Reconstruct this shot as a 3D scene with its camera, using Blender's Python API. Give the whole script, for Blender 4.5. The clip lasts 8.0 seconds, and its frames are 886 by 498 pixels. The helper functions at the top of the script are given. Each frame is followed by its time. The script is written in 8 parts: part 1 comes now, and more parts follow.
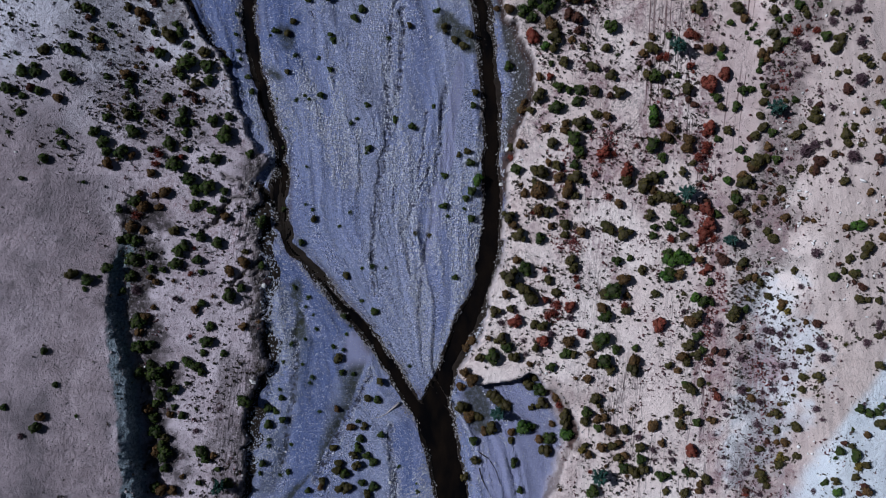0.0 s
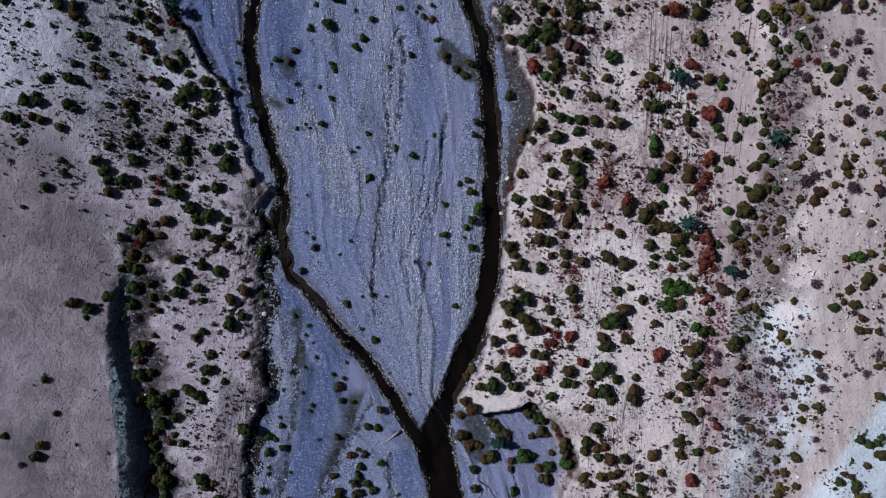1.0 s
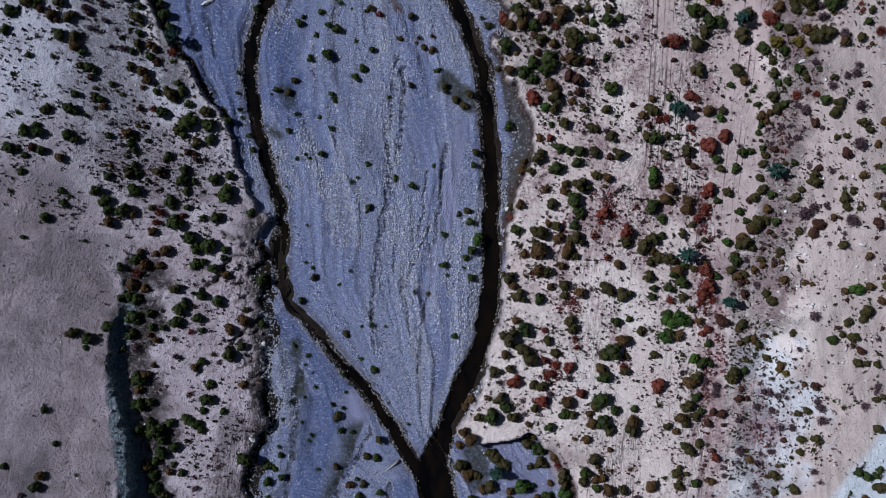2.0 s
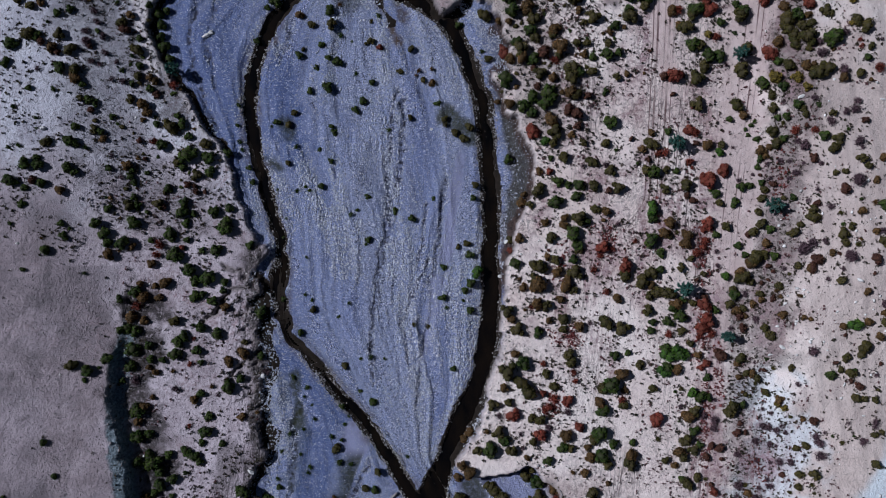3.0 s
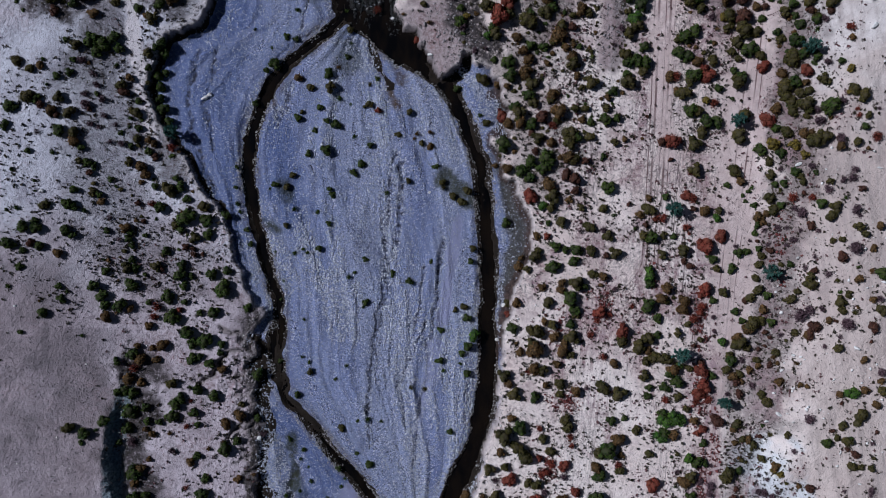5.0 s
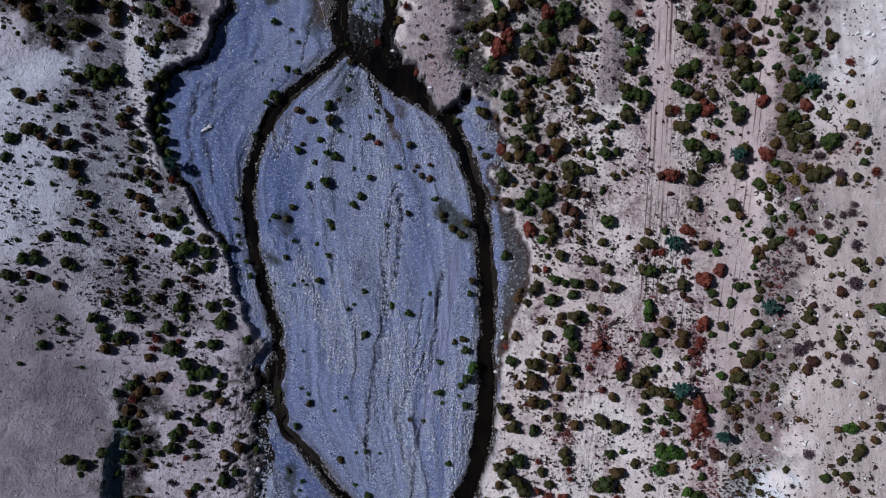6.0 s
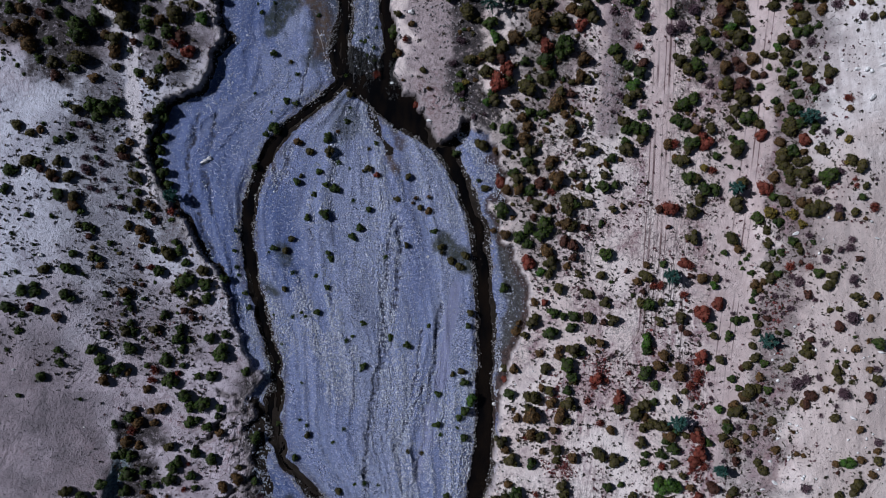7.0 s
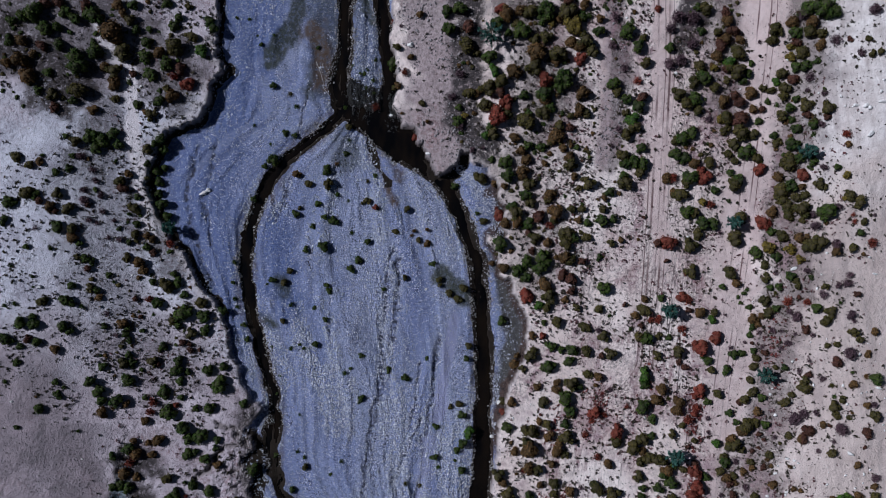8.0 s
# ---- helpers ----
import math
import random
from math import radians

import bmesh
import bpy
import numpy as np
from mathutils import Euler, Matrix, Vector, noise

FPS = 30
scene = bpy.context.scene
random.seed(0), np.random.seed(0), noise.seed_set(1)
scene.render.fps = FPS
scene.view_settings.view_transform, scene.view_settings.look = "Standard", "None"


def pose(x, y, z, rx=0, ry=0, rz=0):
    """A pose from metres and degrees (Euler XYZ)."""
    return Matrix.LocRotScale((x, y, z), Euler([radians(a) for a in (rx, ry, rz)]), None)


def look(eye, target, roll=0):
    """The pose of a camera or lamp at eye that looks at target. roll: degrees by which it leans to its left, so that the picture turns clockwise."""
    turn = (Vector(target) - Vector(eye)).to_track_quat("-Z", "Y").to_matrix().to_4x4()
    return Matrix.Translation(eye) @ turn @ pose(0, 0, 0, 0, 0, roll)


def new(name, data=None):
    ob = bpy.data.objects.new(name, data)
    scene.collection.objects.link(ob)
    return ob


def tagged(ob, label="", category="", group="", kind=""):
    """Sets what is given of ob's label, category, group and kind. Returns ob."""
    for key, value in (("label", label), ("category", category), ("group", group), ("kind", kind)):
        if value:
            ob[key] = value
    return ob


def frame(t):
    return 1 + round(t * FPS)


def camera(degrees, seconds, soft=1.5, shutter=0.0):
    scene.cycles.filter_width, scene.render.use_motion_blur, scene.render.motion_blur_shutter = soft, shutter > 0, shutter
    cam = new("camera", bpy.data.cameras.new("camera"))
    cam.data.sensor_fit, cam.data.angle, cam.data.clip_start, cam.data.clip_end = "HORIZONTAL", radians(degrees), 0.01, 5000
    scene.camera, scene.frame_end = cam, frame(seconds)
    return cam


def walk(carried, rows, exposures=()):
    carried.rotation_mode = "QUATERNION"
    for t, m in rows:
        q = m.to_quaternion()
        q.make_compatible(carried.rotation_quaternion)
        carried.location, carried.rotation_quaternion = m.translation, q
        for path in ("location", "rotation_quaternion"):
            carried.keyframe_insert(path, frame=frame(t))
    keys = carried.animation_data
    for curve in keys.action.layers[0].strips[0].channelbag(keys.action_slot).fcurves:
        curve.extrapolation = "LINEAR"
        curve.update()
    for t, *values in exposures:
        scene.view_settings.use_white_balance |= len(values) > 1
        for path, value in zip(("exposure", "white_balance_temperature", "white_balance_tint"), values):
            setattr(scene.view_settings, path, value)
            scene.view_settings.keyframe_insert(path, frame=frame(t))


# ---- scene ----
cam = camera(62.0, 8.0, soft=0.78)
METRES, EYE, TILT, LEAN, TURN = 26.5, 79.9, -90.0, 0.0, 0.0
ROWS = [
    (0.0, 0.0, 0.0, 0.0, 0.0, 0.0, -0.0),
    (0.5, -0.0003, -0.0026, 0.0537, 0.02, 0.04, -0.07),
    (1.0, -0.0, -0.0051, 0.112, 0.03, 0.1, -0.14),
    (1.5, 0.0013, -0.0072, 0.1704, 0.04, 0.12, -0.2),
    (3.0, 0.0035, -0.0132, 0.3627, 0.02, 0.23, -0.46),
    (3.5, 0.0042, -0.0146, 0.4227, -0.01, 0.29, -0.53),
    (4.0, 0.0071, -0.0158, 0.4886, 0.01, 0.32, -0.64),
    (4.5, 0.0095, -0.0169, 0.5481, 0.01, 0.38, -0.71),
    (6.0, 0.0155, -0.0239, 0.739, 0.07, 0.51, -0.98),
    (6.5, 0.0163, -0.0266, 0.8006, 0.06, 0.54, -1.06),
    (7.0, 0.0178, -0.0288, 0.8681, 0.06, 0.57, -1.15),
    (7.5, 0.0189, -0.0311, 0.9299, 0.05, 0.62, -1.24),
    (8.0, 0.0204, -0.0333, 0.9991, 0.04, 0.63, -1.36),
]
walk(cam, [(t, pose(0, 0, EYE, TILT, LEAN, TURN) @ pose(METRES * x, METRES * y, METRES * z, 90 + pitch, roll, yaw)) for t, x, y, z, yaw, pitch, roll in ROWS],
     exposures=[(0.0, -0.65, 5620, 12), (8.0, -0.65, 5620, 12)])

# ---- daylight: a clear sky and a sun from the west ----
SUN_HEIGHT, SUN_FROM = radians(41), radians(163)  # direction to the sun, counted from +x towards +y
world = bpy.data.worlds.new("sky")
scene.world = world
world.use_nodes = True
sky = world.node_tree.nodes.new("ShaderNodeTexSky")
sky.sky_type, sky.sun_disc = "NISHITA", False
sky.sun_elevation, sky.sun_rotation = SUN_HEIGHT, radians(90) - SUN_FROM
world.node_tree.links.new(sky.outputs[0], world.node_tree.nodes["Background"].inputs[0])
world.node_tree.nodes["Background"].inputs[1].default_value = 0.018
sun = new("sun", bpy.data.lights.new("sun", "SUN"))
sun.data.energy, sun.data.angle, sun.data.color = 5.0, radians(0.5), (1.0, 0.97, 0.94)
toward = Vector((math.cos(SUN_HEIGHT) * math.cos(SUN_FROM), math.cos(SUN_HEIGHT) * math.sin(SUN_FROM), math.sin(SUN_HEIGHT)))
sun.matrix_world = look(toward * 200, (0, 0, 0))

# ---- the lie of the land ----
FAR = 900.0
LEFT_BANK = [(-24, FAR), (-24.60, 57.5), (-24.70, 53.8), (-24.40, 49.6), (-24.50, 47.6), (-23.80, 46.4), (-23.70, 45.7), (-24.90, 44.6), (-25.40, 42.6), (-26.30, 40.6), (-28.00, 39.9),
             (-30.00, 39.2), (-30.80, 38.2), (-31.20, 37.4), (-31.40, 35.2), (-31.70, 33.7), (-31.40, 32.2), (-30.70, 30.8), (-30.10, 29.4), (-29.20, 28.2),
             (-29.00, 27.3), (-27.70, 26.1), (-27.20, 24.9), (-26.20, 23.7), (-25.80, 22.8), (-25.10, 21.9), (-23.80, 20.7), (-23.40, 19.5), (-22.70, 17.1),
             (-21.90, 14.7), (-20.60, 12.3), (-19.60, 9.9), (-19.90, 7.5), (-20.05, 5.7), (-20.30, 3.2), (-20.10, 1.3), (-19.60, -1.1), (-19.40, -3.6),
             (-19.20, -6.0), (-19.35, -8.4), (-19.40, -10.8), (-19.90, -13.2), (-20.50, -15.6)]
LEFT_BANK += [(-21.20, -18.0), (-21.70, -19.8), (-21.40, -21.7), (-21.90, -23.5), (-22.20, -26.6), (-22.50, -31.3), (-24, -FAR)]
SCARP = [(-33.7, 8.0), (-33.9, 5.2), (-34.2, 3.3), (-34.4, 0.1), (-35.0, -1.7), (-35.4, -4.1), (-35.6, -7.0), (-35.3, -9.4), (-35.0, -11.7), (-34.5, -14.1),
         (-34.1, -16.4), (-34.0, -18.8), (-33.8, -21.2), (-33.5, -24.1), (-33.5, -26.0), (-33.7, -30.6), (-34, -FAR)]
RIGHT_BANK = [(-5, FAR), (-5.4, 57.8), (-5.5, 54.1), (-5.5, 50.4), (-5.3, 48.0), (-5.0, 45.5), (-5.0, 42.5), (-4.2, 40.7), (-2.5, 40.4), (-2.4, 39.2),
              (-1.9, 38.2), (-0.9, 36.5), (-0.3, 35.6), (0.3, 35.4), (1.2, 36.5), (2.5, 37.9), (3.0, 38.3), (3.8, 37.1), (6.1, 36.5), (6.3, 34.2),
              (6.5, 30.6), (6.3, 27.5), (6.5, 25.1), (7.9, 23.9), (8.5, 22.1), (9.5, 20.3), (10.0, 17.9), (9.7, 15.5), (8.7, 14.0), (8.0, 12.4),
              (7.9, 10.6), (7.2, 8.8), (6.8, 7.0), (6.7, 5.2), (6.4, 2.6), (6.5, 0.7), (6.2, -1.4), (5.6, -2.6), (5.0, -4.1), (4.9, -5.9)]
RIGHT_BANK += [(4.4, -7.7), (4.0, -9.5), (3.5, -10.7), (1.6, -13.2), (2.0, -14.0), (3.2, -14.5), (5.2, -14.3), (7.4, -13.95), (8.3, -13.6),
               (9.2, -13.2), (10.3, -13.5), (11.0, -14.9), (12.1, -15.2), (13.2, -16.7), (14.1, -18.2), (14.5, -19.7), (14.0, -21.5), (13.0, -24.0),
               (11.8, -26.6), (10.8, -31.1), (8, -60), (8, -FAR)]
# streams: x, y, half width
WEST_STREAM = [(-11.0, 42.3, .7), (-11.3, 41.5, .5), (-12.5, 40.5, .5), (-14.0, 39.2, .5), (-15.5, 37.9, .5), (-17.1, 36.6, .55), (-18.3, 35.0, .6), (-19.1, 33.2, .55),
               (-20.0, 31.3, .55), (-20.7, 29.4, .55), (-21.0, 26.9, .6), (-21.1, 24.4, .6), (-20.7, 21.4, .6), (-20.1, 18.9, .55), (-19.5, 17.1, .55),
               (-18.8, 14.6, .6), (-18.1, 12.1, .6), (-17.6, 9.7, .6), (-17.5, 7.2, .7), (-17.8, 5.4, .8), (-17.7, 2.9, .6), (-17.3, 1.6, .55), (-16.2, 0.1, .5)]
WEST_STREAM += [(-14.6, -1.8, .45), (-12.8, -3.9, .5), (-10.7, -6.4, .55), (-8.5, -8.8, .6), (-7.0, -11.0, .6), (-5.4, -13.1, .65), (-4.2, -15.2, .6), (-3.0, -17.1, .8),
                (-1.5, -18.6, 1.0)]
EAST_STREAM = [(-11.0, 42.6, .7), (-8.6, 41.5, 1.4), (-5.8, 40.2, 2.1), (-4.2, 38.9, 2.1), (-2.5, 37.4, 1.5), (-0.4, 35.5, .95), (1.0, 33.6, .9), (2.3, 30.9, .85),
               (3.6, 28.1, .85), (4.3, 25.0, .85), (4.7, 22.0, .85), (4.9, 18.9, .85), (5.2, 15.8, .85), (5.3, 12.7, .85), (5.2, 9.6, .85), (5.3, 6.5, .85),
               (5.3, 3.0, .9), (5.1, 0.7, .95), (4.5, -3.0, 1.0), (3.5, -6.1, 1.05), (2.3, -8.5, 1.2), (1.3, -11.0, 1.05), (0.4, -13.4, 1.0), (-0.6, -15.9, 1.2)]
EAST_STREAM += [(-0.9, -18.3, 2.0), (-0.2, -21.4, 1.8), (0.5, -24.4, 1.7), (1.0, -27.0, 1.7), (1.6, -31.8, 1.7), (2, -60, 2), (2, -FAR, 2)]
UPPER_WEST = [(-11, FAR, .8), (-10.9, 58.3, .75), (-10.8, 54.5, .75), (-10.8, 51.4, .75), (-10.8, 48.3, .7), (-11.3, 45.1, .9), (-11.0, 42.7, .8)]
UPPER_EAST = [(-8, FAR, .8), (-7.4, 58.3, .7), (-7.0, 54.6, .7), (-6.5, 51.5, .7), (-5.9, 48.4, .75), (-5.6, 45.3, .8), (-5.9, 42.2, 1.0), (-5.8, 40.0, 1.2)]


def lattice(ix, iy, seed):
    n = (ix.astype(np.int64) * 374761393 + iy.astype(np.int64) * 668265263 + seed * 974634777) & 0x7FFFFFFF
    n = ((n ^ (n >> 13)) * 1274126177) & 0x7FFFFFFF
    return ((n ^ (n >> 16)) & 0xFFFF) / 65535.0


def vnoise(x, y, seed=0):
    """Smooth value noise from -1 to 1, one cell a unit."""
    ix, iy = np.floor(x), np.floor(y)
    u, v = x - ix, y - iy
    u, v = u * u * (3 - 2 * u), v * v * (3 - 2 * v)
    a, b = lattice(ix, iy, seed), lattice(ix + 1, iy, seed)
    c, d = lattice(ix, iy + 1, seed), lattice(ix + 1, iy + 1, seed)
    return 2 * (a + (b - a) * u + (c - a) * v + (a - b - c + d) * u * v) - 1


def fbm(x, y, size, octaves=4, seed=0):
    total, amp, scale = 0, 1.0, 1.0 / size
    for k in range(octaves):
        total = total + amp * vnoise(x * scale + 17.3 * k, y * scale - 9.1 * k, seed + k)
        amp, scale = amp * .5, scale * 2.03
    return total


def step(a, b, v):
    k = np.clip((v - a) / (b - a), 0, 1)
    return k * k * (3 - 2 * k)


def distance(x, y, line):
    """Distance to a line of points; with widths, distance beyond the half width."""
    best = np.full(np.shape(x), 1e9)
    for p, q in zip(line, line[1:]):
        ax, ay, dx, dy = p[0], p[1], q[0] - p[0], q[1] - p[1]
        k = np.clip(((x - ax) * dx + (y - ay) * dy) / (dx * dx + dy * dy), 0, 1)
        d = np.hypot(x - ax - k * dx, y - ay - k * dy)
        if len(p) > 2:
            d = d - (p[2] + k * (q[2] - p[2]))
        best = np.minimum(best, d)
    return best


def beyond(x, y, line, side):
    """Signed distance to a line that runs from north to south: positive on its west (side -1) or east (side 1)."""
    inside = np.zeros(np.shape(x), bool)
    ring = list(line) + [(side * 5000, line[-1][1]), (side * 5000, line[0][1])]
    for (ax, ay), (bx, by) in zip(ring, ring[1:] + ring[:1]):
        if ay != by:
            cross = ((ay > y) != (by > y)) & (x < ax + (y - ay) * (bx - ax) / (by - ay))
            inside ^= cross
    return np.where(inside, 1, -1) * distance(x, y, line)


WEST_SIDE = UPPER_WEST[:-1] + WEST_STREAM + [p for p in EAST_STREAM if p[1] < -20]
EAST_SIDE = UPPER_EAST[:-1] + EAST_STREAM[3:]


def line_x(y, line):
    """Where a line that runs from north to south stands at y."""
    return np.interp(y, [p[1] for p in line][::-1], [p[0] for p in line][::-1])


def flow_of(x, y):
    """A measure across the bed that stays the same along the water's old ways."""
    left, west, east = line_x(y, LEFT_BANK), line_x(y, WEST_SIDE), line_x(y, EAST_SIDE)
    across = np.where(x < west, (x - west) / np.maximum(west - left, 4.5) * 9, (x - west) / np.maximum(east - west, 6) * 22)
    return across + .55 * fbm(x, y, 8, 2, 16)


FISSURES = [  # dry cracks in the worn edge of the left terrace
    [(-21.7, 5.5, .06), (-23.3, 5.0, .07), (-23.5, 4.5, .09), (-24.1, 3.1, .12), (-25.1, 2.5, .1), (-25.7, 1.9, .05)],
    [(-21.2, -2.2, .05), (-22.4, -3.2, .08), (-22.9, -4.6, .06)],
    [(-23.6, 8.3, .05), (-22.6, 7.5, .08), (-21.4, 7.3, .06)],
]


def fissures(x, y):
    wx, wy = x + .3 * fbm(x, y, .9, 3, 64), y + .3 * fbm(x, y, .9, 3, 65)
    return np.maximum.reduce([step(.16, -.02, distance(wx, wy, line)) for line in FISSURES])


RUNNELS = [  # old flow lines in the gravel, with half widths
    [(-4.2, 26, .25), (-4.6, 20, .3), (-5.6, 14, .3), (-6.3, 10, .4), (-7.2, 5, .35), (-7.6, 0, .2), (-7.5, -5, .15)],
    [(-5.2, 27, .2), (-5.6, 22, .25), (-6.2, 17, .25), (-6.0, 12, .35)],
    [(0.5, 18, .2), (-.1, 13, .25), (-.9, 8, .3), (-1.1, 3, .25), (-2.1, -2, .2), (-2.6, -7, .15)],
    [(-1.5, 9, .15), (-3.0, 5, .2), (-4.4, 1.5, .2)],
    [(-1.8, 15, .15), (-2.6, 8, .15)],
    [(-18.5, 33, .2), (-17.6, 30, .2), (-16.6, 35, .2)],
    [(-26.5, 38, .2), (-27.6, 33, .25), (-26.8, 28, .2), (-24.6, 23, .2)],
    [(-24.6, 38, .15), (-25.8, 32, .2), (-24.8, 27, .2)],
    [(-14.5, 45, .2), (-15.4, 41, .2), (-15.8, 39, .15)],
    [(-15.4, -7, .35), (-16.2, -12, .35), (-16.4, -17, .3), (-17.6, -24, .35)],
    [(-7.6, -13, .25), (-9.5, -16.5, .4), (-11.5, -20.5, .35), (-13.8, -25, .3)],
    [(-5.8, -19, .2), (-5.6, -23, .3), (-4.8, -28, .3)],
]


def runnels(x, y):
    wx, wy = x + .3 * fbm(x, y, 1.6, 4, 61), y + .3 * fbm(x, y, 1.6, 4, 62)
    return np.maximum.reduce([step(.25, -.15, distance(wx, wy, line)) for line in RUNNELS])


def land(x, y):
    """Height of the ground, and how much of it is river bed, damp, slope."""
    wx = x + .30 * fbm(x, y, 1.6, 3, 5) + .17 * vnoise(x / .42, y / .42, 8)
    wy = y + .30 * fbm(x, y, 1.6, 3, 6) + .17 * vnoise(x / .42, y / .42, 9)
    loose = step(22, 26, y) * step(38.5, 36.5, y) * step(3, 5, x) * step(11, 9, x)
    wx, wy = wx + 1.1 * loose * fbm(x, y, 2.6, 3, 12), wy + .5 * loose * fbm(x, y, 2.6, 3, 13)
    ragged = step(15, 10, y) * step(-27, -24, x) * step(-14, -16, x)
    wx, wy = wx + .75 * ragged * fbm(.8 * x - .6 * y, .6 * x + .8 * y, 1.9, 3, 14), wy + .5 * ragged * fbm(x, y, 1.9, 3, 15)
    calm = 1 - .7 * step(1.5, 3, x) * step(12, 11, x) * step(-11.5, -12.5, y) * step(-17, -16, y)
    wx, wy = x + calm * (wx - x), y + calm * (wy - y)
    left, right, scarp = beyond(wx, wy, LEFT_BANK, -1), beyond(wx, wy, RIGHT_BANK, 1), beyond(wx, wy, SCARP, -1)
    stream = np.minimum.reduce([distance(x + .5 * (wx - x), y + .5 * (wy - y), s) for s in (WEST_STREAM, EAST_STREAM, UPPER_WEST, UPPER_EAST)])
    yy = np.clip(y, -60, 90)
    # river bed, with bars and runnels drawn out along the flow
    flow = flow_of(x, y)
    bed = .012 * (yy - 10) + .13 * fbm(flow, y / 6, 2.4, 3, 20) + .07 * fbm(flow, y / 10, .8, 3, 24) + .03 * fbm(x, y, .6, 3, 30)
    for seed, size in ((26, 3.2), (28, 2.1)):
        lip = fbm(flow + .12 * vnoise(x / .7, y / .7, 29), y / 9, size, 2, seed)
        bed = bed + .13 * step(-.025, .025, lip - .12) * step(.55, .2, lip)
    bed = bed - .13 * runnels(x, y)
    bed = bed - .12 * step(1.6, 0, stream) - .42 * step(.25, -.55, stream)
    # left terrace and the high ground behind its scarp
    low = 1.02 + .012 * (yy - 10) - .12 * step(20, 35, y) + .5 * step(38, 40, y) * step(50, 47, y) * step(-34, -29, x)  - .2 * step(-3, -11, y) * step(-23, -26, x) + .10 * fbm(x, y, 6, 4, 40) + .03 * fbm(x, y, .5, 2, 44)
    high = low + 1.7 * step(-29, -43, x) * (1 - .3 * step(15, 40, y))
    cut = step(8.0, 3.0, y)
    apron = .12 + .9 * step(-5, -13, y)
    tall = .45 + 1.2 * step(2, -6, y) + 1.1 * step(-6, -22, y)
    sharp = low + tall * (.62 * step(-apron - .3, -apron + .05, scarp) + .13 * step(-apron - 1.3, -apron - .2, scarp) + .25 * np.clip((scarp + apron) / (apron + .1), 0, 1))
    sharp = sharp + .9 * step(0, 10, scarp) + .05 * fbm(x, y, .4, 2, 47) * step(-2.2, -1, scarp) * step(.2, -.2, scarp)
    lz = high + cut * (sharp - high)
    # right terrace, rising to a stony hill
    rz = 1.6 + .07 * fbm(x, y, 5, 4, 50) + .03 * fbm(x, y, .45, 2, 54) + 2.2 * step(32, 43, x + 2 * fbm(x, y, 9, 2, 58)) + 2.4 * step(37, 47, x) * step(24, 46, y)
    # rain gullies down the edge of the left terrace
    worn = step(4.2, .6, left) * step(12, 5, y) * (1 - .8 * step(-5, -10, y))
    lz = lz - worn * (1.1 * np.clip(.42 - np.abs(fbm(.5 * x + .1 * y, .85 * y - .5 * x, 1.5, 3, 59)), 0, 1) + .25 * np.clip(fbm(x, y, .9, 2, 63), 0, 1) + .15)
    lz = lz + worn * .10 * fbm(x + .1 * y, y / 9, .38, 2, 66) - .45 * fissures(x, y)
    kl = .8 * step(-.34, .04, left) + .2 * step(-1.3, -.25, left)
    soft = step(10, 13, x) * step(-14, -17, y)
    kr = (1 - soft) * (.9 * step(-.26, .02, right) + .1 * step(-1.0, -.3, right)) + soft * step(-3.2, 1.2, right)
    bay = .75 * step(2.5, 8, x) * step(-13, -17, y) + .25 * step(2.2, 4, x) * step(26, 30, y)
    z = bed + bay + kl * (lz - bed) + kr * (rz - bed - bay)
    terrace = np.maximum(step(-.22, .0, left), (1 - soft) * step(-.22, .0, right) + soft * step(-2.0, -.6, right))
    return z, terrace, stream, left, right, scarp

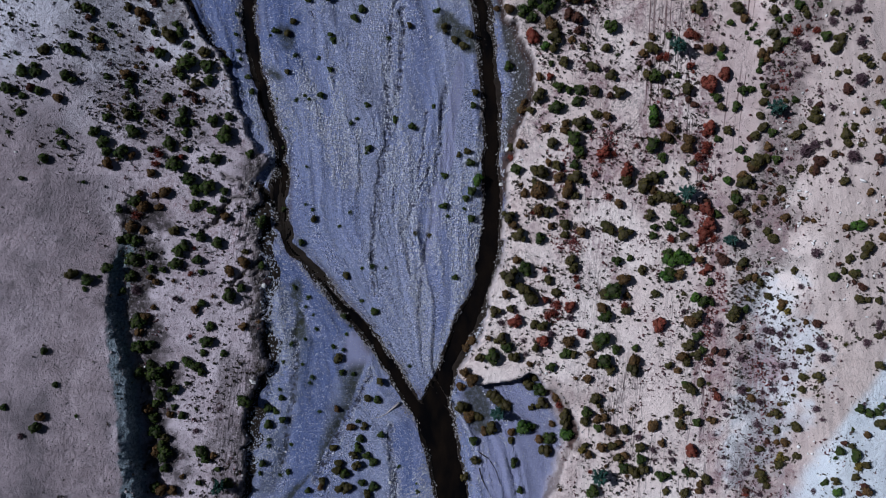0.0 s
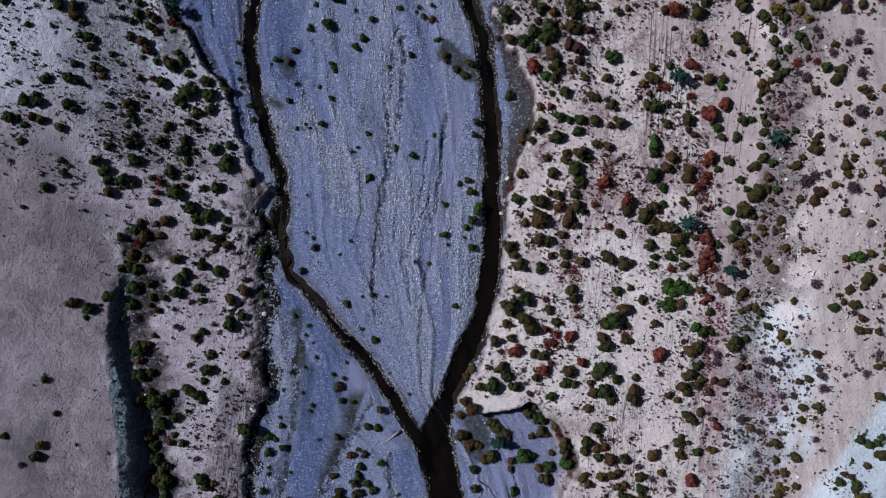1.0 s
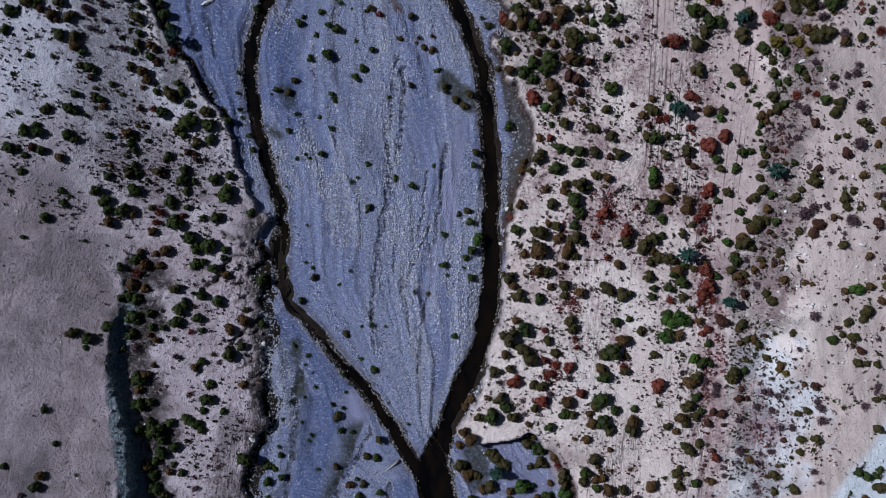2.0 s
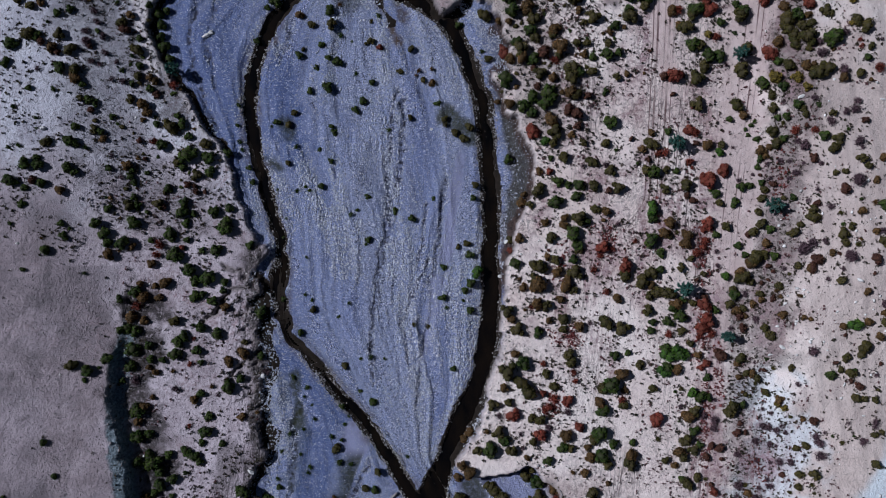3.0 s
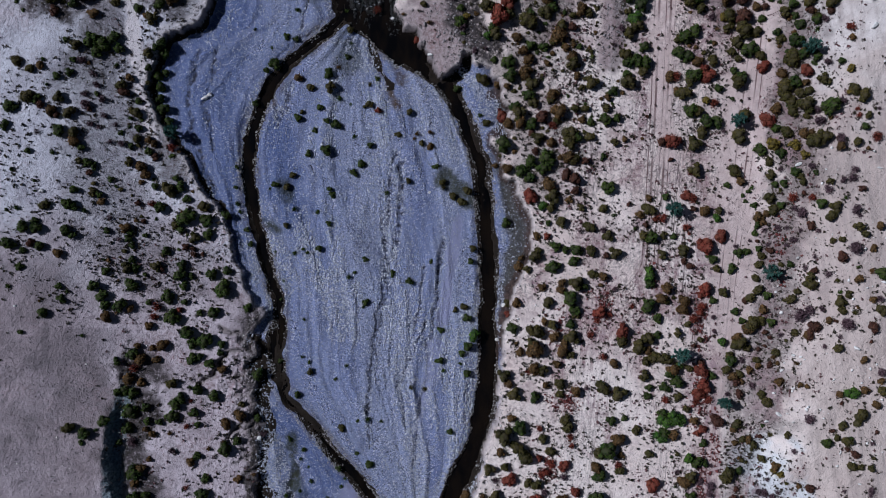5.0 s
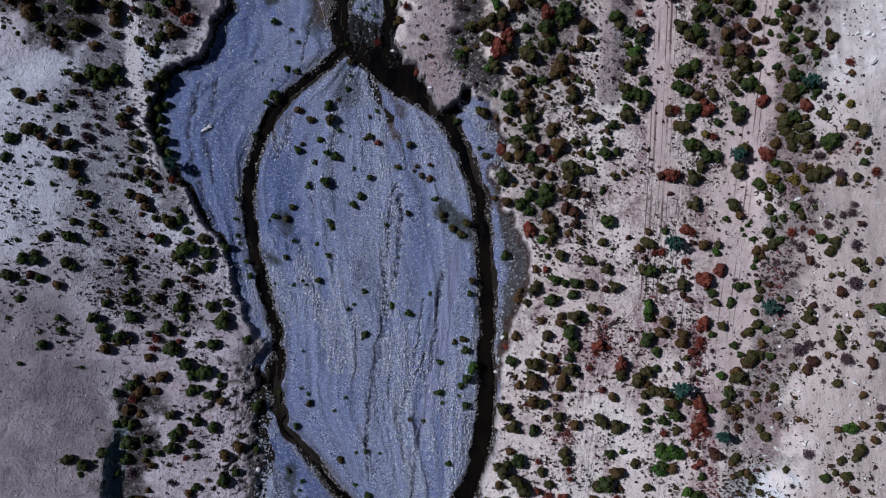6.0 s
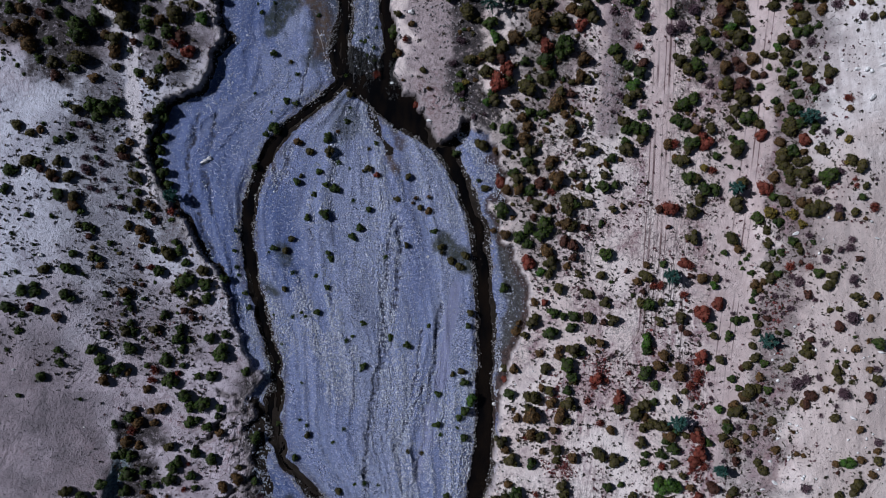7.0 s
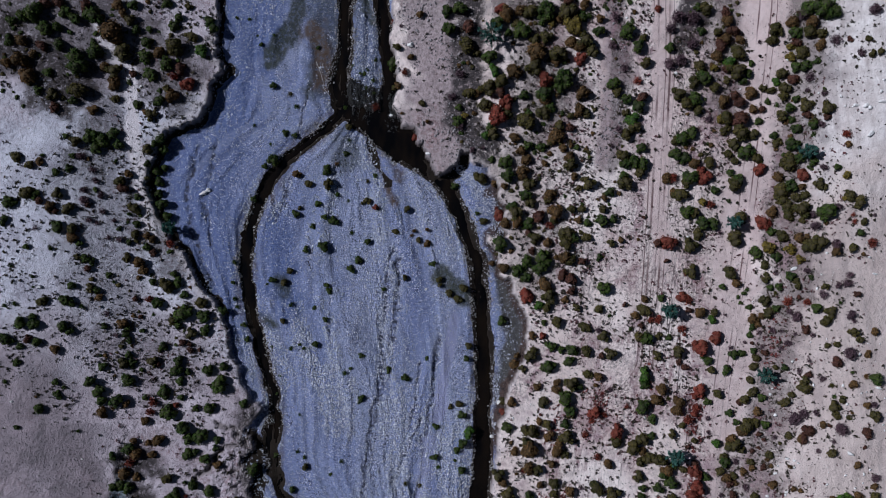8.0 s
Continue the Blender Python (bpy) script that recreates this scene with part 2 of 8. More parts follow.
# ---- materials ----
class Nodes:
    """A node material, built by short calls."""

    def __init__(self, name, roughness=.9, specular=.2):
        self.material = bpy.data.materials.new(name)
        self.material.use_nodes = True
        self.tree = self.material.node_tree
        self.shader = self.tree.nodes["Principled BSDF"]
        self.shader.inputs["Roughness"].default_value = roughness
        self.shader.inputs["Specular IOR Level"].default_value = specular

    def add(self, kind, **inputs):
        node = self.tree.nodes.new("ShaderNode" + kind)
        for key, value in inputs.items():
            self.put(node.inputs[key.replace("_", " ")], value)
        return node

    def put(self, socket, value):
        if isinstance(value, bpy.types.NodeSocket):
            self.tree.links.new(value, socket)
        else:
            socket.default_value = (*value, 1) if isinstance(value, tuple) and len(value) == 3 and socket.type == "RGBA" else value

    def place(self, sx=1, sy=1, sz=1, turn=0):
        node = self.add("Mapping", Vector=self.add("TexCoord").outputs["Object"])
        node.inputs["Scale"].default_value = (sx, sy, sz)
        node.inputs["Rotation"].default_value = (0, 0, radians(turn))
        return node.outputs[0]

    def drawn(self, turn, along):
        """Places turned by some degrees and squeezed along the second axis."""
        first = self.add("Mapping", Vector=self.add("TexCoord").outputs["Object"])
        first.inputs["Rotation"].default_value = (0, 0, radians(turn))
        node = self.add("Mapping", Vector=first.outputs[0])
        node.inputs["Scale"].default_value = (1, along, 1)
        return node.outputs[0]

    def flowing(self, along):
        """Places across and along the old ways of the water."""
        where = self.add("SeparateXYZ", Vector=self.add("TexCoord").outputs["Object"])
        return self.add("CombineXYZ", X=self.layer("flow"), Y=self.math("MULTIPLY", where.outputs[1], along), Z=0.0).outputs[0]

    def noise(self, scale, detail=4, where=None, rough=.55, distort=0):
        return self.add("TexNoise", Scale=scale, Detail=detail, Roughness=rough, Distortion=distort, Vector=where or self.place()).outputs["Fac"]

    def ramp(self, fac, low, high, a=0.0, b=1.0):
        node = self.add("MapRange", Value=fac, From_Min=low, From_Max=high, To_Min=a, To_Max=b)
        return node.outputs[0]

    def math(self, how, a, b):
        node = self.add("Math")
        node.operation = how
        self.put(node.inputs[0], a), self.put(node.inputs[1], b)
        return node.outputs[0]

    def mix(self, fac, a, b, how="MIX"):
        node = self.tree.nodes.new("ShaderNodeMix")
        node.data_type, node.blend_type = "RGBA", how
        self.put(node.inputs[0], fac), self.put(node.inputs[6], a), self.put(node.inputs[7], b)
        return node.outputs[2]

    def layer(self, name):
        node = self.add("Attribute")
        node.attribute_name = name
        return node.outputs["Fac"]

    def bump(self, height, strength, size):
        self.put(self.shader.inputs["Normal"], self.add("Bump", Height=height, Strength=strength, Distance=size).outputs[0])

    def colour(self, value):
        self.put(self.shader.inputs["Base Color"], value)
        return self


def ground_material():
    n = Nodes("ground", .95, .1)
    fine = n.noise(7, 6, rough=.75)
    # pale silty soil of the terraces
    soil = n.mix(n.ramp(n.noise(.09, 4), .35, .65), (.84, .70, .66), (.97, .865, .825))
    soil = n.mix(n.ramp(n.noise(1.1, 6, rough=.65), .52, .72, 0, .5), soil, (.58, .47, .48))
    lump = n.noise(2.6, 5, rough=.62)
    west = n.mix(n.ramp(n.noise(.3, 6, rough=.65), .32, .66), (.42, .355, .395), (.67, .595, .655))
    plain = n.mix(n.ramp(n.noise(.16, 6, rough=.65), .36, .64), (.14, .124, .138), (.38, .32, .352))
    plain = n.mix(n.ramp(n.noise(.11, 5, rough=.6), .5, .66), plain, (.42, .36, .40))
    plain = n.mix(n.ramp(n.noise(.8, 6, n.drawn(35, .4), .7), .56, .7, 0, .7), plain, (.10, .09, .098))
    cool = n.mix(n.ramp(n.noise(.3, 6, rough=.65), .32, .66), (.44, .43, .505), (.72, .72, .805))
    west = n.mix(n.layer("cool"), west, cool)
    plain = n.mix(n.layer("lip"), plain, n.mix(n.ramp(n.noise(.5, 6, rough=.65), .35, .65), (.27, .225, .245), (.43, .365, .40)))
    west = n.mix(n.layer("plain"), west, plain)
    west = n.mix(n.ramp(lump, .48, .7, 0, .4), west, (.22, .19, .215))
    soil = n.mix(n.layer("west"), soil, west)
    pale = n.mix(n.ramp(n.noise(.5, 6, rough=.65), .3, .7), (.52, .42, .39), (.73, .62, .58))
    soil = n.mix(n.math("MULTIPLY", n.layer("pale"), .8), soil, pale)
    soil = n.mix(n.layer("lane"), soil, n.mix(n.ramp(n.noise(1.2, 5), .3, .7), (.62, .49, .47), (.77, .635, .615)))
    soil = n.mix(n.layer("path"), soil, n.mix(n.noise(1.2, 5), (.62, .57, .60), (.84, .78, .81)))
    soil = n.mix(n.math("MULTIPLY", n.layer("chalk"), .9), soil, n.mix(n.ramp(n.noise(.9, 6, rough=.65), .35, .65), (.62, .57, .56), (.92, .88, .87)))
    rills = n.noise(1.1, 5, n.drawn(-6, .12), .65)
    soil = n.mix(n.math("MULTIPLY", n.layer("pale"), n.ramp(rills, .48, .64, 0, .5)), soil, (.36, .30, .29))
    soil = n.mix(n.ramp(fine, .5, .72, 0, .08), soil, (.22, .18, .18))
    dusky = n.mix(n.ramp(n.noise(.35, 5, rough=.65), .35, .65), (.40, .305, .30), (.58, .465, .45))
    soil = n.mix(n.math("MULTIPLY", n.layer("dusky"), n.ramp(n.noise(.22, 4), .4, .6, .15, .75)), soil, dusky)
    stony = n.mix(n.ramp(n.noise(2.8, 6, rough=.7), .38, .6), (.20, .155, .165), (.43, .345, .365))
    soil = n.mix(n.math("MULTIPLY", n.layer("stony"), .85), soil, stony)
    salt = n.mix(n.ramp(n.noise(.25, 5), .35, .65), (.68, .74, .81), (.84, .90, .96))
    soil = n.mix(n.math("MULTIPLY", n.layer("salt"), 1.0), soil, salt)
    # litter and low dead growth
    litter = n.math("MULTIPLY", n.layer("litter"), n.ramp(n.noise(2.6, 8, rough=.8), .47, .56))
    soil = n.mix(n.math("MULTIPLY", litter, .65), soil, n.mix(n.ramp(n.noise(.5, 3), .4, .6), (.085, .068, .072), (.27, .145, .15)))
    soil = n.mix(n.math("MULTIPLY", n.layer("brush"), n.ramp(n.noise(2.0, 8, rough=.78), .34, .48)), soil, n.mix(fine, (.03, .027, .03), (.11, .095, .098)))
    ruddy = n.math("MAXIMUM", n.ramp(n.noise(.34, 7, rough=.7), .48, .58), n.ramp(n.noise(.9, 6, n.drawn(4, .14), .68), .49, .59))
    ruddy = n.math("MULTIPLY", n.math("MULTIPLY", ruddy, n.layer("ruddy")), n.ramp(n.noise(3.2, 6, rough=.75), .36, .6, .3, 1.0))
    soil = n.mix(ruddy, soil, n.mix(n.ramp(n.noise(.7, 4), .4, .6), (.24, .125, .14), (.36, .235, .27)))
    # shrinkage cracks
    warp = n.tree.nodes.new("ShaderNodeVectorMath")
    warp.operation = "MULTIPLY_ADD"
    n.put(warp.inputs[0], n.add("TexNoise", Scale=1.4, Detail=3, Vector=n.place()).outputs["Color"])
    warp.inputs[1].default_value = (.9, .9, 0)
    n.put(warp.inputs[2], n.place())
    crack = n.add("TexVoronoi", Scale=1.5, Vector=warp.outputs[0])
    crack.feature = "DISTANCE_TO_EDGE"
    lines = n.math("MULTIPLY", n.ramp(crack.outputs["Distance"], .075, .02), n.math("MULTIPLY", n.ramp(n.noise(.22, 4), .42, .54), n.ramp(n.noise(1.3, 4), .36, .52)))
    lines = n.math("MULTIPLY", lines, n.layer("cracked"))
    soil = n.mix(n.math("MULTIPLY", lines, .75), soil, (.10, .08, .08))
    # thin furrows drawn out along the terrace
    for scale, turn, seat in ((1.5, 5, .5), (1.1, 8, .44), (2.0, 3, .55), (1.3, 6, .53)):
        thread = n.noise(scale, 1.5, n.drawn(turn, .022), .5)
        thin = n.ramp(n.math("ABSOLUTE", n.math("SUBTRACT", thread, seat), 0), .011, .004)
        thin = n.math("MULTIPLY", thin, n.math("MULTIPLY", n.layer("rows"), n.ramp(n.noise(.25, 4, n.place(1, .3)), .46, .54)))
        soil = n.mix(n.math("MULTIPLY", thin, .8), soil, (.08, .055, .06))
    soil = n.mix(n.layer("fissure"), soil, (.05, .045, .048))
    # wheel ruts
    for which, seat, half in (("track", .66, .16), ("track", -.58, .16), ("track", .2, .07), ("track", -1.05, .09), ("track", 1.15, .07), ("track_east", .55, .1), ("track_east", -.55, .1), ("track_east", 1.1, .06)):
        rut = n.ramp(n.math("ABSOLUTE", n.math("SUBTRACT", n.layer(which), seat), 0), half, half * .4)
        rut = n.math("MULTIPLY", n.math("MULTIPLY", rut, n.layer("rutted")), n.ramp(n.noise(.5, 5, n.place(1, .25)), .4, .56))
        soil = n.mix(n.math("MULTIPLY", rut, .85), soil, (.13, .07, .072))
    # blue-grey river gravel
    cells = n.add("TexVoronoi", Scale=9.5, Randomness=1.0, Vector=n.place())
    small = n.add("TexVoronoi", Scale=16.0, Randomness=1.0, Vector=n.place())
    tone = n.add("SeparateColor", Color=cells.outputs["Color"]).outputs[0]
    grit = n.add("SeparateColor", Color=small.outputs["Color"]).outputs[1]
    gravel = n.mix(n.ramp(n.noise(.3, 5, n.flowing(.2)), .35, .65), (.235, .285, .545), (.355, .405, .65))
    gravel = n.mix(n.math("MULTIPLY", n.layer("bar"), .6), gravel, (.44, .475, .66))
    gravel = n.mix(n.layer("grey"), gravel, n.mix(n.ramp(n.noise(1.6, 6, rough=.7), .38, .62), (.085, .08, .088), (.28, .26, .275)))
    gravel = n.mix(n.math("MULTIPLY", n.layer("blue"), .9), gravel, n.mix(n.noise(.8, 5), (.10, .15, .36), (.17, .225, .48)))
    coarse = n.math("MAXIMUM", n.ramp(n.noise(.45, 5, n.flowing(.22), .6), .45, .62), n.math("MULTIPLY", n.layer("bar"), n.ramp(n.noise(.5, 4, n.flowing(.3)), .4, .6)))
    coarse = n.math("MULTIPLY", coarse, n.ramp(n.layer("blue"), 0, 1, 1, .12))
    gravel = n.mix(n.math("MULTIPLY", n.ramp(grit, .6, 1.0), n.ramp(coarse, 0, 1, .5, .9)), gravel, (.54, .60, .84))
    gravel = n.mix(n.math("MULTIPLY", n.ramp(grit, .35, .0), n.ramp(coarse, 0, 1, .45, .85)), gravel, (.055, .065, .12))
    gravel = n.mix(n.math("MULTIPLY", n.ramp(tone, .84, .93), n.ramp(coarse, 0, 1, .5, 1.0)), gravel, (.84, .86, .95))
    gravel = n.mix(n.math("MULTIPLY", n.ramp(tone, .25, .05), n.ramp(coarse, 0, 1, .3, 1.0)), gravel, (.03, .032, .055))
    gravel = n.mix(n.ramp(n.noise(.9, 6, n.flowing(.1), .62), .53, .68, 0, .5), gravel, (.075, .085, .15))
    gravel = n.mix(n.ramp(n.noise(.75, 5, n.flowing(.12), .6), .54, .68, 0, .5), gravel, (.34, .375, .55))
    # runnels: dark cobbles, with the shadow of their edges put into the colour
    gravel = n.mix(n.math("MULTIPLY", n.layer("runnel"), n.ramp(n.noise(2.2, 5), .38, .6)), gravel, (.06, .062, .09))
    gravel = n.mix(n.math("MULTIPLY", n.layer("grey"), n.ramp(n.noise(1.3, 6, rough=.7), .3, .6, .35, .85)), gravel, n.mix(fine, (.06, .055, .058), (.17, .155, .16)))
    gravel = n.mix(n.layer("silt"), gravel, n.mix(n.noise(1.1, 6, n.place(1, .3)), (.32, .335, .54), (.40, .415, .62)))
    gravel = n.mix(n.math("MULTIPLY", n.layer("algae"), n.ramp(n.noise(1.8, 7, rough=.75), .25, .52, .2, .88)), gravel, n.mix(n.noise(1.2, 4), (.020, .027, .012), (.075, .08, .048)))
    gravel = n.mix(n.math("MULTIPLY", n.layer("rusty"), n.ramp(n.noise(2.2, 6, rough=.7), .3, .55)), gravel, n.mix(n.noise(2, 4), (.10, .06, .035), (.16, .13, .12)))
    # wet gravel, and bank shadow painted as dark colour below the banks
    damp_and_shade = n.ramp(n.math("ADD", n.math("MULTIPLY", n.noise(3.5, 6, rough=.75), .9), n.layer("damp_and_shade")), .98, 1.12)
    gravel = n.mix(damp_and_shade, gravel, n.mix(n.noise(1.5, 4), (.012, .010, .009), (.05, .038, .03)))
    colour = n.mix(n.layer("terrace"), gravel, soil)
    # raw earth of the banks
    raw = n.mix(n.noise(2.2, 5), (.17, .145, .15), (.42, .37, .38))
    colour = n.mix(n.math("MULTIPLY", n.layer("slope"), .8), colour, raw)
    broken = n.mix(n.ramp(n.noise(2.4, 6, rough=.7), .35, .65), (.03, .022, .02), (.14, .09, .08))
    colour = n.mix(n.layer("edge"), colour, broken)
    colour = n.mix(n.math("MULTIPLY", n.layer("rim"), .32), colour, n.mix(n.noise(1.5, 4), (.70, .60, .58), (.90, .82, .80)))
    # scarp talus: grey-blue rock, its tone raised for sky light in the shade
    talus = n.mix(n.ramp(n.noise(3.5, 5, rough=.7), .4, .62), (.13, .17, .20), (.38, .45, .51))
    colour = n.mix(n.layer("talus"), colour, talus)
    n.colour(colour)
    bed = n.math("SUBTRACT", 1.0, n.layer("terrace"))
    rounded = n.math("ADD", n.math("MULTIPLY", n.ramp(cells.outputs["Distance"], .0, .7, 1, 0), tone), n.math("MULTIPLY", n.ramp(small.outputs["Distance"], .0, .7, .5, 0), grit))
    relief = n.math("MULTIPLY", bed, n.math("MULTIPLY", rounded, 1.3))
    relief = n.math("ADD", relief, n.math("MULTIPLY", fine, .5))
    relief = n.math("ADD", relief, n.math("MULTIPLY", lump, n.math("ADD", .9, n.math("MULTIPLY", n.layer("west"), .6))))
    relief = n.math("ADD", relief, n.math("MULTIPLY", n.layer("west"), n.math("MULTIPLY", n.noise(6.5, 3, rough=.6), .5)))
    grooves = n.noise(2.3, 4, n.drawn(8, .16), .6)
    relief = n.math("ADD", relief, n.math("MULTIPLY", n.layer("worn"), n.math("MULTIPLY", grooves, 4.0)))
    n.bump(relief, 1.0, .16)
    return n.material


def water_material():
    n = Nodes("stream_water", .08, .4)
    n.colour(n.mix(n.ramp(n.noise(.6, 5, n.place(1, .4)), .38, .72), (.0022, .002, .0022), (.012, .008, .005)))
    n.bump(n.noise(9, 4, n.place(1, .5)), .35, .05)
    return n.material


def leaf_material(name, dark, light, odd, share=.25):
    """Leaves that vary from shrub to shrub and from leaf to leaf."""
    n = Nodes(name, .75, .15)
    info, geo = n.add("ObjectInfo").outputs["Random"], n.add("NewGeometry").outputs["Random Per Island"]
    tone = n.mix(n.ramp(info, 0, 1), dark, light)
    tone = n.mix(n.ramp(geo, 1 - share, 1, 0, .45), tone, odd)
    tone = n.mix(n.ramp(geo, 0, 1, .3, 0), tone, tuple(c * .45 for c in dark))
    n.colour(n.mix(n.ramp(n.noise(1.1, 3), .4, .68, 0, .5), tone, odd))
    return n.material


def plain_material(name, low, high, scale, bump=.4, size=.03, roughness=.9, spread=.5):
    n = Nodes(name, roughness, .15)
    info = n.add("NewGeometry").outputs["Random Per Island"]
    tone = n.mix(n.ramp(n.noise(scale, 5), .3, .7), low, high)
    n.colour(n.mix(n.ramp(info, 0, 1, 0, spread), tone, tuple(c * .55 for c in low)))
    n.bump(n.noise(scale * 3, 5), bump, size)
    return n.material


GROUND, WATER = ground_material(), water_material()
LEAVES = {
    "green": leaf_material("green_leaves", (.022, .050, .010), (.046, .086, .014), (.105, .125, .022)),
    "bright": leaf_material("bright_green_leaves", (.036, .105, .012), (.056, .14, .015), (.13, .20, .03)),
    "olive": leaf_material("olive_leaves", (.042, .046, .012), (.08, .07, .018), (.14, .10, .03)),
    "brown": leaf_material("brown_leaves", (.082, .050, .020), (.155, .086, .032), (.22, .12, .045)),
    "rust": leaf_material("rust_leaves", (.13, .030, .022), (.25, .050, .034), (.31, .09, .055)),
    "maroon": leaf_material("maroon_leaves", (.062, .028, .022), (.115, .044, .034), (.16, .075, .04)),
    "yellow": leaf_material("yellow_leaves", (0.126, 0.098, 0.017), (0.196, 0.140, 0.025), (0.280, 0.210, 0.042)),
    "purple": leaf_material("dead_twigs", (.07, .042, .054), (.125, .072, .088), (.19, .125, .145)),
    "teal": leaf_material("blue_green_fronds", (.024, .068, .056), (.036, .105, .086), (.085, .18, .15)),
}
# solid crown cores: darker copies of the leaf colours, painted inner shade
INNER = {key: leaf_material(key + "_core_shade", *(tuple(v * .8 for v in c) for c in pair)) for key, pair in {
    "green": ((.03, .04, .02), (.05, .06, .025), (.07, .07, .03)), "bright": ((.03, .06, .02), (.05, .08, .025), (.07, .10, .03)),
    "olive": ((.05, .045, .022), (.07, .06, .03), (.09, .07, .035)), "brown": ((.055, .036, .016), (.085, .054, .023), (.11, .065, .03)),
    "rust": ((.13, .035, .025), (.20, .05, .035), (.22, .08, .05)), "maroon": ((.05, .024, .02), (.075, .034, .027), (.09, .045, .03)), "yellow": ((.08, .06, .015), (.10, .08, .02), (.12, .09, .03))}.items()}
BARK = plain_material("bark", (.10, .075, .055), (.18, .14, .11), 8)
DEADWOOD = plain_material("bleached_wood", (.42, .38, .36), (.62, .58, .56), 10)
DARKWOOD = plain_material("wet_dark_wood", (.025, .02, .018), (.05, .04, .035), 10)
STONE = plain_material("white_stone", (.84, .82, .80), (.95, .94, .93), 5)
COBBLE = plain_material("grey_blue_cobble", (.34, .37, .52), (.96, .97, 1.0), 4, spread=.7)
WETSTONE = plain_material("wet_stone", (.16, .145, .14), (.66, .64, .66), 4, .3, .02, .35)
PEBBLE = plain_material("dusty_pebble", (.21, .185, .20), (.36, .315, .34), 4)
CLOD = plain_material("pale_clod", (.28, .25, .26), (.46, .43, .44), 4)
BRUSHWOOD = leaf_material("dry_brushwood", (.05, .042, .038), (.09, .075, .07), (.16, .13, .125))
CREEPER = leaf_material("reddish_creeping_scrub", (.10, .045, .05), (.17, .07, .074), (.22, .12, .125))
REDMAT = leaf_material("brick_red_mat", (.13, .035, .034), (.21, .05, .046), (.25, .10, .095))
SCRUB = leaf_material("low_dark_scrub", (.035, .034, .022), (.06, .05, .034), (.11, .075, .06))


def mesh_of(name, verts, faces, material, smooth=False):
    me = bpy.data.meshes.new(name)
    me.from_pydata(verts, [], faces)
    me.materials.append(material)
    if smooth:
        me.polygons.foreach_set("use_smooth", [True] * len(me.polygons))
    me.update()
    return me


# ---- ground: one sheet to the horizon ----
def spaced(low, high, gap):
    inner = np.arange(low, high + gap / 2, gap)
    steps = gap * 1.25 ** np.arange(1, 36)
    steps = np.cumsum(steps)
    steps = steps[steps < FAR - 60]
    return np.concatenate([low - steps[::-1], inner, inner[-1] + steps])


def band(x, y, line, half, soft):
    u, v = .83 * x - .56 * y, .56 * x + .83 * y
    return step(half + soft, half, distance(x, y, line) + soft * (.6 * fbm(u, v, 2.3, 4, 71) + .3 * fbm(u, v, .8, 2, 75)))


GX, GY = np.meshgrid(spaced(-51, 51.5, .185), spaced(-32, 60, .185))
GZ, TERRACE, STREAM, LEFT, RIGHT, SCARPS = land(GX, GY)
FLOW = flow_of(GX, GY)


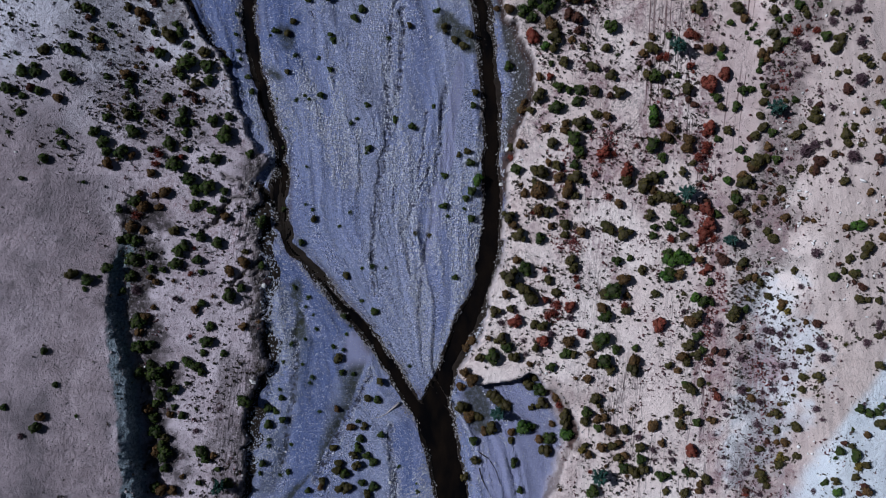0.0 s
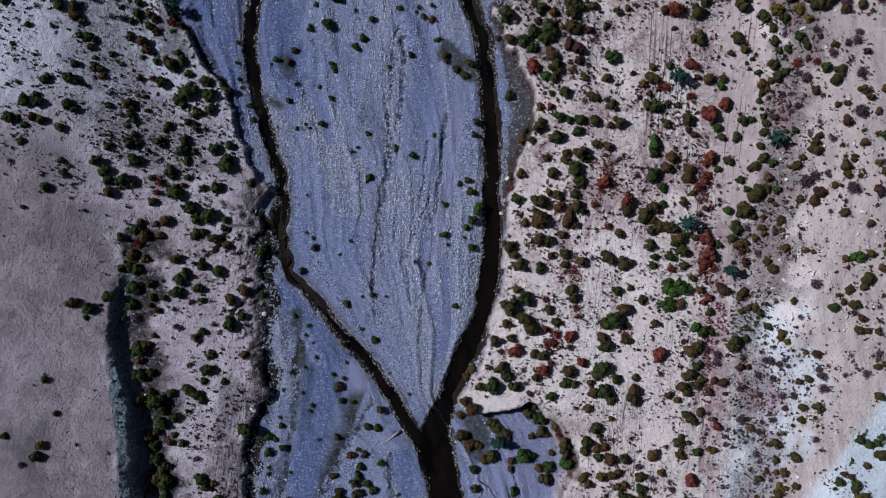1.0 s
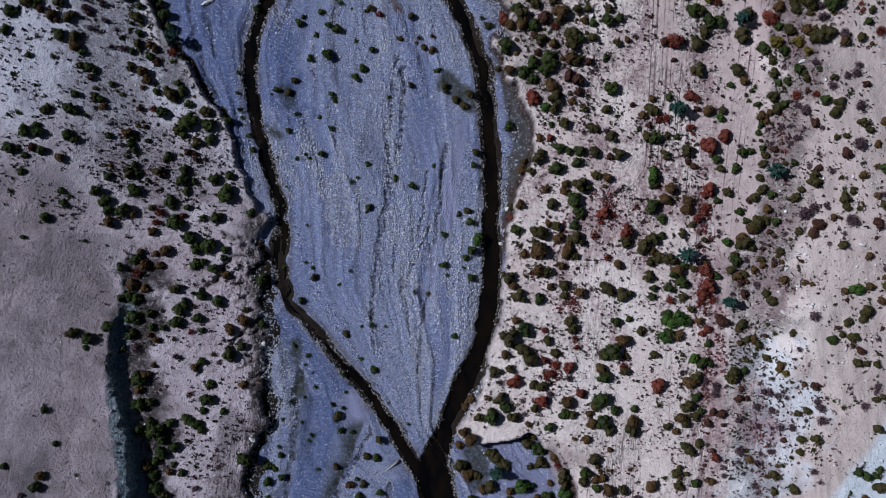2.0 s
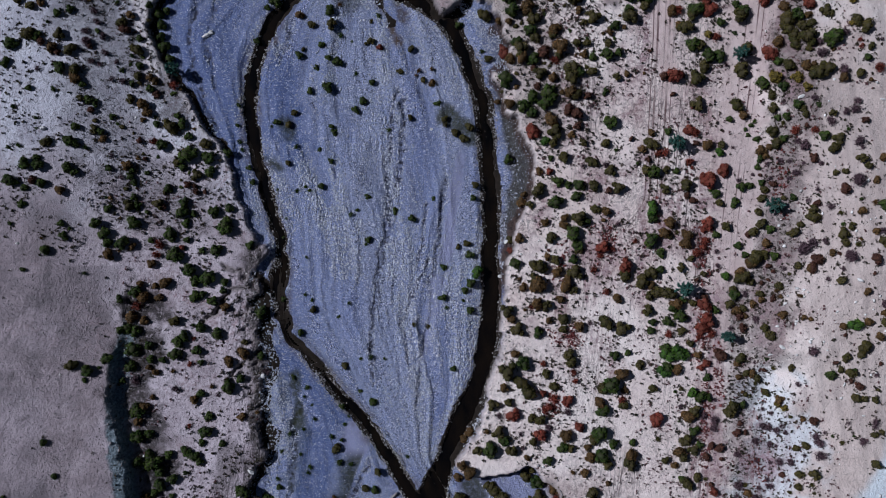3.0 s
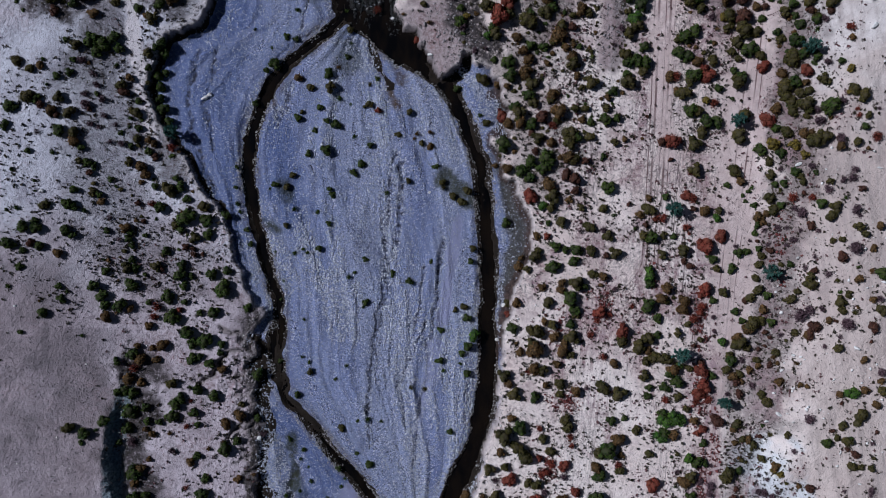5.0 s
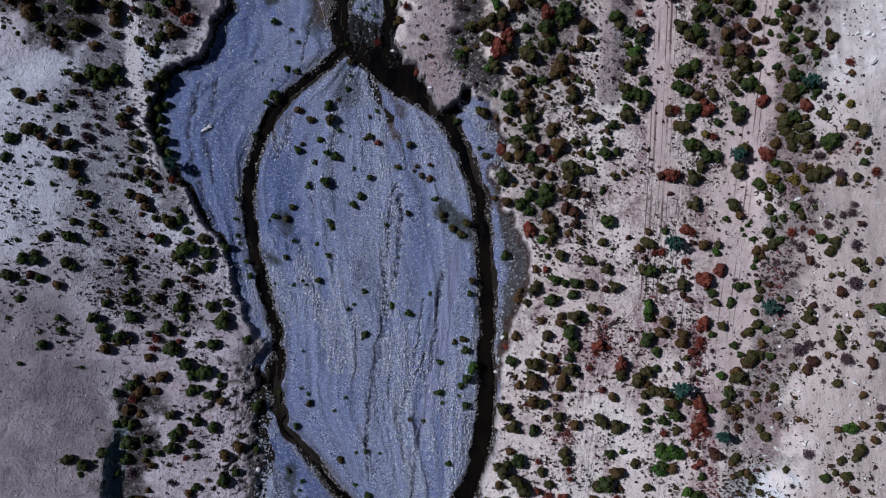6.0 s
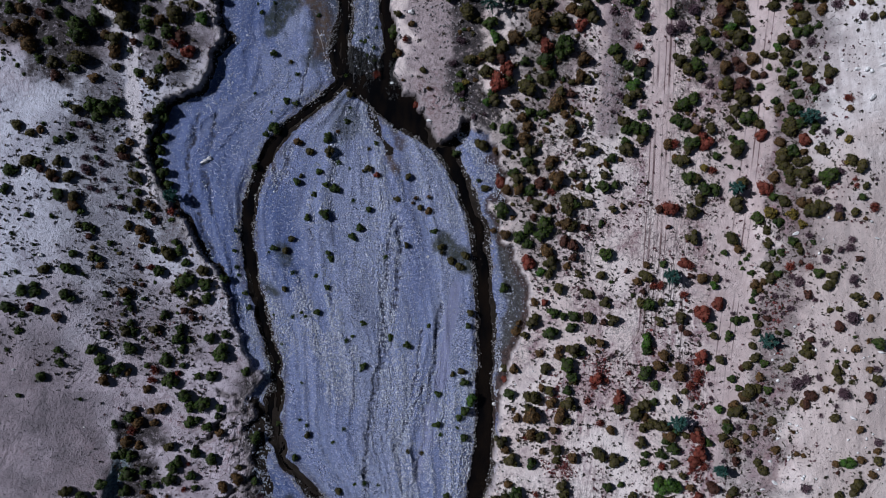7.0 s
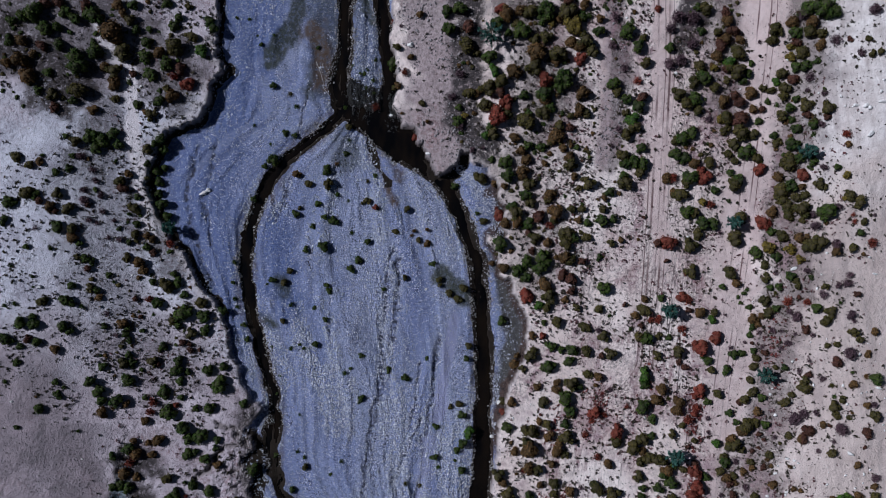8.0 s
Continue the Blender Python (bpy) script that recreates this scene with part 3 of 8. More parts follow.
def make_ground():
    rows, cols = GX.shape
    index = np.arange(rows * cols).reshape(rows, cols)
    quads = np.stack([index[:-1, :-1], index[:-1, 1:], index[1:, 1:], index[1:, :-1]], -1).reshape(-1, 4)
    me = bpy.data.meshes.new("ground")
    me.vertices.add(rows * cols)
    me.vertices.foreach_set("co", np.stack([GX, GY, GZ], -1).ravel())
    me.loops.add(quads.size)
    me.loops.foreach_set("vertex_index", quads.ravel())
    me.polygons.add(len(quads))
    me.polygons.foreach_set("loop_start", np.arange(0, quads.size, 4))
    me.polygons.foreach_set("use_smooth", np.ones(len(quads), bool))
    me.update()
    me.materials.append(GROUND)
    wide = fbm(.83 * GX - .56 * GY, .56 * GX + .83 * GY, 4, 5, 80)
    dx, dy = np.gradient(GZ, axis=1) / np.gradient(GX, axis=1), np.gradient(GZ, axis=0) / np.gradient(GY, axis=0)
    lane = np.maximum.reduce([
        band(GX, GY, [(34.5, 57), (34.4, 50), (33.7, 42), (32.6, 34), (31.9, 29), (31.7, 22), (31.4, 14), (31.3, 9)], 1.6, 1.0),
        band(GX, GY, [(23.6, 57), (23.8, 48), (23.6, 41), (23.4, 33), (24.2, 27)], .95, .5),
        band(GX, GY, [(17.2, 53), (17.6, 45), (17.3, 37)], .45, .4),
        band(GX, GY, [(30.4, 13), (29.8, 4), (29.3, -5), (28.8, -18), (28.4, -30), (28, -60)], .7, .5)])
    path = band(GX, GY, [(-37.2, 51), (-36.3, 48.9), (-35.3, 47.1), (-33.6, 45.8), (-33.5, 43.4), (-33.3, 41), (-33.0, 37.4), (-32.3, 35.2), (-31.8, 31), (-31.2, 28)], .55, .4)
    brush = np.maximum.reduce([
        .5 * band(GX, GY, [(18.6, 56), (18.8, 50), (18.4, 43), (18.2, 38)], .8, 1.2),
        band(GX, GY, [(26.5, 54), (26, 50.5)], 1.2, 1.6),
        band(GX, GY, [(3.0, 58), (2.6, 52), (2.4, 46), (2.4, 41.5), (4.2, 38.5)], 1.3, 1.0),
        .6 * band(GX, GY, [(-36.5, 42), (-36.6, 37), (-37.5, 35)], 1.3, 1.8),
        band(GX, GY, [(-50, 50), (-46, 48), (-43, 45.5), (-40, 44)], 2.4, 2.0),
        band(GX, GY, [(-32.4, 2.5), (-32.6, -1), (-32.4, -6), (-31.8, -10), (-30.8, -16), (-30.2, -24)], .7, 2.4),
        .6 * band(GX, GY, [(36.5, 32), (36.8, 24), (36, 15), (35, 8), (34.5, 0)], 1.1, 2.2),
        .5 * band(GX, GY, [(31.6, 4), (32, -8), (33, -18), (33, -28)], .8, 2.4),
        .8 * band(GX, GY, [(-20.4, 9), (-19.7, 5), (-19.2, -2), (-19.1, -7), (-20.0, -13), (-21.4, -20), (-22.4, -27)], .4, 1.2),
        .6 * band(GX, GY, [(-22.8, -12), (-23.2, -19), (-23.8, -26), (-24, -34)], .8, 1.5),
        .75 * band(GX, GY, [(-49, 52), (-42, 51), (-36, 49), (-30, 46)], 3.2, 3.0),
        .4 * band(GX, GY, [(12, 44), (10, 38), (9, 32), (11, 26)], 1.8, 3.0),
        .7 * band(GX, GY, [(7, 58), (9, 50), (11, 43)], 2.0, 3.0),
        .6 * band(GX, GY, [(38, 56), (37, 48), (37, 40), (36, 34)], 1.5, 2.5),
        .6 * band(GX, GY, [(31, 55), (31, 49), (31, 43)], 1.2, 2.0),
        .65 * band(GX, GY, [(-32.2, 33), (-31, 29), (-29, 25.4)], .9, 1.8),
        .4 * band(GX, GY, [(-37, 34), (-36, 27), (-35, 20), (-30, 14)], 2.0, 3.4)])
    # a damp wedge of fine mud against the edge of a gravel bar
    west_of = np.interp(GY, [-34, -27, -23.3, -19.2, -15.5, -12.4], [-19, -16, -13.4, -11.0, -9.3, -8.1]) - GX + .2 * wide
    wedge = step(0, .3, west_of) * step(1.2 + 2.6 * step(-22, -14, GY), .3, west_of + .5 * wide) * step(-11.6, -13.2, GY)
    west_edge = distance(GX, GY, WEST_STREAM)
    layers = {
        "ruddy": np.clip(step(8, 12, GX) * step(40, 35, GX) * (1 - .8 * lane) * (.38 + .7 * wide) * (1 - .8 * step(6, 0, GY) * step(28, 25, GX)) + band(GX, GY, [(28.2, 14), (28.4, 6), (28.6, -4), (28.4, -14), (28.4, -24)], 1.0, 1.2) + .7 * band(GX, GY, [(12, 12), (14, 8), (13, 3), (16, -2)], 1.6, 2.5), 0, 1),
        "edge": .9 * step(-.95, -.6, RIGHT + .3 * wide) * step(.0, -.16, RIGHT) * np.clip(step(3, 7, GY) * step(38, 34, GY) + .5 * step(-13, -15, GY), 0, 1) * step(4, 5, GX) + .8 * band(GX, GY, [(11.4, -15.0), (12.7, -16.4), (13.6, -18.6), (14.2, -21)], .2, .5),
        "grey": np.clip(band(GX, GY, [(7.6, 37), (7.4, 30), (7.3, 26), (8.6, 22), (9.2, 17), (8.4, 13.4), (7.2, 8)], 1.2, .8) + .8 * band(GX, GY, [(13, -16), (14, -22), (14, -30)], .8, 2.4), 0, 1) * step(5.3, 6.4, GX),
        "dusky": np.clip(.4 * (1 - lane) * step(25, 31, GX + 2 * wide) * step(0, 12, GY + 4 * wide) * (1 - .85 * step(37, 44, GX)) + .2 * step(12, 20, GX + 2 * wide) * step(5, 15, GY) + band(GX, GY, [(11.4, -14.8), (13.8, -17.4), (14.6, -20), (13.8, -23), (12.4, -26.4), (11.2, -32)], .6, 1.6), 0, 1),
        "bar": np.clip(np.maximum.reduce([
            band(GX, GY, [(-12, 38), (-10, 33), (-8.5, 28), (-8, 22), (-9, 14), (-7, 6), (-5, -4), (-3, -12)], 1.4, 3.0),
            .8 * band(GX, GY, [(-3, 34), (-.5, 29), (1.5, 24), (2, 16), (2.2, 8)], .8, 1.6),
            band(GX, GY, [(-15.6, 49.0), (-17.4, 47.2), (-19.4, 45.4)], .55, .4),
            .8 * band(GX, GY, [(-9, -22), (-7, -18), (-6, -26)], 1.4, 2.0)]), 0, 1),
        "salt": step(-.4, 1.2, ((GX - 34.7) * 22 - (GY + 28) * 13) / 25.5 + .9 * wide) * step(3, -4, GY) + .7 * band(GX, GY, [(34, -6), (36, -10), (34, -16), (31.5, -22)], 1.8, 2.4),
        "flow": FLOW,
        "lip": band(GX, GY, [(-38.5, -4), (-38.6, -10), (-38, -18), (-37.4, -26), (-38, -36)], 1.6, 2.2),
        "fissure": fissures(GX, GY),
        "worn": step(4.6, .8, LEFT) * step(-.3, .1, LEFT) * step(12, 6, GY),
        "rim": np.clip(step(-.14, -.02, RIGHT) * step(.5, .12, RIGHT + .15 * wide) * step(0, 2, GX) + step(-.14, -.02, LEFT) * step(.9, .2, LEFT + .4 * wide) * step(14, 22, GY), 0, 1),
        "cool": step(10, 24, GY + 5 * wide) * (1 - .8 * step(39, 45, GY + 2 * wide)),
        "chalk": step(31, 39, GY + 3 * wide) * step(37, 40.5, GX + 1.5 * wide),
        "stony": np.clip(band(GX, GY, [(-2.5, 57), (-1, 51), (-.5, 45), (-.5, 38)], 2.6, 2.0) + .8 * band(GX, GY, [(18.4, 57), (18.6, 50), (18.3, 42), (17.8, 37)], .7, .8), 0, 1),
        "blue": np.clip(np.maximum.reduce([
            .9 * band(GX, GY, [(-25.5, 41), (-26.5, 36), (-25.5, 30), (-23.2, 22)], 3.6, 2.4),
            band(GX, GY, [(-21.5, 58), (-21.5, 50), (-23, 46), (-25, 42)], 2.4, 2.4),
            band(GX, GY, [(-17, -2), (-14.5, -4.5), (-11, -8.5)], .7, 1.2),
            band(GX, GY, [(-14, -12), (-14.5, -18), (-15.5, -26)], 1.2, 1.6),
            band(GX, GY, [(-17.5, 30), (-17, 26), (-16, 20)], .8, 1.6),
            band(GX, GY, [(-4.5, -20), (-3.6, -26)], .7, .9)]), 0, 1),
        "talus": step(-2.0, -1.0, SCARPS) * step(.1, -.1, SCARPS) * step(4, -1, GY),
        "brush": np.clip((brush + step(-.3, 0, LEFT) * step(1.3, .5, LEFT + .8 * wide) * step(10, 7, GY) * step(-13, -9, GY)) * (1 - path) * (1 - .8 * lane), 0, 1),
        "runnel": runnels(GX, GY),
        "track": np.clip(GX - np.interp(GY, [-20, -5, 13, 33, 41, 48, 57], [19.3, 20.8, 22.5, 23.4, 23.6, 23.8, 23.6]) + 5 * step(16, 8, GY), -3, 6),
        "track_east": np.clip(GX - np.interp(GY, [-30, -5, 13, 24, 42, 57], [28.4, 29.3, 30.4, 31.7, 33.6, 34.4]), -3, 3),
        "rutted": .2 + .8 * step(9, 17, GY),
        "rows": step(12, 17, GX) * step(33, 30, GX) * (1 - .3 * step(4, -2, GY)) * (1 - .6 * step(20, 35, GY)) * (1 - .9 * lane),
        "terrace": TERRACE,
        "west": step(-10, -18, GX),
        "plain": np.clip(step(-1, 1.5, SCARPS + 1.5 * wide) * step(12, 2, GY) + step(-36, -42, GX) * step(22, 10, GY), 0, 1),
        "pale": np.clip(step(31, 40, GX + 3 * wide) + .5 * step(30, 38, GX) * step(-5, -20, GY), 0, 1),
        "lane": lane,
        "path": path,
        "litter": np.clip((.42 + .85 * wide + .05 * step(12, 22, GY) * step(6, 9, GX)) * step(41, 33, GX) * (1 - lane) * (1 - path) * (1 - .75 * step(-31, -37, GX)) * (1 - .5 * step(0, -8, GY)), 0, 1),
        "cracked": (1 - lane) * np.maximum(step(5, 8, GX) * step(34, 28, GX) * (.25 + .75 * step(12, 30, GY)), .8 * step(-30, -36, GX) * step(44, 50, GY) + .3 * step(38, 41, GX) * step(-6, -12, GY)),
        "silt": np.maximum.reduce([step(1.9, 1.3, np.hypot(GX + 9.4, (GY + 10.9) * .75) + .25 * wide), .75 * band(GX, GY, [(6, -17), (8.5, -20), (9, -28)], 3.4, 1.6), band(GX, GY, [(2.0, 20), (1.6, 17), (.9, 13), (.3, 9)], .45, .4), .6 * band(GX, GY, [(-.2, 6), (-1.2, 2), (-2.4, -3)], .4, .7)]),
        "algae": np.clip(np.maximum.reduce([
            band(GX, GY, [(-18.9, 47.6), (-17.6, 49.4), (-16.4, 51.2), (-15.6, 55), (-15, 58)], .7, .55),
            .65 * band(GX, GY, [(-10.8, 40), (-10.2, 37.2)], .9, 1.3),
            .5 * band(GX, GY, [(-9, 58), (-8.4, 50), (-7.6, 44)], 1.2, 1.2),
            .75 * band(GX, GY, [(-13.8, 57), (-13.4, 50), (-12.8, 45)], 1.2, 1.5),
            band(GX, GY, [(-9, 55), (-7.8, 52)], .5, .8),
            wedge,
            band(GX, GY, [(0.5, 24.5), (2, 23.2), (3, 22)], .6, .9),
            .9 * band(GX, GY, [(-17.0, 23.4), (-16.6, 22.2)], .2, .9),
            band(GX, GY, [(-18.6, 19.2), (-18.0, 18.6)], .3, .8),
            band(GX, GY, [(3.4, -15.5), (4, -18.5)], .8, .9),
            .45 * band(GX, GY, [(5.6, 36), (5.9, 30), (5.7, 26), (7.2, 23.5), (8.6, 18), (7.6, 13.5)], .35, 1.0),
            .55 * band(GX, GY, [(-16.8, -5), (-15.7, -10), (-15.7, -14.5), (-17.6, -19.6), (-18.6, -26)], .3, 1.3),
            band(GX, GY, [(-16, -4), (-15.6, -9)], .4, .8)]), 0, 1),
        "rusty": np.clip(np.maximum.reduce([
            band(GX, GY, [(-7.7, 38.2), (-7.3, 37.0), (-6.1, 34.8), (-4.9, 32.2)], .22, .5),
            .8 * band(GX, GY, [(-6.4, 38.2), (-5.2, 36.6), (-4.4, 35)], .35, .5),
            .6 * step(1.0, .35, west_edge + .3 * wide) * step(-.1, .25, west_edge) * step(-.25, .3, wide + .3),
            band(GX, GY, [(-14.4, 51), (-13.2, 48), (-12.3, 45)], .7, 1.0)]), 0, 1),
        "damp_and_shade": np.clip(np.maximum.reduce([
            step(.5, -.05, STREAM + .15 * wide),
            # shadow of the left bank, painted along its foot on the gravel
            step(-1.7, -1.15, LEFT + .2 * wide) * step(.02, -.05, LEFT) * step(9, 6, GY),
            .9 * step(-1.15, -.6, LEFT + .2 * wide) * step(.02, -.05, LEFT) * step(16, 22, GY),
            .9 * band(GX, GY, [(-7.8, 39), (-7.3, 37.2), (-6.4, 35.6), (-5.6, 34.2)], .25, .4),
            # notch in the right bank: its shadow painted on the inlet gravel
            .9 * band(GX, GY, [(0.6, 35.2), (2.0, 36.0), (2.6, 37.2)], .6, .4),
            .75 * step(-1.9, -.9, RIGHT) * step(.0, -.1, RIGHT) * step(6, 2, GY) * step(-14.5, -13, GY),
            .9 * band(GX, GY, [(-10.3, 44.4), (-9, 43.2), (-6.4, 42.8)], 1.1, .9),
            .6 * band(GX, GY, [(-1.6, -15.6), (-1.8, -17.5)], .6, .7)]), 0, 1),
        "slope": step(.35, .8, np.hypot(dx, dy)) * step(.04, .25, np.maximum(TERRACE, step(-2, 0, SCARPS))),
    }
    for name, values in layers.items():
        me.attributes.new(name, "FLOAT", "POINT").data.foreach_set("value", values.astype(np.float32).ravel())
    return tagged(new("ground", me), "pale cracked silt terraces above a blue-grey gravel river bed", "ground", kind="structure")


GROUND_OBJECT = make_ground()
BRUSH = np.zeros(GX.size, np.float32)
GROUND_OBJECT.data.attributes["brush"].data.foreach_get("value", BRUSH)
BRUSH = BRUSH.reshape(GX.shape)
STONY = np.zeros(GX.size, np.float32)
GROUND_OBJECT.data.attributes["stony"].data.foreach_get("value", STONY)
STONY = STONY.reshape(GX.shape)
BLUE = np.zeros(GX.size, np.float32)
GROUND_OBJECT.data.attributes["blue"].data.foreach_get("value", BLUE)
BLUE = BLUE.reshape(GX.shape)
ALGAE = np.zeros(GX.size, np.float32)
GROUND_OBJECT.data.attributes["algae"].data.foreach_get("value", ALGAE)
ALGAE = ALGAE.reshape(GX.shape)
RUNNEL = runnels(GX, GY)
LANE = np.zeros(GX.size, np.float32)
GROUND_OBJECT.data.attributes["lane"].data.foreach_get("value", LANE)
LANE = LANE.reshape(GX.shape)


def ribbon(name, line, label):
    """The water of one stream: a strip that the banks cut to its outline."""
    verts, faces = [], []
    pts = [Vector((p[0], p[1], 0)) for p in line]
    for k, p in enumerate(pts):
        d = (pts[min(k + 1, len(pts) - 1)] - pts[max(k - 1, 0)]).normalized()
        side = Vector((-d.y, d.x, 0)) * (line[k][2] + .55)
        z = .012 * (max(-60, min(90, p.y)) - 10) - .30
        for q in (p - side, p + side):
            verts.append((q.x, q.y, z))
        if k:
            faces.append((2 * k - 2, 2 * k - 1, 2 * k + 1, 2 * k))
    me = mesh_of(name, verts, faces, WATER)
    return tagged(new(name, me), label, "water", kind="structure")


ribbon("water", EAST_STREAM, "dark shallow main stream between gravel and a cut bank")
ribbon("water", WEST_STREAM, "narrow dark side stream round the gravel island").location.z = -.004
ribbon("water", UPPER_WEST, "narrow dark upper stream arm").location.z = -.008
ribbon("water", UPPER_EAST, "narrow dark upper stream arm under the bank").location.z = -.012


AX, AY = GX[0], GY[:, 0]


def ground_at(x, y):
    """Height and terrace share of the ground at a place."""
    i, j = int(np.searchsorted(AX, x)) - 1, int(np.searchsorted(AY, y)) - 1
    u, v = (x - AX[i]) / (AX[i + 1] - AX[i]), (y - AY[j]) / (AY[j + 1] - AY[j])
    a = GZ[j, i] * (1 - u) * (1 - v) + GZ[j, i + 1] * u * (1 - v) + GZ[j + 1, i] * (1 - u) * v + GZ[j + 1, i + 1] * u * v
    return float(a), float(TERRACE[j, i])


# ---- shrubs ----
def crown_mesh(name, rng, leaves, size, material, inner, lobes, spread=.4, tall=1.0):
    """An uneven lumpy dome bristling with narrow leaves; about one metre in radius, on z = 0."""
    centres = [(rng.uniform(-.1, .1), rng.uniform(-.1, .1), .36, rng.uniform(.5, .62))]
    for k in range(lobes):
        a, d = 2.4 * k + rng.uniform(-.6, .6), spread * rng.uniform(.6, 1.35)
        centres.append((d * math.cos(a), d * math.sin(a), rng.uniform(.16, .42), rng.uniform(.28, .52)))
    verts, faces = [], []
    ball = bmesh.new()
    bmesh.ops.create_icosphere(ball, subdivisions=2, radius=1)
    seed = rng.uniform(0, 50)
    for cx, cy, cz, r in centres:
        k = len(verts)
        for v in ball.verts:
            p = Vector((cx, cy, cz * tall)) + Vector((v.co.x, v.co.y, v.co.z * tall)) * r * .8
            p = p + v.co * .12 * noise.noise(p * 4 + Vector((seed, 0, 0)))
            verts.append((p.x, p.y, max(.0, p.z)))
        faces += [tuple(k + v.index for v in f.verts) for f in ball.faces]
    ball.free()
    solid = len(faces)
    done = 0
    while done < leaves:
        cx, cy, cz, r = centres[rng.integers(len(centres))]
        n = rng.normal(size=3)
        n[2] = abs(n[2]) * 1.1 - .3
        n /= np.linalg.norm(n)
        p = np.array([cx, cy, cz * tall]) + n * r * rng.uniform(.8, 1.0) * np.array([1, 1, tall])
        if p[2] < .03:
            continue
        tangent = np.cross(n, rng.normal(size=3))
        tangent /= np.linalg.norm(tangent)
        along = tangent + n * rng.uniform(-.1, .7)
        along /= np.linalg.norm(along)
        side = np.cross(n + rng.normal(size=3) * .22, along)
        side /= np.linalg.norm(side)
        s = size * rng.uniform(.6, 1.5)
        along, side = along * s * 1.5, side * s * .55
        k = len(verts)
        verts += [tuple(p - side), tuple(p + side), tuple(p + along)]
        faces.append((k, k + 1, k + 2))
        done += 1
    me = mesh_of(name, verts, faces, material)
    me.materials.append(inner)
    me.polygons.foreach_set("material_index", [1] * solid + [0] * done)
    me.polygons.foreach_set("use_smooth", [True] * solid + [False] * done)
    return me


def add_stick(verts, faces, points, radii, sides=4):
    """A tapered stick along some points."""
    first = len(verts)
    for k, p in enumerate(points):
        d = (Vector(points[min(k + 1, len(points) - 1)]) - Vector(points[max(k - 1, 0)])).normalized()
        u = d.cross(Vector((.31, .17, .93)) if abs(d.z) < .9 else Vector((1, .2, 0))).normalized()
        w = d.cross(u)
        for s in range(sides):
            a = 2 * math.pi * s / sides
            verts.append(tuple(Vector(p) + (u * math.cos(a) + w * math.sin(a)) * radii[k]))
    for k in range(len(points) - 1):
        for s in range(sides):
            a, b = first + k * sides + s, first + k * sides + (s + 1) % sides
            faces.append((a, b, b + sides, a + sides))
    faces.append(tuple(range(first + sides - 1, first - 1, -1)))
    faces.append(tuple(range(first + (len(points) - 1) * sides, first + len(points) * sides)))


def stems_mesh(name, rng, count, reach, material, thick=.05):
    verts, faces = [], []
    for k in range(count):
        a, lean = 2.4 * k + rng.uniform(-.4, .4), rng.uniform(.25, 1.0)
        end = (reach * lean * math.cos(a), reach * lean * math.sin(a), reach * rng.uniform(.5, .95))
        mid = (end[0] * .4 + rng.uniform(-.08, .08), end[1] * .4 + rng.uniform(-.08, .08), end[2] * .6)
        add_stick(verts, faces, [(0, 0, -.08), mid, end], [thick, thick * .7, thick * .3], 3)
    return mesh_of(name, verts, faces, material)


def loose_mesh(name, rng, twigs, leaves, size, material):
    """A thin, see-through shrub: fine twigs fanning out from the ground under a loose haze of small leaves."""
    verts, faces = [], []
    for k in range(twigs):
        a, lean = rng.uniform(0, 2 * math.pi), rng.uniform(.1, 1) ** .6
        end = np.array([lean * math.cos(a), lean * math.sin(a), rng.uniform(.3, .8) * (1.15 - .6 * lean)])
        start = end * rng.uniform(0, .3)
        mid = (start + end) / 2 + rng.normal(size=3) * .07
        add_stick(verts, faces, [tuple(start), tuple(mid), tuple(end)], [.024, .018, .008], 3)
    clumps = [(rng.uniform(-.36, .36), rng.uniform(-.36, .36), rng.uniform(.34, .52)) for _ in range(5)] + [(0, 0, .55)]
    for k in range(leaves):
        cx, cy, r = clumps[rng.integers(6)]
        n = rng.normal(size=3)
        n = n / np.linalg.norm(n) * rng.uniform(.1, 1) ** .5 * r * 1.15
        p = np.array([cx + n[0], cy + n[1], max(.04, .3 + .9 * n[2])])
        u, w = rng.normal(size=3) * size, rng.normal(size=3) * size
        i = len(verts)
        verts += [tuple(p - u), tuple(p + w), tuple(p + u)]
        faces.append((i, i + 1, i + 2))
    return mesh_of(name, verts, faces, material)


RNG = np.random.default_rng(7)
KINDS = {  # name, label
    "green": ("green_shrub", "dense dark green rounded shrub"),
    "bright": ("bright_green_shrub", "fresh bright green leafy shrub"),
    "olive": ("olive_shrub", "olive green rounded desert shrub"),
    "brown": ("brown_shrub", "brownish drying rounded desert shrub"),
    "rust": ("rust_shrub", "rust red autumn coloured desert shrub"),
    "maroon": ("maroon_shrub", "dark maroon and brown drying shrub"),
    "yellow": ("yellow_shrub", "yellowish green low desert shrub"),
    "purple": ("dead_shrub", "wispy dead shrub of purplish bare twigs"),
}
CROWNS, STEMS = {}, [stems_mesh("woody_base", RNG, 6, .6, BARK) for _ in range(3)]
for key in KINDS:
    if key == "purple":
        CROWNS[key] = [[loose_mesh("twigs", RNG, n, m, .072, LEAVES[key]) for _ in range(3)] for n, m in ((20, 240), (30, 460), (40, 760))]
    else:
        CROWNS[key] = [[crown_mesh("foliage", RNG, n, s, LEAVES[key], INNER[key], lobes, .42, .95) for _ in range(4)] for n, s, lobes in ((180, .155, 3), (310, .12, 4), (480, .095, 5))]


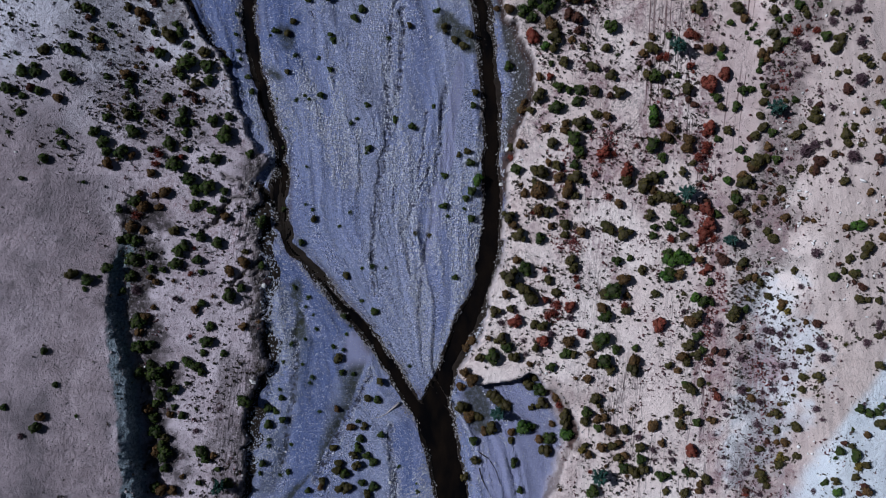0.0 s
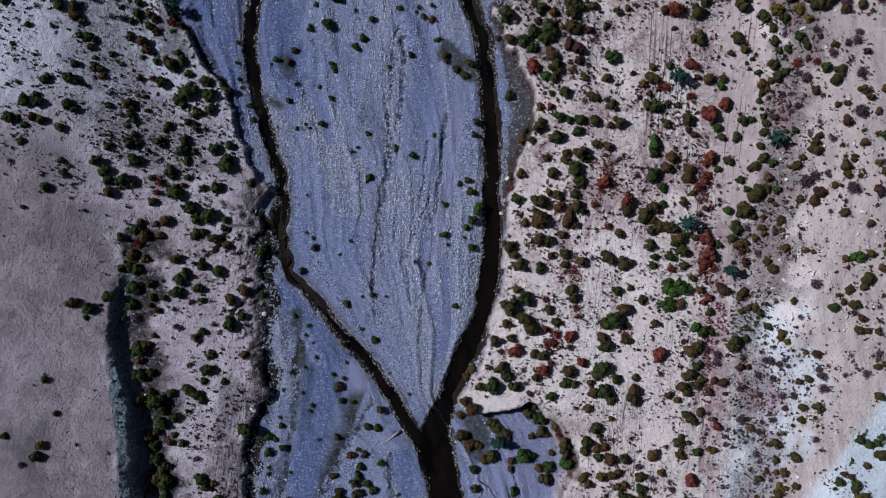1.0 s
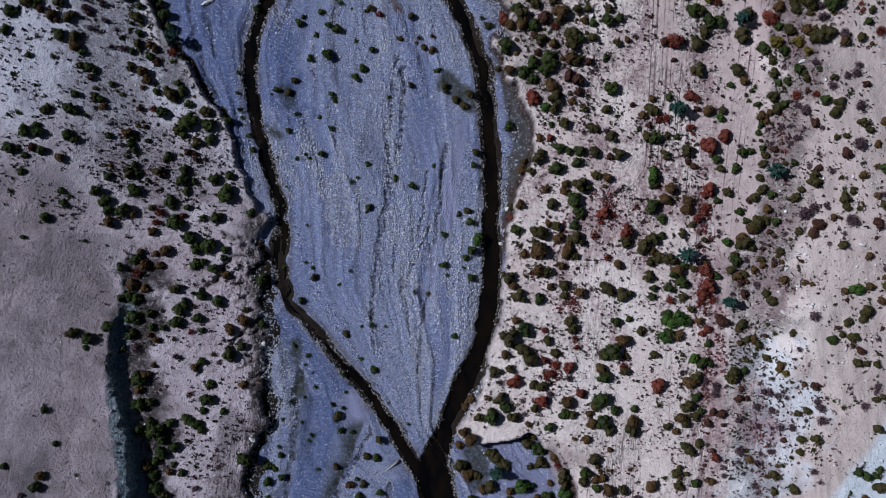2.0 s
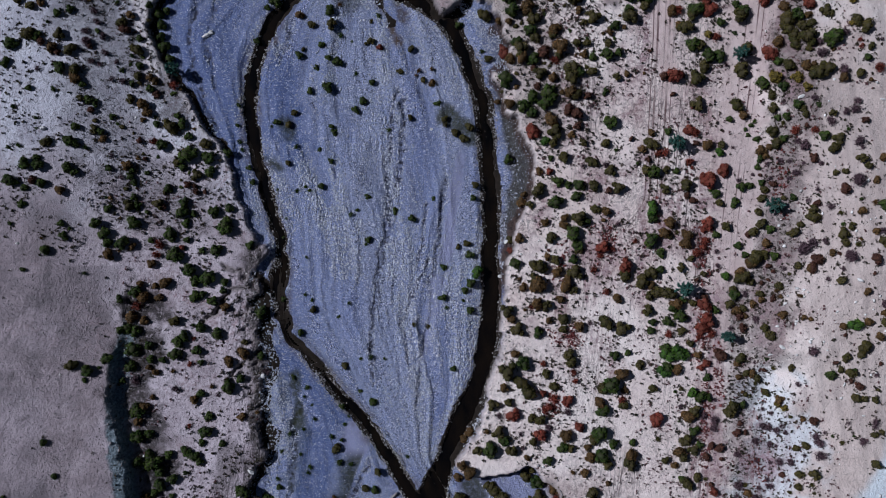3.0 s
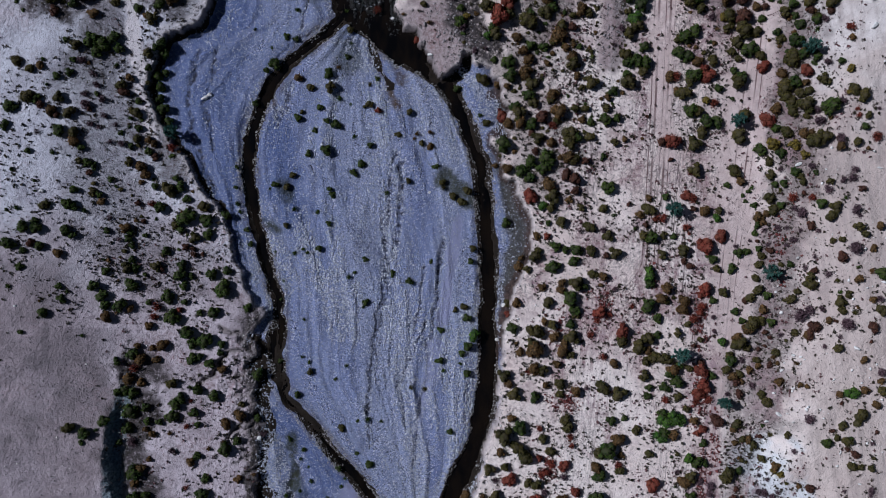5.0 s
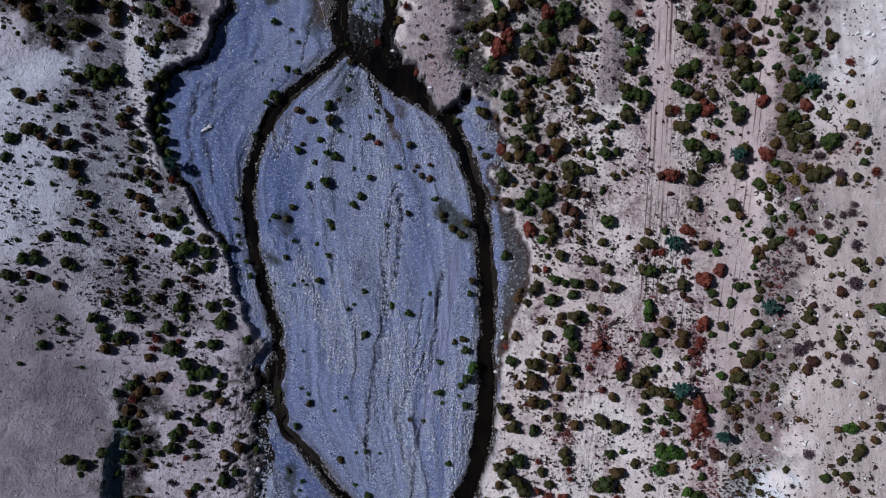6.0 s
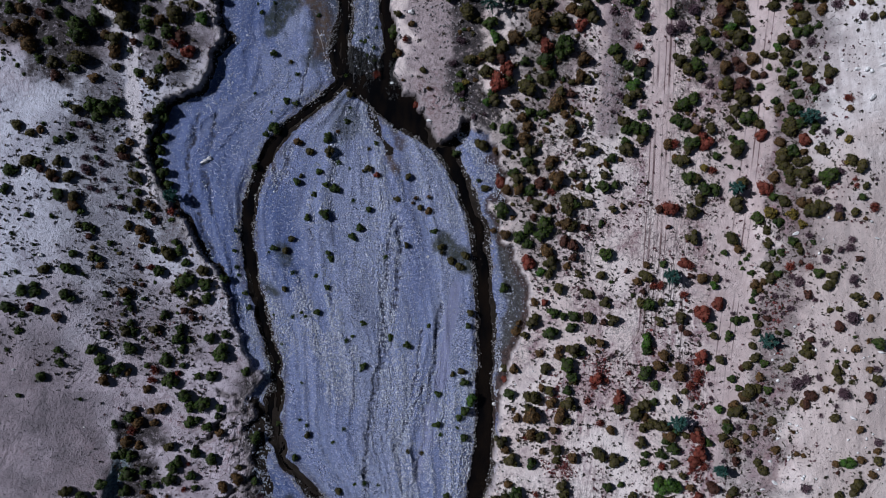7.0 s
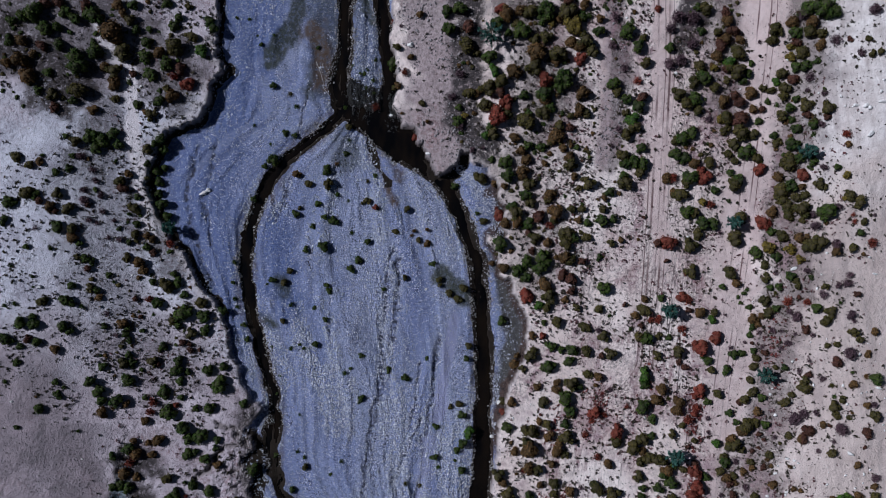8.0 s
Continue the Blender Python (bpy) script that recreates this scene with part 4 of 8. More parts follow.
for key in ("green", "olive", "brown"):
    CROWNS[key][0] = CROWNS[key][0][:2] + [loose_mesh("foliage", RNG, 16, 300, .085, LEAVES[key]) for _ in range(3)]
CROWNS["rust"][0] = [loose_mesh("foliage", RNG, 20, 260, .075, LEAVES["rust"]) for _ in range(3)]
CROWNS["rust"][1] = CROWNS["rust"][1][:2] + [loose_mesh("foliage", RNG, 30, 460, .07, LEAVES["rust"]) for _ in range(4)]
ROOTS = []


def shrub(key, x, y, r):
    """One shrub of the radius r, rooted in the ground."""
    name, label = KINDS[key]
    r = r * (1.2 if key == "purple" else 1.06 if x > 5 and y > 24 else 1.02)
    ROOTS.append((x, y, r))
    z, terrace = ground_at(x, y)
    size = 0 if r < .44 else 1 if r < .76 else 2
    site = " on pale silt" if terrace > .5 else " on river gravel"
    label = ("small " if size == 0 else "large " if size == 2 and r > .9 else "") + label + site
    turn, tall = RNG.uniform(0, 360), RNG.uniform(1.1, 1.55)
    wide = RNG.uniform(.92, 1.1)
    m = pose(x, y, z - .03, 0, 0, turn) @ Matrix.Diagonal((r * wide, r / wide, r * tall, 1))
    crown = CROWNS[key][size][RNG.integers(len(CROWNS[key][size]))]
    if size == 0 or key == "purple":
        ob = new(name.replace("shrub", "tuft") if size == 0 else name, crown)
    else:
        ob = new(name.replace("shrub", "bush") if r > .68 else name)
        for part_name, me in (("foliage", crown), ("woody_base", STEMS[RNG.integers(3)])):
            new(part_name, me).parent = ob
    ob.matrix_world = m
    return tagged(ob, label, "shrub", "shrubs of the valley floor")


# ---- young blue-green trees with long shadows ----
def young_tree(x, y, r, tall):
    rng = np.random.default_rng(int(abs(x * 31 + y * 17)))
    z = ground_at(x, y)[0]
    ob = new("young_tree")
    ob.location = (x, y, z - .05)
    verts, faces = [], []
    add_stick(verts, faces, [(0, 0, 0), (.04, .03, tall * .45), (-.02, .05, tall * .95)], [.09, .06, .02], 7)
    new("trunk", mesh_of("trunk", verts, faces, BARK, True)).parent = ob
    leafv, leaff = [], []
    for k in range(22):
        a, up = 2.4 * k + rng.uniform(-.3, .3), .22 + .72 * k / 22
        reach = r * (1.1 - .75 * max(0, up - .25)) * rng.uniform(.65, 1.1)
        tip = np.array([reach * math.cos(a), reach * math.sin(a), tall * up + reach * rng.uniform(.0, .35)])
        base = np.array([0, 0, tall * up])
        limbv, limbf = [], []
        add_stick(limbv, limbf, [tuple(base), tuple((base + tip) / 2 + np.array([0, 0, .06])), tuple(tip)], [.028, .02, .008], 4)
        new("limb", mesh_of("limb", limbv, limbf, BARK)).parent = ob
        for j in range(60):
            p = base + (tip - base) * rng.uniform(.25, 1.05) + rng.normal(size=3) * .05
            d = (tip - base) / np.linalg.norm(tip - base) + rng.normal(size=3) * .6
            d = d / np.linalg.norm(d) * rng.uniform(.14, .3)
            s = np.cross(d, rng.normal(size=3))
            s = s / np.linalg.norm(s) * .045
            i = len(leafv)
            leafv += [tuple(p - s), tuple(p + d * .5 - s), tuple(p + d), tuple(p + s)]
            leaff.append((i, i + 1, i + 2, i + 3))
    new("crown", mesh_of("crown", leafv, leaff, LEAVES["teal"])).parent = ob
    return tagged(ob, "slender blue-green young tree with feathery limbs", "tree", "young trees")


# ---- stones ----
def stone_shape(rng, flat=.85):
    bm = bmesh.new()
    bmesh.ops.create_icosphere(bm, subdivisions=3, radius=1)
    sx, sy = rng.uniform(.8, 1.25), rng.uniform(.7, 1.0)
    ax = rng.normal(size=(12, 3))
    ax /= np.linalg.norm(ax, axis=1)[:, None]
    cut = rng.uniform(.5, .9, 12)
    seed = rng.uniform(0, 60)
    for v in bm.verts:
        p = np.array(v.co)
        for d, c in zip(ax, cut):
            p = p - d * max(0, p @ d - c)
        p = p * (1 + .16 * noise.noise(Vector(p * 2.3) + Vector((seed, 0, 0))) + .07 * noise.noise(Vector(p * 6) + Vector((0, seed, 0))))
        v.co = (p[0] * sx, p[1] * sy, p[2] * flat)
    return bm


def boulder(x, y, rx, ry, turn, material, label, name="boulder"):
    bm = stone_shape(RNG)
    me = bpy.data.meshes.new(name)
    bm.to_mesh(me)
    bm.free()
    me.materials.append(material)
    ob = new(name, me)
    z = ground_at(x, y)[0]
    ob.matrix_world = pose(x, y, z + .25 * min(rx, ry), 0, 0, turn) @ Matrix.Diagonal((rx, ry, min(rx, ry), 1))
    return tagged(ob, label, "stone")


def scatter(name, rng, xs, ys, sizes, material, label, category, flat=.6, lift=.25):
    """Many small stones as one mesh: each a cut octahedron-like pebble of its own shape."""
    base = np.array([(1, 0, 0), (.3, .9, .1), (-.8, .6, 0), (-.9, -.5, .1), (.2, -1, 0), (.35, .1, .85), (-.4, .2, .75), (0, 0, -.7)])
    tri = np.array([(0, 1, 5), (1, 2, 6), (1, 6, 5), (2, 3, 6), (3, 4, 6), (4, 5, 6), (4, 0, 5), (1, 0, 7), (2, 1, 7), (3, 2, 7), (4, 3, 7), (0, 4, 7)])
    n = len(xs)
    zs = sample_many(xs, ys)
    turn = rng.uniform(0, 2 * math.pi, n)
    shape = base[None] * (1 + .22 * rng.normal(size=(n, 8, 1))) * np.stack([np.ones(n), rng.uniform(.6, 1, n), np.full(n, flat) * rng.uniform(.7, 1.2, n)], -1)[:, None]
    c, s = np.cos(turn)[:, None], np.sin(turn)[:, None]
    pts = np.stack([shape[..., 0] * c - shape[..., 1] * s, shape[..., 0] * s + shape[..., 1] * c, shape[..., 2]], -1) * sizes[:, None, None]
    pts += np.stack([xs, ys, zs + lift * sizes], -1)[:, None]
    faces = (tri[None] + 8 * np.arange(n)[:, None, None]).reshape(-1, 3)
    me = bpy.data.meshes.new(name)
    me.vertices.add(n * 8)
    me.vertices.foreach_set("co", pts.ravel())
    me.loops.add(faces.size)
    me.loops.foreach_set("vertex_index", faces.ravel())
    me.polygons.add(len(faces))
    me.polygons.foreach_set("loop_start", np.arange(0, faces.size, 3))
    me.update()
    me.materials.append(material)
    return tagged(new(name, me), label, category, kind="stuff")


def sample_many(xs, ys, what=None):
    what = GZ if what is None else what
    i, j = np.searchsorted(AX, xs) - 1, np.searchsorted(AY, ys) - 1
    u, v = (xs - AX[i]) / (AX[i + 1] - AX[i]), (ys - AY[j]) / (AY[j + 1] - AY[j])
    return what[j, i] * (1 - u) * (1 - v) + what[j, i + 1] * u * (1 - v) + what[j + 1, i] * (1 - u) * v + what[j + 1, i + 1] * u * v


def scatter_on(count, keep, seed, box=(-50, 50, -31, 59)):
    """Random places in the valley, thinned by a chance keep(x, y)."""
    rng = np.random.default_rng(seed)
    x, y = rng.uniform(box[0], box[1], count), rng.uniform(box[2], box[3], count)
    ok = rng.uniform(size=count) < keep(x, y)
    return rng, x[ok], y[ok]


def bed_share(x, y):
    streaks = fbm(sample_many(x, y, FLOW), y / 5, 2.0, 3, 90)
    return (1 - sample_many(x, y, TERRACE)) * (1 - sample_many(x, y, ALGAE)) * (1 - .45 * sample_many(x, y, BLUE)) * step(.0, .3, sample_many(x, y, STREAM)) * np.clip(.3 + .8 * streaks + .15 * step(6, 7, x) * step(6, 10, y), .06, 1) * (1 - .5 * step(41, 45, y) * step(-13, -11, x) * step(-4, -6, x))


def bank_share(x, y):
    return step(.6, .0, np.abs(sample_many(x, y, STREAM) - .12)) * (1 - sample_many(x, y, TERRACE)) * np.clip(.5 + fbm(x, y, 2, 3, 93), 0, 1)


def hill_share(x, y):
    return sample_many(x, y, TERRACE) * (.02 + .4 * step(1.5, .5, np.abs(x - 38 + .15 * (y + 20))) * step(-6, -12, y) + .5 * step(33, 42, x) * np.clip(.3 + fbm(x, y, 4, 3, 96), 0, 1))


def tuft_share(x, y):
    t = sample_many(x, y, TERRACE) * (1 - .92 * sample_many(x, y, LANE)) * np.clip(.3 + 1.1 * fbm(x, y, 5, 4, 80), .03, 1)
    t = t * (1 + 1.5 * step(0, 14, y) * step(40, 34, x)) * (1 - .85 * sample_many(x, y, STONY))
    return t * (1 - .85 * step(35, 39, x) * step(30, 22, y) - .5 * step(36, 42, x) * step(22, 30, y)) * np.where(x < -10, np.where(sample_many(x, y, SCARPS) > 0, .12, 1.1) * (1 - .6 * step(-33, -40, x)), 1)


rng, sx, sy = scatter_on(260000, bed_share, 11)
scatter("cobbles", rng, sx, sy, .03 + (.055 + .07 * step(.0, .6, fbm(sample_many(sx, sy, FLOW), sy / 5, 3, 3, 98))) * rng.uniform(size=len(sx)) ** 3, COBBLE, "grey and bluish river cobbles strewn over the bed", "gravel")


def coarse_share(x, y):
    """Tongues of coarser stones, drawn out along the flow."""
    flow = sample_many(x, y, FLOW)
    tongues = step(.12, .5, fbm(flow, y / 6, 2.6, 3, 99) + .25 * fbm(x, y, 1.4, 2, 97)) + .8 * step(.5, .0, np.abs(sample_many(x, y, RUNNEL) - .4)) * step(.05, .2, sample_many(x, y, RUNNEL))
    return np.clip(tongues, 0, 1) * (1 - sample_many(x, y, TERRACE)) * (1 - sample_many(x, y, ALGAE)) * (1 - .8 * sample_many(x, y, BLUE)) * step(.1, .4, sample_many(x, y, STREAM))


rng, sx, sy = scatter_on(150000, coarse_share, 18, (-26, 7, -31, 57))
scatter("coarse_cobbles", rng, sx, sy, .05 + .09 * rng.uniform(size=len(sx)) ** 2, COBBLE, "tongues of coarse pale cobbles along the flow", "gravel", .75)
rng, sx, sy = scatter_on(650000, bank_share, 12)
scatter("stream_stones", rng, sx, sy, .03 + .11 * rng.uniform(size=len(sx)) ** 3, WETSTONE, "wet and pale stones along the stream edges", "gravel")


def pool_share(x, y):
    d = distance(x, y, [(-9.6, 44.6, .8), (-8.2, 42.9, 1.6), (-6.3, 41.6, 1.4), (-5.4, 43.5, .6)])
    return step(.5, -.3, d + .3 * fbm(x, y, 1.2, 3, 94)) * (1 - sample_many(x, y, TERRACE))


rng, sx, sy = scatter_on(420000, pool_share, 17, (-12, -3, 39, 47))
POOLSTONE = plain_material("dark_wet_cobble", (.012, .013, .013), (.07, .07, .072), 4, .3, .02, .3)
scatter("pool_cobbles", rng, sx[:6000], sy[:6000], .035 + .08 * rng.uniform(size=len(sx[:6000])) ** 3, POOLSTONE, "dark wet cobbles choking the pool where the arms meet", "gravel", .9, .9)
rng, sx, sy = scatter_on(22000, hill_share, 13)
scatter("hill_stones", rng, sx, sy, .05 + .2 * rng.uniform(size=len(sx)) ** 6, STONE, "white broken stones on the pale slope", "gravel")


def rubble_share(x, y):
    return sample_many(x, y, TERRACE) * sample_many(x, y, STONY) * np.clip(.5 + fbm(x, y, 2, 3, 140), .05, 1)


rng, sx, sy = scatter_on(170000, rubble_share, 15)
scatter("rubble", rng, sx, sy, .04 + .13 * rng.uniform(size=len(sx)) ** 4, CLOD, "grey and pale rubble on the stony terrace", "gravel", .8)


def plain_share(x, y):
    return sample_many(x, y, TERRACE) * step(.1, .6, sample_many(x, y, SCARPS)) * step(14, 6, y) * step(-30, -34, x) * np.clip(.45 + .7 * fbm(x, y, 4, 3, 150), .05, 1)


rng, sx, sy = scatter_on(120000, plain_share, 16)
scatter("plain_pebbles", rng, sx, sy, .03 + .08 * rng.uniform(size=len(sx)) ** 3, PEBBLE, "small grey pebbles on the bare silt plain", "gravel", .8)


def crumb_share(x, y):
    left, right = sample_many(x, y, LEFT), sample_many(x, y, RIGHT)
    edge = np.maximum(step(.7, .1, np.abs(left - .3)), .6 * step(.6, .1, np.abs(right - .05)))
    scar = step(.3, .0, sample_many(x, y, SCARPS)) * step(-2.6, -1.2, sample_many(x, y, SCARPS)) * step(5, 1, y)
    return np.clip(edge + scar, 0, 1) * np.clip(.45 + .7 * fbm(x, y, 2.5, 3, 120), .05, 1)


rng, sx, sy = scatter_on(160000, crumb_share, 14)
scatter("bank_clods", rng, sx, sy, .04 + .16 * rng.uniform(size=len(sx)) ** 4, CLOD, "crumbled pale clods along the broken bank edges", "earth", .8)


def tuft_field(name, count, share, seed, small, large, power, material, label, category, k=11):
    """Small low tufts over the ground, as one mesh."""
    rng, xs, ys = share(np.random.default_rng(seed)) if count is None else scatter_on(count, share, seed)
    n = len(xs)
    r = (small + large * rng.uniform(size=n) ** power)[:, None]
    a, lean = rng.uniform(0, 2 * math.pi, (n, k)), rng.uniform(.0, .62, (n, k))
    mid = np.stack([xs[:, None] + r * lean * np.cos(a), ys[:, None] + r * lean * np.sin(a), sample_many(xs, ys)[:, None] + r * rng.uniform(.15, .75, (n, k))], -1)
    u, w = rng.normal(size=(n, k, 3)) * r[..., None] * .22, rng.normal(size=(n, k, 3)) * r[..., None] * .22
    quad = np.stack([mid - u, mid + w, mid + u, mid - w], -2).reshape(-1, 3)
    me = mesh_of(name, quad.tolist(), np.arange(len(quad)).reshape(-1, 4).tolist(), material)
    tagged(new(name, me), label, category, kind="stuff")


def creeper_share(x, y):
    patches = np.clip(2.0 * fbm(.8 * x - .6 * y, .6 * x + .8 * y, 2.4, 3, 130) - .15, 0, 1) * step(7, 10, x) * step(46, 38, x) + .7 * np.clip(2 * fbm(x, y, 2.5, 3, 133) - .7, 0, 1) * step(-19, -21, x) * step(-36, -33, x)
    scruff = .7 * np.clip(.4 + 1.4 * fbm(x, y, 2, 3, 139), 0, 1) * step(30, 31.5, x) * step(38, 35.5, x) * step(2, -6, y) + .6 * np.clip(1.5 * fbm(x, y, 2, 3, 138), 0, 1) * step(33, 35, x) * step(41, 38, x) * step(0, 6, y) * step(34, 28, y)
    lanes = scruff + .8 * step(1.6, .3, np.abs(x - 28.8 - .6 * fbm(x, y, 3, 2, 137))) * 1.25 * step(-26, -22, y) * step(15, 11, y) + .5 * step(2.5, 1, np.hypot(x - 17.5, (y - 11) * .7)) + .6 * step(2.2, .8, np.hypot(x - 12, y + 6))
    return sample_many(x, y, TERRACE) * (1 - .6 * sample_many(x, y, LANE)) * np.clip(patches + lanes, 0, 1)


def undergrowth():
    """Low unnumbered bushes between the larger ones where the growth closes."""
    def share(x, y):
        dense = np.maximum.reduce([step(38, 40, y) * step(.8, 1.6, x) * step(5.5, 4, x), step(40, 44, y) * step(-26, -29, x), step(22, 32, y) * step(6, 8, x) * step(22, 16, x), step(26, 32, y) * step(34, 36, x) * step(41, 38, x),
                                   step(33, 38, y) * step(25, 27, x) * step(33.5, 32, x), .5 * step(10, 16, y) * step(38, 34, y) * step(-25, -28, x) * step(-39, -36, x)])
        return sample_many(x, y, TERRACE) * dense * (1 - sample_many(x, y, LANE))
    rng, xs, ys = scatter_on(3200, share, 41)
    zs = sample_many(xs, ys)
    for k, key in enumerate(("olive", "green", "brown")):
        verts, faces, marks = [], [], []
        for x, y, z in list(zip(xs, ys, zs))[k::3]:
            me = CROWNS[key][0][rng.integers(2)]
            first, r, a = len(verts), rng.uniform(.2, .42), rng.uniform(0, 6.28)
            c, s = math.cos(a) * r, math.sin(a) * r
            verts += [(x + c * v.co.x - s * v.co.y, y + s * v.co.x + c * v.co.y, z - .02 + v.co.z * r * .9) for v in me.vertices]
            faces += [tuple(first + i for i in f.vertices) for f in me.polygons]
            marks += [f.material_index for f in me.polygons]
        me = mesh_of("undergrowth", verts, faces, LEAVES[key])
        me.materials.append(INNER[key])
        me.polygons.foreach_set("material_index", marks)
        tagged(new("undergrowth", me), "low " + key + " undergrowth between the larger bushes", "undergrowth", kind="stuff")


undergrowth()
tuft_field("scrub_tufts", 42000, tuft_share, 21, .07, .26, 2.2, SCRUB, "small dark dry tufts dotted over the silt", "scrub", 10)
tuft_field("creeping_scrub", 85000, creeper_share, 22, .05, .22, 3, CREEPER, "low reddish creeping scrub in loose patches", "scrub", 8)


def brush_field():
    """Tangles of dead sticks and stalks that lie over the ground."""
    def share(x, y):
        return sample_many(x, y, TERRACE) * np.clip(sample_many(x, y, BRUSH) + .16 * np.clip(fbm(x, y, 4, 3, 110), 0, 1) * step(47, 34, x) * step(-40, -34, x), 0, 1)
    rng, xs, ys = scatter_on(50000, share, 31)
    zs = sample_many(xs, ys)
    n = len(xs)
    a, long, up = rng.uniform(0, 2 * math.pi, (n, 4)), rng.uniform(.06, .28, (n, 4)), rng.uniform(.04, .2, (n, 4))
    px, py = xs[:, None] + rng.normal(size=(n, 4)) * .25, ys[:, None] + rng.normal(size=(n, 4)) * .25
    dx, dy = np.cos(a) * long, np.sin(a) * long
    ex, ey = -np.sin(a) * .018, np.cos(a) * .018
    z = np.broadcast_to(zs[:, None], (n, 4))
    quad = np.stack([np.stack([px - ex, py - ey, z + .02], -1), np.stack([px + ex, py + ey, z + .03], -1),
                     np.stack([px + dx + ex, py + dy + ey, z + up], -1), np.stack([px + dx - ex, py + dy - ey, z + up + .02], -1)], -2).reshape(-1, 3)
    faces = np.arange(len(quad)).reshape(-1, 4)
    me = mesh_of("dead_brush", quad.tolist(), faces.tolist(), BRUSHWOOD)
    tagged(new("dead_brush", me), "tangled dead sticks and stalks lying on the silt", "brushwood", kind="stuff")


brush_field()


# ---- driftwood ----
def branch(name, points, thick, material, label):
    """A fallen branch that lies along some places on the ground."""
    verts, faces = [], []
    line = [(x, y, ground_at(x, y)[0] + thick * .8) for x, y in points]
    radii = [thick * (1 - .75 * k / (len(line) - 1)) for k in range(len(line))]
    add_stick(verts, faces, line, radii, 7)
    return tagged(new(name, mesh_of(name, verts, faces, material, True)), label, "driftwood")


# ---- every shrub that stands apart ----
shrub("bright", 4.65, 39.61, 0.65)
shrub("olive", 5.55, 39.92, 0.90)
shrub("green", 5.24, 40.53, 0.65)
shrub("brown", 7.80, 39.50, 0.72)
shrub("maroon", 9.49, 40.48, 0.35)
shrub("brown", 8.57, 38.02, 0.65)
shrub("green", 9.35, 38.65, 0.65)
shrub("green", 10.68, 38.55, 0.65)
shrub("brown", 12.31, 39.77, 1.10)
shrub("olive", 12.62, 40.71, 0.78)
shrub("olive", 11.93, 39.19, 0.65)
shrub("brown", 13.10, 38.48, 0.58)
shrub("maroon", 13.72, 40.62, 0.58)
shrub("green", 14.50, 38.64, 0.45)
shrub("brown", 13.89, 38.76, 0.35)
shrub("olive", 15.85, 38.07, 0.35)
shrub("maroon", 15.15, 37.15, 0.24)
shrub("purple", 15.88, 37.35, 0.20)
shrub("brown", 11.10, 36.76, 0.45)
shrub("green", 5.44, 37.09, 0.45)
shrub("green", 6.95, 36.80, 0.90)
shrub("green", 7.28, 35.42, 0.90)
shrub("brown", 6.90, 34.22, 0.52)
shrub("brown", 9.19, 37.18, 0.78)
shrub("brown", 8.79, 35.76, 1.03)
shrub("olive", 9.42, 34.57, 0.90)
shrub("green", 9.15, 33.36, 0.78)
shrub("olive", 9.78, 32.46, 0.72)
shrub("olive", 4.32, 35.16, 0.90)
shrub("brown", 5.87, 34.59, 0.45)
shrub("purple", 4.51, 38.29, 0.36)
shrub("brown", 13.77, 37.52, 0.78)
shrub("olive", 13.78, 36.66, 0.90)
shrub("brown", 14.25, 35.48, 0.58)
shrub("olive", 15.94, 34.72, 0.90)
shrub("olive", 14.90, 34.29, 0.45)
shrub("brown", 11.74, 33.41, 0.90)
shrub("olive", 11.60, 32.81, 0.58)
shrub("green", 18.23, 33.88, 0.65)
shrub("brown", 17.65, 33.14, 0.45)
shrub("olive", 19.51, 37.84, 0.85)
shrub("green", 19.67, 36.94, 0.72)
shrub("green", 20.75, 37.14, 0.85)
shrub("green", 21.66, 36.98, 0.85)
shrub("green", 21.44, 38.68, 0.72)
shrub("olive", 21.39, 36.08, 0.65)
shrub("olive", 20.79, 40.90, 0.85)
shrub("olive", 19.77, 39.97, 0.78)
shrub("purple", 19.00, 40.58, 0.46)
shrub("olive", 19.86, 34.81, 1.03)
shrub("green", 19.71, 35.74, 0.65)
shrub("purple", 18.32, 38.87, 0.36)
shrub("green", 7.68, 32.12, 0.72)
shrub("olive", 8.10, 31.33, 0.97)
shrub("brown", 8.32, 30.31, 0.78)
shrub("rust", 6.56, 31.05, 0.85)
shrub("brown", 6.99, 30.28, 0.72)
shrub("rust", 6.13, 31.98, 0.35)
shrub("olive", 4.74, 30.46, 0.65)
shrub("green", 4.11, 31.31, 0.29)
shrub("maroon", 10.71, 31.15, 0.90)
shrub("brown", 12.49, 31.61, 1.10)
shrub("olive", 12.24, 30.71, 0.65)
shrub("rust", 11.77, 30.09, 0.65)
shrub("green", 9.53, 30.34, 0.78)
shrub("olive", 14.14, 31.96, 0.65)
shrub("olive", 15.23, 31.99, 0.52)
shrub("olive", 17.47, 32.04, 0.52)
shrub("green", 17.36, 30.82, 0.78)
shrub("green", 18.59, 30.98, 0.58)
shrub("green", 15.87, 30.49, 0.58)
shrub("brown", 14.84, 30.77, 0.52)
shrub("olive", 13.75, 29.22, 1.10)
shrub("olive", 13.48, 28.31, 0.90)
shrub("green", 14.39, 28.94, 0.65)
shrub("olive", 10.16, 28.84, 0.85)
shrub("maroon", 9.56, 29.32, 0.52)
shrub("brown", 11.69, 28.27, 0.65)
shrub("green", 6.54, 28.15, 1.03)
shrub("olive", 15.78, 28.98, 0.65)
shrub("olive", 18.47, 28.44, 0.52)
shrub("brown", 19.56, 28.77, 0.45)
shrub("maroon", 21.95, 31.25, 0.29)
